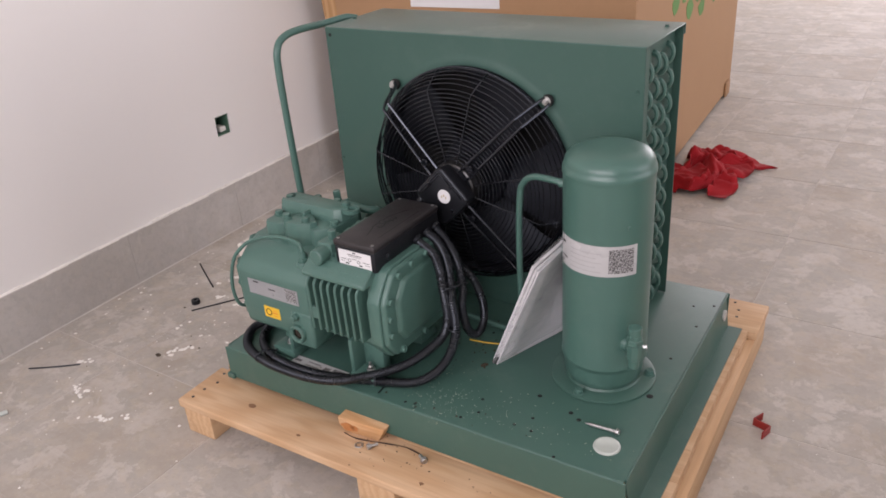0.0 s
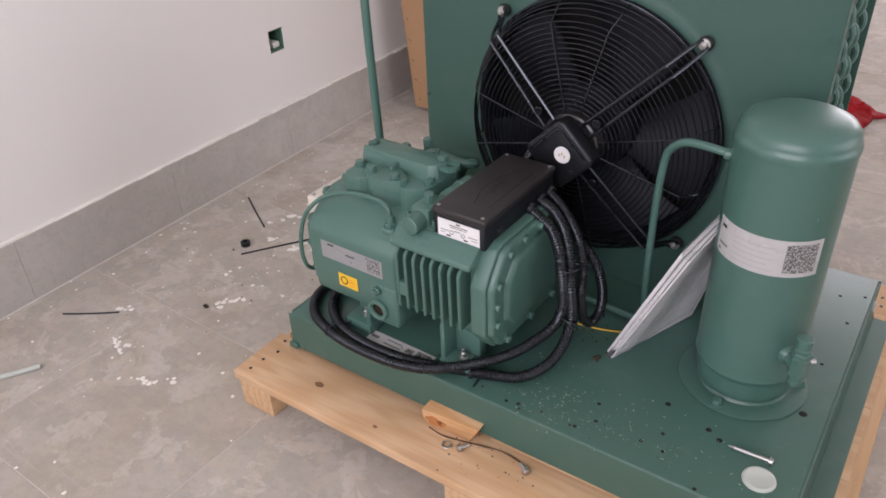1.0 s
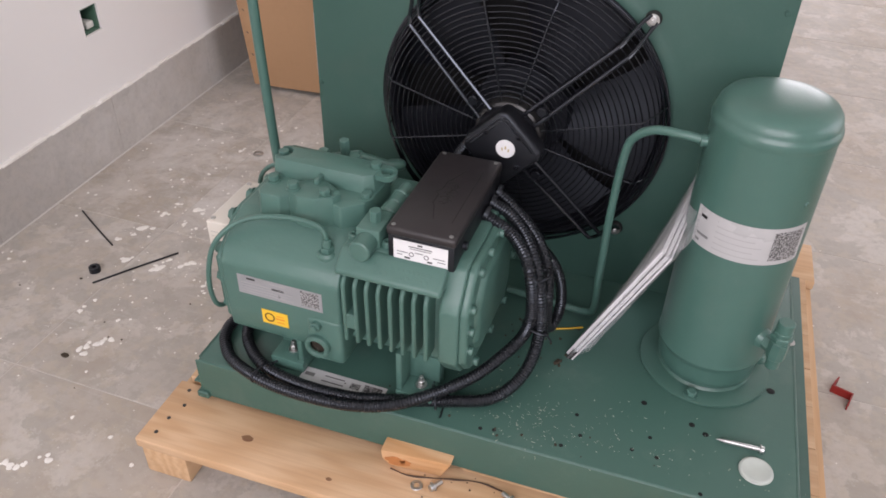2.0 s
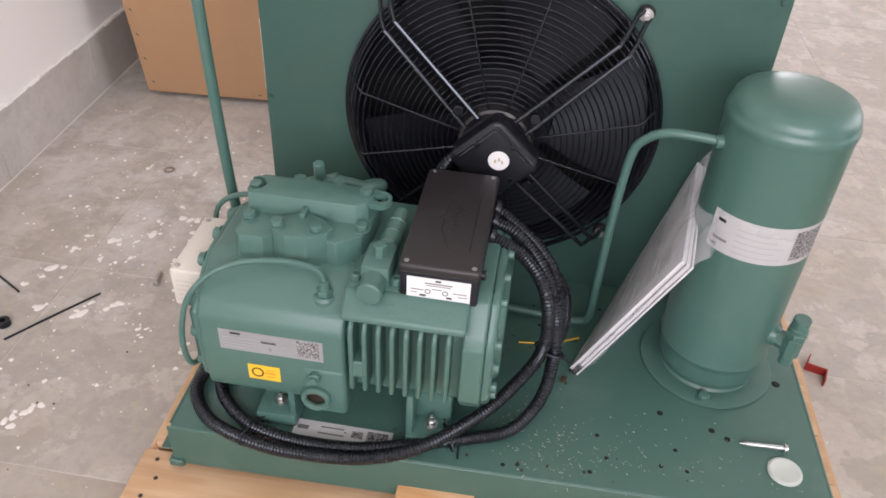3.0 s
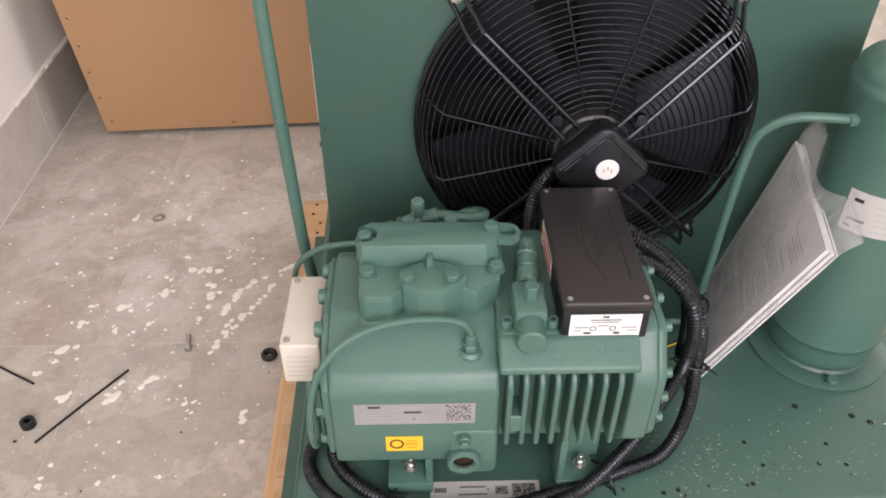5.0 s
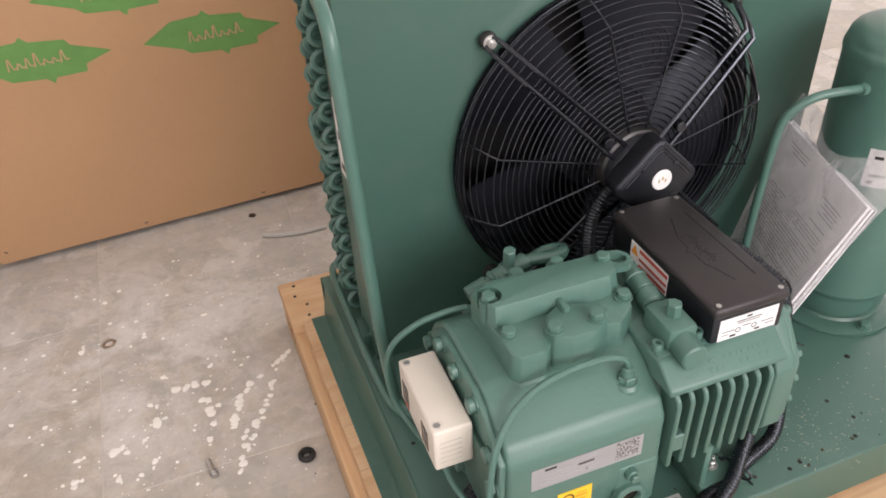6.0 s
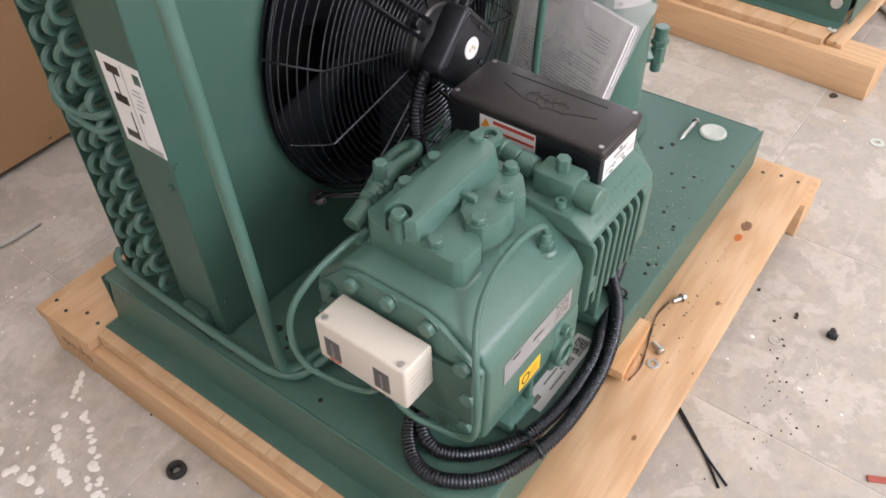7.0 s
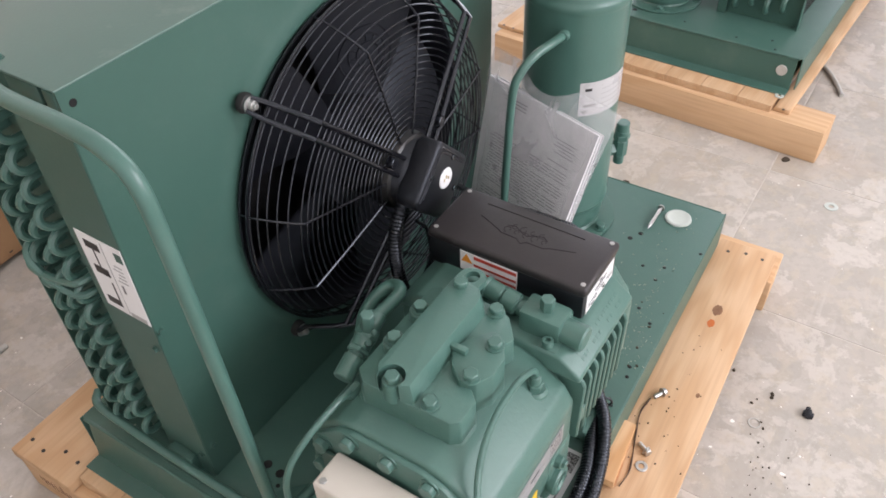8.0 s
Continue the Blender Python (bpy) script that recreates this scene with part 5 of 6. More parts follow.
    a, b = Vector((-0.169, 0.090, 0.462)), Vector((-0.163, 0.174, 0.472))
    for f, g, rr, sides in ((0.0, 0.18, 0.0105, 18), (0.16, 0.20, 0.0128, 18), (0.19, 0.42, 0.0140, 20), (0.42, 0.46, 0.0116, 18), (0.45, 0.70, 0.0126, 20), (0.69, 0.76, 0.0136, 20), (0.75, 1.0, 0.0106, 16)):
        rod(bm, a.lerp(b, f), a.lerp(b, g), rr, None, sides, 0.0011)
    part("suction_nut", bm, GREEN_CAST, body)
    bm = bmesh.new()
    prism(bm, [(-0.203, 0.038), (-0.138, 0.038), (-0.138, 0.068), (-0.203, 0.068)], "z", 0.444, 0.452, 0.004, 2)
    part("valve_flange", bm, GREEN_CAST, body)
    cap = bmesh.new()
    lathe(cap, [(0, 0.005), (0.0034, 0.005), (0.0034, 0.009), (0.0064, 0.009), (0.0070, 0.008), (0.0070, 0)], None, 18)
    cap = finish(cap, "socket_screw", GREEN_CAST)
    for x in (-0.196, -0.145):
        piece("socket_screw", cap, body, Matrix.Translation((x, 0.052, 0.452)))
    # pressure fitting with its thin pipe
    bm = bmesh.new()
    lathe(bm, [(0, 0), (0.017, 0), (0.016, 0.016), (0.013, 0.020), (0, 0.020)], Matrix.Translation((-0.236, 0.046, 0.404)), 22)
    part("fitting_boss", bm, GREEN_CAST, body)
    bm = bmesh.new()
    rod(bm, (-0.236, 0.046, 0.422), (-0.236, 0.046, 0.432), 0.0105, None, 6, 0.001)
    rod(bm, (-0.236, 0.046, 0.430), (-0.236, 0.046, 0.444), 0.0075, 0.0065, 12, 0.001)
    part("flare_fitting", bm, GREEN_CAST, body)
    bm = bmesh.new()
    tube(bm, spline([(-0.236, 0.046, 0.441), (-0.238, 0.046, 0.452), (-0.247, 0.048, 0.460), (-0.270, 0.052, 0.462), (-0.310, 0.052, 0.460), (-0.350, 0.046, 0.453), (-0.384, 0.034, 0.438), (-0.408, 0.018, 0.410), (-0.418, 0.009, 0.374), (-0.422, 0.006, 0.332), (-0.421, 0.012, 0.296), (-0.420, 0.030, 0.280), (-0.424, 0.056, 0.278), (-0.434, 0.085, 0.288), (-0.438, 0.106, 0.308), (-0.440, 0.112, 0.336)], 0.004), 0.0040, 10)
    part("capillary_pipe", bm, GREEN_TUBE, body)
    bm = bmesh.new()
    tube(bm, spline([(-0.360, 0.215, 0.440), (-0.385, 0.217, 0.440), (-0.425, 0.224, 0.426), (-0.456, 0.232, 0.395), (-0.466, 0.234, 0.350), (-0.462, 0.224, 0.306), (-0.452, 0.190, 0.290), (-0.442, 0.150, 0.292), (-0.440, 0.132, 0.310), (-0.440, 0.130, 0.336)], 0.004), 0.0040, 10)
    part("capillary_pipe", bm, GREEN_TUBE, body)
    bm = bmesh.new()
    rod(bm, (-0.440, 0.112, 0.312), (-0.440, 0.112, 0.338), 0.0062, None, 6, 0.0008)
    rod(bm, (-0.440, 0.132, 0.312), (-0.440, 0.132, 0.338), 0.0062, None, 6, 0.0008)
    part("flare_nut", bm, DARK_STEEL, body)


compressor()


def pressure_switch():
    bm = bmesh.new()
    box(bm, -0.459, -0.412, 0.070, 0.196, 0.342, 0.405, 0.0035, 3)
    sw = part("pressure_switch", bm, IVORY, UNIT, "ivory plastic pressure switch with two dark scale windows")
    for y in (0.092, 0.162):
        bm = bmesh.new()
        box(bm, -0.4598, -0.4578, y, y + 0.022, 0.352, 0.384, 0.0006, 1)
        w = part("scale_window", bm, plain("smoky_window", grey(0.07), 0.15), sw, "smoky scale window")
        bm = bmesh.new()
        box(bm, -0.4604, -0.4597, y + 0.009, y + 0.012, 0.356, 0.380, 0, 1)
        part("scale_bar", bm, GREY_INK, sw)
    screw = hex_bolt("cover_screw", 0.0044, 0.0022, 0, STEEL)
    for y in (0.080, 0.186):
        piece("cover_screw", screw, sw, Matrix.Translation((-0.451, y, 0.4045)))
    m = Matrix(((1, 0, 0, 0), (0, 0, -1, 0.0700), (0, 1, 0, 0), (0, 0, 0, 1)))
    bars(sw, [(-0.452, 0.354 + 0.008 * k, 0.026, 0.001) for k in range(5)], m, CABLE_GREY)
    bm = bmesh.new()
    box(bm, -0.4596, -0.4588, 0.164, 0.180, 0.3475, 0.3500, 0, 1)
    part("maker_mark", bm, RED_INK, sw)
    bm = bmesh.new()
    box(bm, -0.4125, -0.4075, 0.020, 0.226, 0.300, 0.384, 0.002)
    part("bracket", bm, GREEN_SHEET, sw, "green mounting bracket")


pressure_switch()


def terminal_box():
    bm = bmesh.new()
    box(bm, -0.138, -0.042, 0.0365, 0.252, 0.444, 0.487, 0.003, 2)
    b = part("terminal_box", bm, BLACK_PLASTIC, UNIT, "black plastic terminal box with white stickers")
    bm = bmesh.new()
    box(bm, -0.140, -0.040, 0.034, 0.254, 0.485, 0.4995, 0.005, 3)
    lid = part("box_lid", bm, WARM_BLACK, b, "paler warm black lid")
    # relief on the lid: scrolls between a straight line and a winged one
    # the grooves' shade is painted as near-black lines
    bm = bmesh.new()
    def groove(pts, r):
        tube(bm, [Vector((x, y, 0.4991)) for x, y in pts], r, 6)
    groove([(-0.059, 0.073), (-0.059, 0.211)], 0.0010)
    groove([(-0.083, 0.207), (-0.096, 0.174), (-0.099, 0.170), (-0.100, 0.146), (-0.106, 0.139), (-0.100, 0.133), (-0.100, 0.110), (-0.096, 0.104), (-0.086, 0.073)], 0.0009)
    for k in range(9):
        y, way, size = 0.164 - 0.0063 * k, 1 if k % 2 else -1, 0.0052 - 0.0009 * (k % 3)
        x = -0.0855 + 0.0035 * way
        groove([(x + way * size * (1.3 - 0.12 * a) * math.cos(a * 0.75), y + size * (1.3 - 0.12 * a) * math.sin(a * 0.75)) for a in range(8)], 0.0007)
    groove([(-0.083, 0.168), (-0.080, 0.158), (-0.086, 0.148), (-0.090, 0.138), (-0.084, 0.128), (-0.081, 0.118), (-0.086, 0.111)], 0.0008)
    part("lid_relief", bm, SHADE_BLACK, b)
    screw = hex_bolt("lid_screw", 0.0034, 0.0014, 0, STEEL)
    for x in (-0.131, -0.049):
        for y in (0.042, 0.245):
            piece("lid_screw", screw, b, Matrix.Translation((x, y, 0.4990)))
    m = Matrix(((1, 0, 0, 0), (0, 0, -1, 0.0363), (0, 1, 0, 0), (0, 0, 0, 1)))
    bm = bmesh.new()
    box(bm, -0.129, -0.051, 0.449, 0.481, 0, 0.0008, 0, 1, m)
    tag = part("wiring_sticker", bm, WHITE_LABEL, b, "white wiring sticker with small print")
    m2 = Matrix(((1, 0, 0, 0), (0, 0, -1, 0.0355), (0, 1, 0, 0), (0, 0, 0, 1)))
    bars(tag, [(-0.094, 0.4765, 0.007, 0.0024), (-0.113, 0.4525, 0.008, 0.0026), (-0.080, 0.4525, 0.007, 0.0026)], m2, BLACK_INK)
    bars(tag, [(-0.107, 0.4725, 0.034, 0.0016), (-0.105, 0.4695, 0.030, 0.0010), (-0.124, 0.4615, 0.016, 0.0012), (-0.098, 0.4640, 0.012, 0.0012), (-0.072, 0.4615, 0.017, 0.0012), (-0.124, 0.4570, 0.008, 0.0010), (-0.066, 0.4570, 0.012, 0.0010)], m2, GREY_INK)
    for u in (-0.1030, -0.0815):
        bm = bmesh.new()
        lathe(bm, [(0.0026, 0), (0.0038, 0), (0.0038, 0.0004), (0.0026, 0.0004)], m2 @ Matrix.Translation((u, 0.4605, 0)), 20, True)
        part("terminal_ring", bm, GREY_INK, tag)
    # warning sticker on the left side
    side = Matrix(((0, 0, -1, -0.1382), (-1, 0, 0, 0), (0, 1, 0, 0), (0, 0, 0, 1)))
    bm = bmesh.new()
    box(bm, -0.205, -0.124, 0.453, 0.4845, 0, 0.0008, 0, 1, side)
    tag = part("warning_sticker", bm, WHITE_LABEL, b, "white warning sticker with red bands")
    side2 = Matrix(((0, 0, -1, -0.1390), (-1, 0, 0, 0), (0, 1, 0, 0), (0, 0, 0, 1)))
    bars(tag, [(-0.185, 0.4770, 0.060, 0.0050), (-0.185, 0.4655, 0.060, 0.0036), (-0.185, 0.4560, 0.060, 0.0036)], side2, RED_INK, 0.0004, "red_band")
    bm = bmesh.new()
    prism(bm, [(-0.2035, 0.468), (-0.1875, 0.468), (-0.1955, 0.482)], "z", 0, 0.0004, 0, 1, side2)
    part("warning_triangle", bm, ORANGE_INK, tag)
    bm = bmesh.new()
    rod(bm, (-0.0425, 0.075, 0.465), (-0.036, 0.075, 0.465), 0.0065, None, 14, 0.001)
    part("side_plug", bm, BLACK_PLASTIC, b)
    for y in (0.172, 0.205, 0.236):
        bm = bmesh.new()
        rod(bm, (-0.0425, y, 0.457), (-0.035, y, 0.455), 0.0124, None, 20, 0.001)
        part("cable_gland", bm, BLACK_PLASTIC, b)


terminal_box()


def hoses():
    lines = [
        # over the top and down outside, then the inner turn on the plate
        [(-0.042, 0.205, 0.456), (-0.010, 0.194, 0.450), (0.018, 0.178, 0.433), (0.036, 0.160, 0.418), (0.048, 0.146, 0.402), (0.056, 0.136, 0.386), (0.063, 0.127, 0.360), (0.067, 0.127, 0.325), (0.068, 0.123, 0.292), (0.063, 0.102, 0.252), (0.047, 0.077, 0.224), (0.016, 0.050, 0.207), (-0.036, 0.034, 0.199), (-0.084, 0.017, 0.199), (-0.136, 0.000, 0.199), (-0.187, -0.013, 0.199), (-0.258, -0.017, 0.199), (-0.322, -0.008, 0.199), (-0.366, 0.013, 0.199), (-0.400, 0.046, 0.199), (-0.412, 0.078, 0.201), (-0.398, 0.106, 0.210), (-0.350, 0.122, 0.226), (-0.300, 0.130, 0.236)],
        # inside of the first, crossing over it and out to the wide turn
        [(-0.042, 0.172, 0.454), (-0.018, 0.166, 0.447), (0.008, 0.158, 0.437), (0.033, 0.136, 0.421), (0.046, 0.123, 0.397), (0.052, 0.121, 0.362), (0.053, 0.122, 0.322), (0.043, 0.115, 0.286), (0.018, 0.093, 0.256), (-0.011, 0.065, 0.234), (-0.048, 0.034, 0.221), (-0.088, 0.002, 0.214), (-0.128, -0.016, 0.205), (-0.170, -0.027, 0.200), (-0.217, -0.034, 0.199), (-0.288, -0.035, 0.199), (-0.345, -0.026, 0.199), (-0.396, -0.007, 0.199), (-0.428, 0.023, 0.199), (-0.443, 0.056, 0.199), (-0.437, 0.090, 0.200), (-0.405, 0.120, 0.206), (-0.350, 0.138, 0.214), (-0.290, 0.146, 0.222)],
        # down behind the others, turned up again near the plate
        [(-0.042, 0.236, 0.456), (-0.017, 0.226, 0.446), (0.017, 0.206, 0.431), (0.043, 0.187, 0.412), (0.058, 0.173, 0.389), (0.066, 0.162, 0.366), (0.069, 0.151, 0.343), (0.070, 0.156, 0.310), (0.069, 0.170, 0.276), (0.074, 0.190, 0.256), (0.080, 0.206, 0.268), (0.081, 0.214, 0.300), (0.072, 0.216, 0.340), (0.052, 0.218, 0.372), (0.024, 0.222, 0.386), (-0.010, 0.226, 0.390)],
    ]
    for k, line in enumerate(lines):
        bm = bmesh.new()
        pts = spline(line, 0.0021)
        wide = 0.0098 if k < 2 else 0.0090
        tube(bm, pts, lambda i: wide if i % 2 else wide * 0.90, 12)
        part("corrugated_hose", bm, BLACK_HOSE, UNIT, "black corrugated cable hose")
    # cable ties
    for p, w in (((0.056, 0.138, 0.392), (0.2, -0.1, -1)), ((0.060, 0.124, 0.306), (-0.1, -0.2, -1)), ((-0.338, -0.016, 0.200), (1, -0.3, 0)), ((-0.062, 0.024, 0.208), (1, 0.45, 0.05))):
        bm = bmesh.new()
        m = facing(p, w)
        pts = [m @ Vector((0.0160 * math.cos(a * math.tau / 28) * 1.35, 0.0122 * math.sin(a * math.tau / 28), 0)) for a in range(28)]
        tube(bm, pts, 0.0017, 6, True)
        box(bm, 0.018, 0.025, -0.003, 0.003, -0.0025, 0.0025, 0.0006, 1, m)
        tube(bm, [m @ Vector((0.024, 0, 0)), m @ Vector((0.036, 0.003, 0.004))], 0.0014, 6)
        part("cable_tie", bm, BLACK_PLASTIC, UNIT, "black cable tie")


hoses()

# the second unit and its pallet, turned about, further into the room
pallet(True)
copy_thing(UNIT, pose(1.585, 0.350, 0.105, 0, 0, 176.7))

# ---- the large carton by the wall ----
def carton():
    w, d, h, th = 1.10, 1.67, 0.98, 0.009
    t = thing("carton", (-1.122, 1.243, 0.014), "large brown corrugated carton crate with green printed marks", "carton", turn=3.8)
    bm = bmesh.new()
    # front board with a notch cut from its upper left corner
    prism(bm, [(0, 0), (w, 0), (w, h), (-0.005, h), (0.028, 0.418), (-0.040, 0.410)], "y", 0, th, 0.0015, 1)
    front = part("front_board", bm, CARDBOARD, t, "", True)
    for name, b in (("side_board", (w - th, w, th, d, 0, h)), ("back_board", (th, w - th, d - th, d, 0, h)), ("top_board", (-0.08, w - th, th, d - th, h - th, h - 0.001))):
        bm = bmesh.new()
        box(bm, *b, 0.0015, 1)
        part(name, bm, CARDBOARD, t, "", True)
    bm = bmesh.new()
    prism(bm, [(0, 0), (th, 0), (th - 0.094, h), (-0.094, h)], "y", th + 0.09, d, 0.001, 1)
    part("side_board", bm, CARDBOARD, t, "", True)
    for x, y in ((0.012, 0.012), (w - 0.10, 0.012), (0.012, d - 0.10), (w - 0.10, d - 0.10)):
        bm = bmesh.new()
        lean = -0.098 if x < 0.1 else 0.0
        prism(bm, [(x, 0.002), (x + 0.062, 0.002), (x + 0.062 + lean, h - 0.012), (x + lean, h - 0.012)], "y", y, y + 0.085, 0.002, 1)
        part("corner_post", bm, PINE_Z, t, "pine corner post", True)
    for y in (0.04, d / 2 - 0.05, d - 0.14):
        bm = bmesh.new()
        box(bm, 0.02, w - 0.012, y, y + 0.095, -0.014, 0.0, 0.002, 1)
        part("skid", bm, PINE_X, t, "pine skid", True)
    bm = bmesh.new()
    box(bm, w + 0.0005, w + 0.012, d - 0.14, d - 0.05, -0.012, 0.06, 0.006, 2)
    part("torn_corner", bm, CARDBOARD, t, "torn flap of board", True)
    clip = bmesh.new()
    box(clip, -0.0045, 0.0045, -0.0012, 0.0, -0.0016, 0.0016, 0.0005, 1)
    clip = finish(clip, "staple", DARK_STEEL)
    for x, z in ((0.02, 0.03), (0.008, 0.10), (0.000, 0.17), (-0.006, 0.24), (-0.013, 0.31), (-0.021, 0.385), (0.33, 0.014), (0.62, 0.014), (0.90, 0.014)):
        piece("staple", clip, front, Matrix.Translation((x, 0, z)) @ pose(0, 0, 0, 0, 35 if z > 0.02 else 0, 0))
    # printed marks: jagged green lozenges with pale scrawled lines
    lozenge = [(-0.151, 0.003), (-0.087, 0.040), (-0.025, 0.044), (-0.017, 0.053), (-0.003, 0.040), (0.064, 0.033), (0.073, 0.020), (0.148, -0.006),
               (0.092, -0.025), (0.090, -0.041), (0.028, -0.042), (0.022, -0.054), (0.008, -0.041), (-0.056, -0.036), (-0.073, -0.023)]
    def mark(u, v):
        bm = bmesh.new()
        prism(bm, [(u + a, v + b) for a, b in lozenge], "y", -0.0012, 0.0)
        g = part("printed_mark", bm, GREEN_INK, front)
        bm = bmesh.new()
        x = -0.055
        k = 0
        while x < 0.055:
            hgt = (0.026, 0.014, 0.022, 0.030, 0.014, 0.014)[k % 6]
            pts = [Vector((u + x, -0.0014, v - 0.012)), Vector((u + x + 0.004, -0.0014, v - 0.012 + hgt)), Vector((u + x + 0.010, -0.0014, v - 0.008)), Vector((u + x + 0.017, -0.0014, v - 0.006))]
            tube(bm, spline(pts, 0.003), 0.0018, 5)
            x += 0.017
            k += 1
        part("scrawl", bm, TAN_INK, front)
    for u, v in ((0.224, 0.452), (0.588, 0.440), (0.930, 0.440), (0.40, 0.565), (0.76, 0.558)):
        mark(u, v)
    # marks on the side that faces the daylight
    rng = random.Random(8)
    side = [ob for ob in t.children if ob.name.startswith("side_board")][0]
    for y, z in ((0.48, 0.61), (0.60, 0.63), (0.68, 0.56), (0.80, 0.60), (0.88, 0.53), (1.00, 0.58), (1.12, 0.54), (1.24, 0.58)):
        bm = bmesh.new()
        n = 9
        pts = [(y + 0.055 * rng.uniform(0.7, 1.2) * math.cos(k * math.tau / n), z + 0.036 * rng.uniform(0.7, 1.2) * math.sin(k * math.tau / n)) for k in range(n)]
        prism(bm, pts, "x", w, w + 0.0012)
        part("printed_mark", bm, GREEN_INK, side)
    bm = bmesh.new()
    box(bm, 0.33, 0.66, -0.0014, 0.0, 0.672, 0.88, 0.0003, 1)
    part("paper_label", bm, WHITE_LABEL, front, "white paper label")


carton()


# ---- red cloth on the tiles ----
def cloth():
    rng = random.Random(21)
    bm = bmesh.new()
    n = 60
    cx, cy = 0.085, 1.83
    rows = []
    for i in range(n):
        row = []
        for j in range(n):
            a = (i / (n - 1) - 0.5) * 2
            b = (j / (n - 1) - 0.5) * 2
            reach = 1 - 0.18 * noise.noise(Vector((a * 1.3, b * 1.3, 3.1)))
            x, y = a * 0.105 * reach, b * 0.185 * reach
            tail = max(0.0, a) * max(0.0, b)
            x += 0.12 * tail
            y += 0.02 * tail
            swirl = noise.noise(Vector((a * 1.8, b * 1.8, 0.7))) * 1.2
            x, y = x + 0.03 * math.sin(5 * b + swirl * 3), y + 0.03 * math.sin(4 * a + swirl * 3)
            fall = max(0.0, 1 - (a * a + b * b) * 0.75)
            ridge = abs(noise.noise(Vector((a * 2.6 + swirl, b * 2.6, 5.0)))) * 0.11 + abs(noise.noise(Vector((a * 6, b * 6 + swirl, 1.0)))) * 0.035
            z = 0.004 + fall ** 0.8 * (0.045 + ridge) + 0.012 * ridge / 0.1 * (1 - fall)
            row.append((cx + x, cy + y, z))
        rows.append(row)
    for off in (0.0, -0.0025):
        vs = [[bm.verts.new((x, y, max(0.001, z + off))) for x, y, z in row] for row in rows]
        for i in range(n - 1):
            for j in range(n - 1):
                bm.faces.new((vs[i][j], vs[i + 1][j], vs[i + 1][j + 1], vs[i][j + 1]))
    solo("cloth", bm, CLOTH, "crumpled red cloth dropped on the tiles", "cloth", sharp=80)


cloth()


# ---- documents in a clear bag, leaning on the receiver ----
def documents():
    # the four corners of the twisted sheet: bottom and top, by the compressor and by the coil
    a, d, b, c = Vector((0.101, 0.205, 0.1905)), Vector((0.174, 0.394, 0.1905)), Vector((0.215, 0.172, 0.458)), Vector((0.247, 0.384, 0.487))
    def flat(u, v):
        return (a * (1 - u) + d * u) * (1 - v) + (b * (1 - u) + c * u) * v
    def place(u, v, w):
        """u across, v up, both 0 to 1; w metres out of the front face."""
        du, dv = flat(u + 0.01, v) - flat(u - 0.01, v), flat(u, v + 0.01) - flat(u, v - 0.01)
        n = dv.cross(du).normalized()
        return flat(u, v) + (n if n.x < 0 else -n) * w
    def slab(u0, u1, v0, v1, w0, w1, nu, nv, open_out=0.0):
        bm = bmesh.new()
        rows = []
        for w in (w0, w1):
            rows.append([[bm.verts.new(place(u0 + (u1 - u0) * i / nu, v0 + (v1 - v0) * k / nv, w - open_out * (1 - i / nu) ** 2 * (0.3 + 0.7 * k / nv))) for k in range(nv + 1)] for i in range(nu + 1)])
        for g in rows:
            for i in range(nu):
                for k in range(nv):
                    bm.faces.new((g[i][k], g[i + 1][k], g[i + 1][k + 1], g[i][k + 1]))
        p, q = rows
        rim = [(i, 0) for i in range(nu)] + [(nu, k) for k in range(nv)] + [(i, nv) for i in range(nu, 0, -1)] + [(0, k) for k in range(nv, 0, -1)]
        for (i, k), (e, f) in zip(rim, rim[1:] + rim[:1]):
            bm.faces.new((p[i][k], p[e][f], q[e][f], q[i][k]))
        return bm
    t = thing("document_bag", tuple(a), "printed booklets in a clear plastic bag leaning on the receiver", "documents")
    rng = random.Random(6)
    pack = []
    for k, (front, back) in enumerate(((0.0, -0.0058), (-0.0066, -0.0118), (-0.0124, -0.0150))):
        du, dv = rng.uniform(-0.006, 0.006), rng.uniform(-0.005, 0.005)
        pack.append(part("booklet", slab(du, 1 + du, 0.012 + dv, 0.985 + dv, front, back, 8, 10, 0.0016 * k), PAPER, t, "white printed booklet"))
    # two address blocks, a heading and close lines of print, each line broken into words
    lines = [(0.62, 0.93 - 0.018 * k, 0.24 - 0.03 * k, 0.0055) for k in range(3)] + [(0.12 + 0.02 * (k % 2), 0.86 - 0.018 * k, (0.22, 0.16, 0.20, 0.12, 0.18)[k], 0.0055) for k in range(5)]
    lines.append((0.14, 0.735, 0.20, 0.006))
    for top, rows, u0, u1 in ((0.70, 17, 0.11, 0.90), (0.37, 6, 0.40, 0.90), (0.23, 3, 0.66, 0.90)):
        for k in range(rows):
            u = u0 + (rng.uniform(0.0, 0.05) if k % 5 < 4 else rng.uniform(0.1, 0.4))
            while u < u1 - 0.03:
                w = min(rng.uniform(0.03, 0.16), u1 - u)
                lines.append((u, top - 0.0175 * k, w, 0.0050))
                u += w + 0.014
    for u, v, long, high in lines:
        part("text_line", slab(u, u + long, v, v + high, 0.0004, 0.0001, 2, 1), PALE_INK, pack[0])
    # bag: two thin sheets, with a wavy open edge and a loose flap beyond the paper
    bm = bmesh.new()
    nu, nv = 18, 24
    for side in (1, -1):
        vs = []
        for i in range(nu + 1):
            row = []
            for k in range(nv + 1):
                f, v = i / nu, -0.004 + 1.13 * k / nv
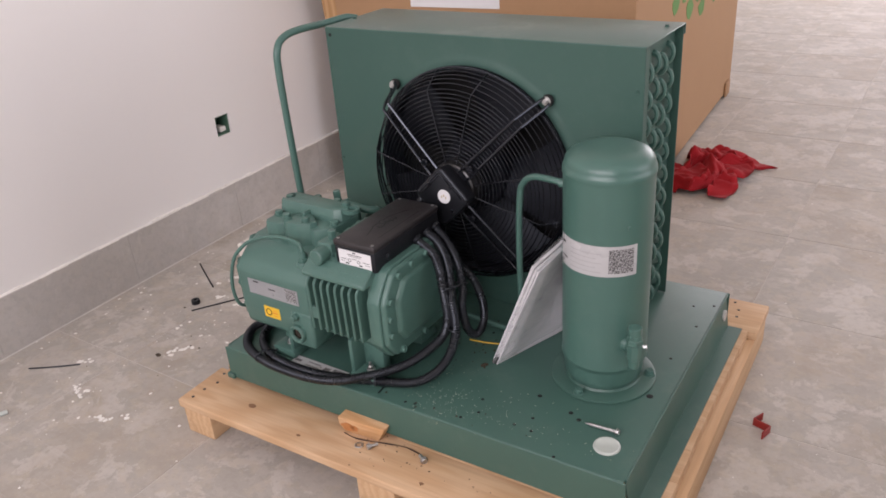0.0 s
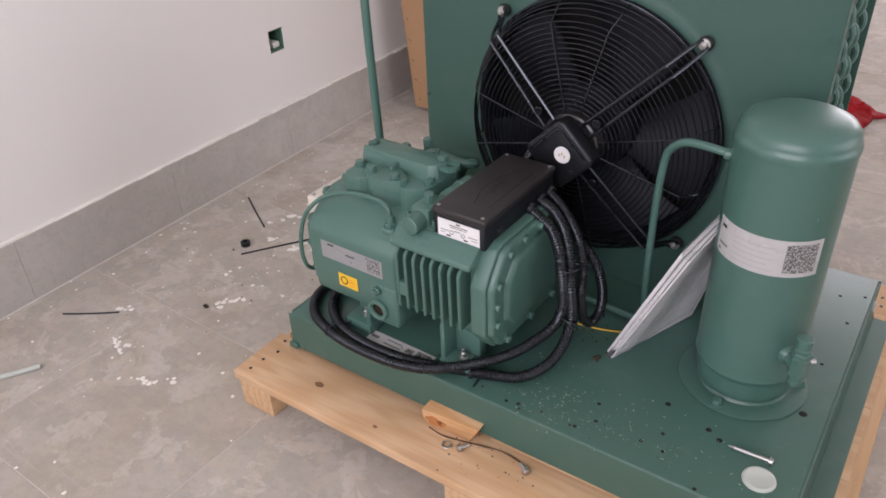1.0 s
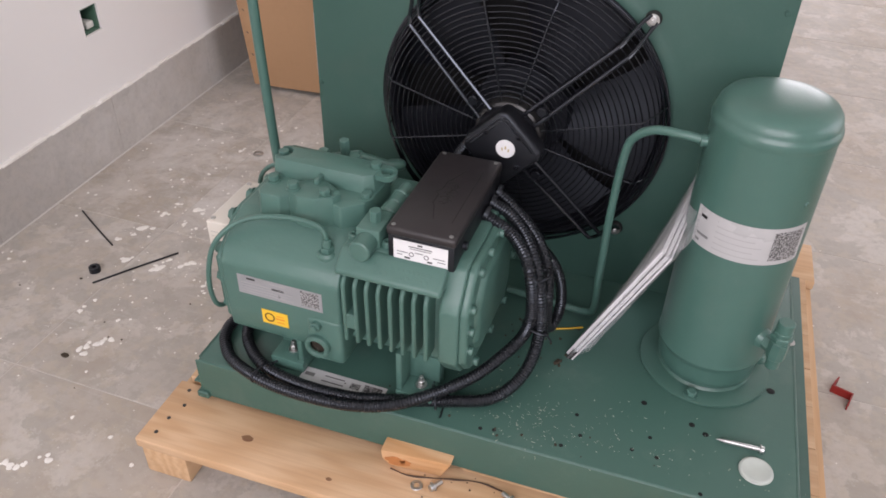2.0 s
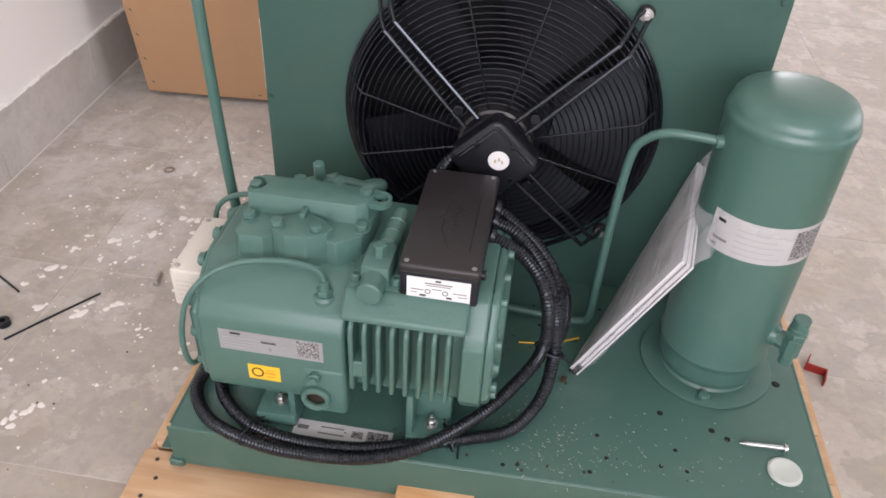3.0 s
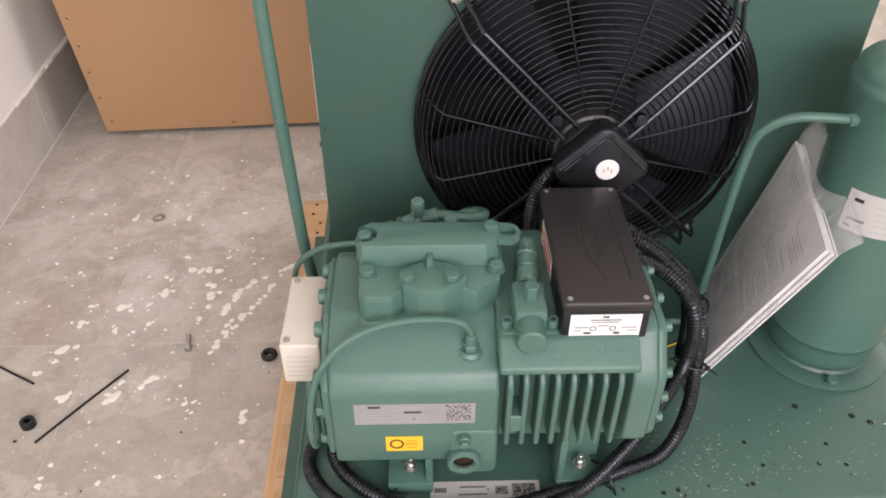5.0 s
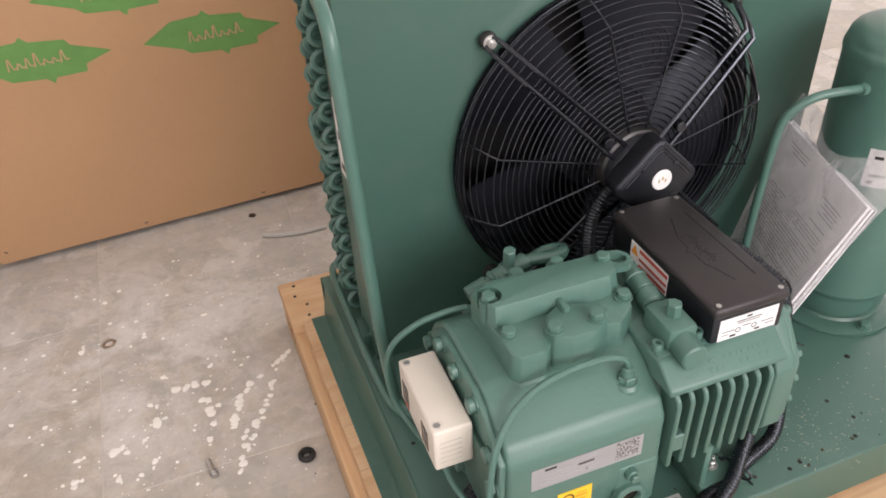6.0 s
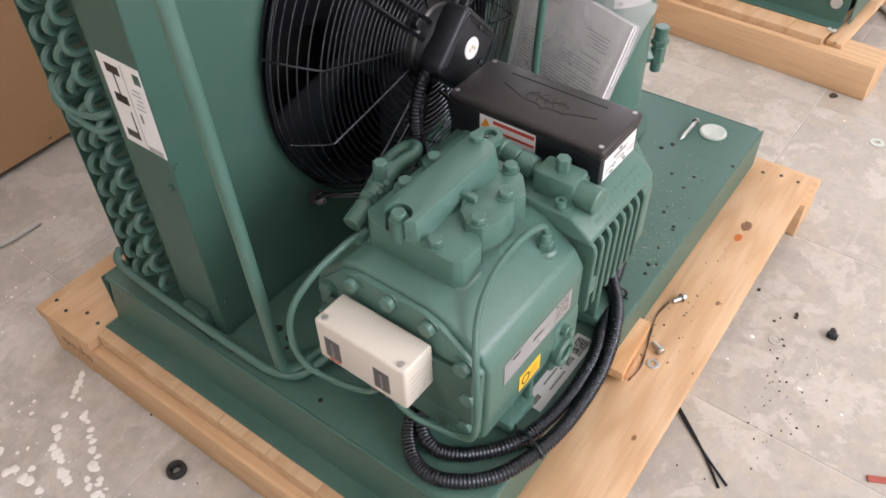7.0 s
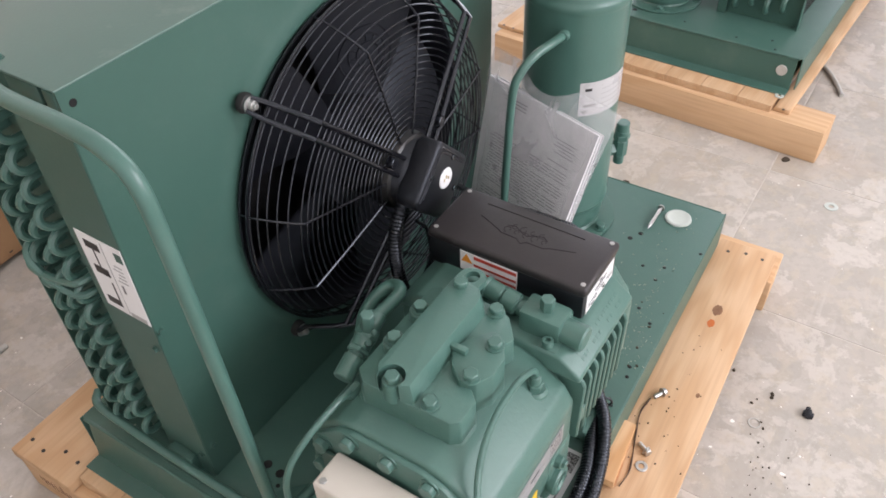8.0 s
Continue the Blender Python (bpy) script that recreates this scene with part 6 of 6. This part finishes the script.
                u = -0.035 - 0.10 * max(0.0, v - 0.55) ** 1.5 + f * (1.08 + 0.10 * max(0.0, v - 0.55) ** 1.5)
                edge = min(1.0, min(i, nu - i) / 2, k / 2)
                past = max(0.0, v - 1.0) / 0.13
                w = (0.0022 if side > 0 else -0.0185 - 0.007 * (1 - f) ** 2) * edge - 0.007 * (1 - edge) + side * 0.0012 * noise.noise(Vector((u * 6, v * 8, side)))
                w = w * (1 - past) + past * (-0.007 + side * 0.003 + 0.010 * noise.noise(Vector((u * 4, 2, side)))) - 0.01 * past * past
                row.append(bm.verts.new(place(u, v, w)))
            vs.append(row)
        for i in range(nu):
            for k in range(nv):
                bm.faces.new((vs[i][k], vs[i + 1][k], vs[i + 1][k + 1], vs[i][k + 1]))
    bag = part("plastic_bag", bm, FILM, t, "clear plastic bag", sharp=80)
    bag.visible_shadow = False
    part("black_edge", slab(-0.014, 0.006, 0.0, 0.085, -0.005, -0.013, 1, 4), BLACK_INK, t)


documents()


# ---- small things on the plate and the pallet ----
def lag_screw(tip, head, label, base_z):
    tip, head = Vector(tip), Vector(head)
    t = thing("screw", (tip + head) / 2 - Vector((0, 0, 0.003)), label, "screw", "loose screws")
    way = (head - tip).normalized()
    bm = bmesh.new()
    pts = [tip + (head - tip) * k / 30 for k in range(31)]
    tube(bm, pts, lambda i: 0.0004 + min(i / 5, 1) * (0.0029 if i % 2 or i > 20 else 0.0023), 10)
    part("shank", bm, STEEL, t)
    piece("head", hex_bolt("head", 0.0056, 0.0055, 1.25, STEEL), t, facing(head, way))


lag_screw((0.350, 0.108, 0.1925), (0.411, 0.107, 0.1965), "zinc-plated hexagon wood screw lying on the plate", TOP)

bm = bmesh.new()
lathe(bm, [(0, 0.0010), (0.012, 0.0012), (0.016, 0.0030), (0.0205, 0.0042), (0.0235, 0.0030), (0.0242, 0.0004), (0.0236, 0.0), (0, 0.0)], Matrix.Translation((0.408, 0.071, TOP + 0.0004)), 40)
solo("plastic_disc", bm, WHITE_PLASTIC, "round white plastic cap lying on the plate", "cap")


def loose_bolt(place, turn, label, long=0.018):
    t = thing("bolt", place, label, "bolt", "loose bolts", turn)
    bm = bmesh.new()
    rod(bm, (0, 0, 0.0055), (long, 0, 0.0045), 0.0038, None, 12, 0.0006)
    part("shank", bm, STEEL, t, "", True)
    piece("head", hex_bolt("head", 0.0066, 0.007, 1.15, STEEL), t, facing((0.002, 0, 0.0062), (-1, 0, 0)), "", True)


loose_bolt((0.084, -0.038, 0.0985), 150, "small zinc bolt lying on the pine board")
loose_bolt((-0.034, -0.057, 0.0985), 60, "small zinc bolt lying on the pine board")
loose_bolt((-0.733, 0.458, 0), 100, "zinc bolt lying on the floor tiles", 0.036)


def washer(name, place, r, hole, h, material, label, category):
    bm = bmesh.new()
    lathe(bm, [(hole, 0), (r - 0.0006, 0), (r, 0.0006), (r, h - 0.0006), (r - 0.0006, h), (hole, h)], Matrix.Translation(place), 28, True)
    return solo(name, bm, material, label, category)


washer("washer", (-0.059, -0.059, 0.0987), 0.0095, 0.0048, 0.0016, STEEL, "small zinc washer on the pine board", "washer")
washer("washer", (1.068, 0.045, 0.1047), 0.0105, 0.0050, 0.003, WHITE_PLASTIC, "small white washer at the corner of the green plate", "washer")
washer("washer", (0.844, -0.157, 0.0002), 0.015, 0.0065, 0.0018, WHITE_PLASTIC, "white washer on the floor tiles", "washer")
washer("washer", (-0.895, 0.876, 0.0002), 0.0145, 0.0075, 0.002, STEEL, "zinc washer on the dusty floor tiles", "washer")
washer("nut", (-0.963, 0.288, 0.0002), 0.0125, 0.0058, 0.013, BLACK_PLASTIC, "black nut on the floor tiles", "nut")
washer("washer", (0.185, -0.180, 0.0002), 0.011, 0.0085, 0.001, CABLE_GREY, "thin pale ring on the floor tiles", "washer")

bm = bmesh.new()
lathe(bm, [(0.0055, 0.003), (0.008, 0.0010), (0.0130, 0.0006), (0.0150, 0.003), (0.0146, 0.009), (0.0120, 0.0125), (0.0085, 0.012), (0.0065, 0.006)], Matrix.Translation((-0.579, 0.438, 0)), 28, True)
solo("grommet", bm, BLACK_RUBBER, "black rubber grommet on the floor tiles", "grommet")

bm = bmesh.new()
rod(bm, (0.2395, -0.255, 0.006), (0.254, -0.251, 0.0075), 0.0075, 0.0062, 8, 0.0015)
rod(bm, (0.252, -0.252, 0.0072), (0.259, -0.250, 0.0068), 0.0045, None, 8, 0.001)
box(bm, 0.241, 0.250, -0.262, -0.244, 0.0002, 0.010, 0.002)
solo("plastic_clip", bm, BLACK_PLASTIC, "small black plastic clip on the floor tiles", "clip")


def stick(name, p, q, r, material, label, category, group="", bow=0.0, lift=0.0):
    p, q = Vector((*p, r + lift)), Vector((*q, r + lift))
    side = (q - p).cross(Vector((0, 0, 1))).normalized()
    bm = bmesh.new()
    tube(bm, [p + (q - p) * k / 12 + side * bow * math.sin(math.pi * k / 12) for k in range(13)], r, 8)
    solo(name, bm, material, label, category, group)


TIE = "cut black cable tie lying on the floor tiles"
stick("cable_tie", (-1.105, -0.158), (-0.996, -0.080), 0.0021, BLACK_PLASTIC, TIE, "cable tie", "cut cable ties", 0.002)
stick("cable_tie", (-1.150, 0.470), (-0.990, 0.380), 0.0021, BLACK_PLASTIC, TIE, "cable tie", "cut cable ties", 0.001)
stick("cable_tie", (-0.939, 0.250), (-0.830, 0.409), 0.0021, BLACK_PLASTIC, TIE, "cable tie", "cut cable ties", -0.001)
stick("cable_tie", (-0.030, -0.098), (-0.118, -0.222), 0.0019, BLACK_PLASTIC, TIE, "cable tie", "cut cable ties", 0.003)
stick("cable_tie", (-0.034, -0.108), (-0.128, -0.214), 0.0019, BLACK_PLASTIC, TIE, "cable tie", "cut cable ties", -0.003)
stick("cable_offcut", (-1.040, -0.400), (-0.972, -0.294), 0.0055, WHITE_PLASTIC, "white cable offcut on the floor tiles", "cable", "cable offcuts", 0.004)
stick("cable_offcut", (-0.536, 1.125), (-0.387, 1.100), 0.0055, CABLE_GREY, "pale curved cable offcut on the floor tiles", "cable", "cable offcuts", 0.010)
stick("cable_offcut", (1.497, 0.040), (1.322, -0.074), 0.0062, CABLE_GREY, "grey cable offcut on the floor tiles", "cable", "cable offcuts", -0.012)
stick("cable_offcut", (1.090, 1.060), (0.979, 0.901), 0.0062, CABLE_GREY, "pale curved cable offcut on the floor tiles", "cable", "cable offcuts", 0.022)
bm = bmesh.new()
tube(bm, spline([(0.066, -0.024, 0.1000), (0.030, -0.021, 0.1004), (-0.010, -0.030, 0.1004), (-0.050, -0.041, 0.1002), (-0.080, -0.047, 0.1002), (-0.108, -0.044, 0.1002)], 0.006), lambda i: 0.0012 + 0.0004 * math.sin(i * 0.7), 6)
solo("twig", bm, BARK, "thin brown splinter lying on the pine board", "splinter")
stick("wire", (0.019, 0.250), (0.116, 0.280), 0.0016, YELLOW_WIRE, "short yellow wire on the green plate", "wire", "", 0.006, TOP + 0.001)
stick("wire", (-0.048, 0.030), (-0.046, 0.004), 0.0014, BLACK_PLASTIC, "short black tie end on the green plate", "wire", "", 0.0, TOP + 0.001)


def red_bracket():
    """A strip on edge, folded to a Z."""
    bm = bmesh.new()
    fold = [Vector((0.589, 0.512, 0)), Vector((0.577, 0.486, 0)), Vector((0.612, 0.475, 0)), Vector((0.603, 0.447, 0))]
    for p, q in zip(fold, fold[1:]):
        d = q - p
        box(bm, -0.0012, d.length + 0.0012, -0.0014, 0.0014, 0.0, 0.019, 0.0008, 1, Matrix.Translation(p) @ Matrix.Rotation(math.atan2(d.y, d.x), 4, "Z"))
    solo("plastic_clip", bm, RED_PLASTIC, "folded red plastic clip on the floor tiles", "clip")


red_bracket()


def crumb(bm, x, y, z, r, h, rng):
    n = 6 if r < 0.003 else 14
    p, q, turn, long = rng.uniform(0, 6), rng.uniform(0, 6), rng.uniform(0, 3), rng.uniform(1.0, 1.22)
    lo = []
    for k in range(n):
        a = k * math.tau / n
        rr = r * (0.95 + 0.10 * math.sin(2 * a + p) + 0.09 * math.sin(3 * a + q) + rng.uniform(-0.05, 0.05))
        u, v = rr * long * math.cos(a), rr / long * math.sin(a)
        lo.append(bm.verts.new((x + u * math.cos(turn) - v * math.sin(turn), y + u * math.sin(turn) + v * math.cos(turn), z)))
    hi = [bm.verts.new((v.co.x * 0.82 + x * 0.18, v.co.y * 0.82 + y * 0.18, z + h * rng.uniform(0.7, 1.1))) for v in lo]
    bm.faces.new(hi)
    for k in range(n):
        j = (k + 1) % n
        bm.faces.new((lo[k], lo[j], hi[j], hi[k]))


def scatter(name, material, label, category, seed, fields, z0):
    """Loose small stuff: fields of (x, y, spread x, spread y, how many, size low, size high, height)."""
    rng = random.Random(seed)
    bm = bmesh.new()
    for x, y, sx, sy, many, lo, hi, h in fields:
        for _ in range(many):
            px, py = rng.gauss(x, sx), rng.gauss(y, sy)
            if px < WEST + 0.03:
                continue
            crumb(bm, px, py, z0, lo + (hi - lo) * rng.random() ** 2.2, h, rng)
    ob = new(name, finish(bm, name, material))
    return tagged(ob, label, category, kind="stuff")


def splashes():
    """Dried drips of plaster: trails from place to place, and loose spatter."""
    rng = random.Random(31)
    bm = bmesh.new()
    def trail(p, q, many, lo, hi, stray=0.006):
        for k in range(many):
            f = (k + rng.uniform(0.2, 0.8)) / many
            crumb(bm, p[0] + (q[0] - p[0]) * f + rng.gauss(0, stray), p[1] + (q[1] - p[1]) * f + rng.gauss(0, stray), 0.0001, rng.uniform(lo, hi), 0.0007, rng)
    def chain(places, many, lo, hi, stray=0.004):
        for p, q in zip(places, places[1:]):
            trail(p, q, many, lo, hi, stray)
    # two crossing runs of drips beside the pallet, with shorter ones near them
    chain(((-0.560, 0.708), (-0.586, 0.689), (-0.611, 0.611), (-0.641, 0.553), (-0.683, 0.525)), 5, 0.004, 0.0085, 0.003)
    chain(((-0.622, 0.666), (-0.664, 0.630), (-0.675, 0.588), (-0.689, 0.548)), 4, 0.0045, 0.0095, 0.003)
    chain(((-0.715, 0.685), (-0.785, 0.691)), 4, 0.0075, 0.0100, 0.002)
    chain(((-0.729, 0.651), (-0.713, 0.622), (-0.719, 0.581)), 3, 0.005, 0.009, 0.006)
    chain(((-0.650, 0.526), (-0.677, 0.483), (-0.690, 0.445)), 5, 0.004, 0.0085, 0.006)
    for x, y, size in ((-0.817, 0.619, 14), (-0.891, 0.579, 15), (-0.952, 0.583, 8), (-0.958, 0.538, 10), (-0.888, 0.514, 8), (-0.851, 0.508, 7), (-0.827, 0.531, 8), (-0.840, 0.586, 6),
                       (-0.827, 0.668, 8), (-0.735, 0.543, 9), (-0.969, 0.465, 16), (-0.972, 0.435, 8), (-0.996, 0.405, 10), (-0.925, 0.344, 14), (-0.837, 0.380, 9), (-0.839, 0.351, 16),
                       (-0.711, 0.330, 7), (-0.597, 0.246, 6), (-0.903, 0.167, 8), (-0.811, 0.171, 6), (-0.718, 0.178, 6), (-0.949, 0.874, 9)):
        trail((x, y), (x, y), 1, size * 0.00070, size * 0.00082, 0.001)
        trail((x, y), (x, y), 2, size * 0.0003, size * 0.0005, size * 0.0008)
    trail((-0.779, 0.394), (-0.798, 0.367), 3, 0.006, 0.009, 0.002)
    trail((-0.735, 0.340), (-0.700, 0.320), 7, 0.0015, 0.004, 0.012)
    trail((-0.605, 0.310), (-0.600, 0.282), 3, 0.005, 0.007, 0.002)
    trail((-0.826, 0.060), (-0.788, 0.126), 10, 0.004, 0.009, 0.007)
    trail((-1.020, -0.070), (-0.985, -0.045), 6, 0.004, 0.009, 0.010)
    trail((-0.934, -0.138), (-0.866, -0.166), 9, 0.003, 0.008, 0.007)
    chain(((-0.778, -0.204), (-0.735, -0.192), (-0.692, -0.154)), 6, 0.003, 0.007, 0.004)
    for x, y, sx, sy, many, lo, hi in ((-0.85, 0.86, 0.16, 0.14, 110, 0.0012, 0.006), (-0.90, -0.10, 0.18, 0.25, 90, 0.001, 0.005), (-0.55, 1.0, 0.10, 0.10, 30, 0.001, 0.004), (-0.78, 0.50, 0.13, 0.20, 230, 0.0008, 0.0036),
                                       (-1.19, 0.4, 0.03, 0.6, 50, 0.0012, 0.005), (0.20, -0.20, 0.10, 0.08, 14, 0.001, 0.005), (0.75, 0.9, 0.25, 0.5, 50, 0.0008, 0.003), (0.7, -0.1, 0.25, 0.25, 36, 0.0008, 0.003)):
        for _ in range(many):
            px, py = rng.gauss(x, sx), rng.gauss(y, sy)
            if px > WEST + 0.03:
                crumb(bm, px, py, 0.0001, lo + (hi - lo) * rng.random() ** 2.2, 0.0007, rng)
    tagged(new("plaster_splashes", finish(bm, "plaster_splashes", PLASTER)), "white plaster drips and crumbs on the floor tiles", "plaster", kind="stuff")


splashes()
scatter("dark_crumbs", SOIL, "dark crumbs on the floor tiles", "crumbs", 32, [
    (0.11, -0.22, 0.06, 0.04, 26, 0.0007, 0.0026, 0.0015), (0.00, -0.24, 0.08, 0.05, 22, 0.0007, 0.0022, 0.0013), (0.24, -0.16, 0.02, 0.02, 4, 0.002, 0.004, 0.003), (-0.80, 0.1, 0.2, 0.2, 12, 0.0012, 0.003, 0.002),
    (0.69, 0.267, 0.002, 0.002, 2, 0.008, 0.011, 0.008), (0.97, -0.024, 0.002, 0.002, 1, 0.010, 0.012, 0.004), (-0.544, 1.232, 0.004, 0.002, 2, 0.008, 0.012, 0.003), (-0.837, 0.050, 0.003, 0.003, 1, 0.007, 0.008, 0.004)], 0.0001)
bm = bmesh.new()
box(bm, -0.021, 0.021, -0.0055, 0.0055, 0.0, 0.0035, 0.0012, 1, Matrix.Translation((0.023, -0.397, 0.0)) @ pose(0, 0, 0, 0, 0, -62))
solo("plastic_strip", bm, plain("dull_red_plastic", (0.36, 0.085, 0.06), 0.7), "dull red plastic strip on the floor tiles", "strip")
scatter("board_crumbs", SOIL, "dark crumbs on the pine board", "crumbs", 33, [(0.02, -0.06, 0.05, 0.025, 22, 0.0007, 0.0022, 0.0014), (0.14, -0.06, 0.06, 0.02, 8, 0.0007, 0.0018, 0.0012)], 0.0986)
def shavings():
    rng = random.Random(34)
    bm = bmesh.new()
    for x, y, sx, sy, many in ((0.10, 0.045, 0.05, 0.024, 70), (0.17, 0.07, 0.08, 0.035, 34), (0.02, 0.10, 0.05, 0.05, 14), (0.30, 0.06, 0.09, 0.035, 14)):
        for _ in range(many):
            px, py, a = rng.gauss(x, sx), rng.gauss(y, sy), rng.uniform(0, 3.14)
            long = 0.0006 + 0.0026 * rng.random() ** 2
            d = Vector((math.cos(a), math.sin(a), 0)) * long
            p = Vector((px, py, TOP + 0.0009))
            tube(bm, [p - d, p + Vector((-d.y, d.x, 0)) * rng.uniform(-0.4, 0.4), p + d], rng.uniform(0.00025, 0.0005), 4)
    tagged(new("plate_shavings", finish(bm, "plate_shavings", SHAVING)), "pale curled shavings on the green plate", "shavings", kind="stuff")


shavings()
scatter("plate_dust", SHAVING, "pale dust and crumbs on the green plate", "dust", 34, [
    (0.10, 0.045, 0.055, 0.028, 40, 0.0004, 0.0012, 0.0005), (0.16, 0.07, 0.09, 0.04, 30, 0.0004, 0.0011, 0.0005), (0.02, 0.10, 0.05, 0.06, 20, 0.0005, 0.0014, 0.0006), (-0.43, 0.60, 0.01, 0.03, 8, 0.001, 0.004, 0.001), (0.30, 0.06, 0.10, 0.04, 30, 0.0005, 0.0016, 0.0005)], TOP + 0.0003)
scatter("plate_crumbs", SOIL, "dark crumbs on the green plate", "crumbs", 35, [(0.06, 0.24, 0.04, 0.05, 26, 0.001, 0.003, 0.0015), (0.0, 0.02, 0.12, 0.01, 12, 0.001, 0.003, 0.0015), (0.10, 0.186, 0.006, 0.006, 5, 0.002, 0.005, 0.004)], TOP + 0.0003)


# ---- floor tiles ----
def lay_tiles():
    bm = bmesh.new()
    hx, hy = PITCH_X / 2 - 0.0011, PITCH_Y / 2 - 0.0011
    rim = [(-hx, -hy), (hx, -hy), (hx, hy), (-hx, hy)]
    lo = [bm.verts.new((x, y, -0.006)) for x, y in rim]
    mid = [bm.verts.new((x, y, -0.0005)) for x, y in rim]
    hi = [bm.verts.new((x - math.copysign(0.0008, x), y - math.copysign(0.0008, y), 0.0)) for x, y in rim]
    bm.faces.new(hi)
    for p, q in ((lo, mid), (mid, hi)):
        for k in range(4):
            j = (k + 1) % 4
            bm.faces.new((p[k], p[j], q[j], q[k]))
    mesh = finish(bm, "floor_tile", TILE, 20)
    i = math.floor((WEST - 0.3 - JOINT_X) / PITCH_X)
    while JOINT_X + i * PITCH_X < EAST:
        j = math.floor((SOUTH - JOINT_Y) / PITCH_Y)
        while JOINT_Y + j * PITCH_Y < NORTH:
            turn = 0 if (i * 7 + j * 3) % 2 else 180
            piece("floor_tile", mesh, floor_slab, Matrix.Translation((JOINT_X + (i + 0.5) * PITCH_X, JOINT_Y + (j + 0.5) * PITCH_Y, 0)) @ pose(0, 0, 0, 0, 0, turn))
            j += 1
        i += 1


lay_tiles()
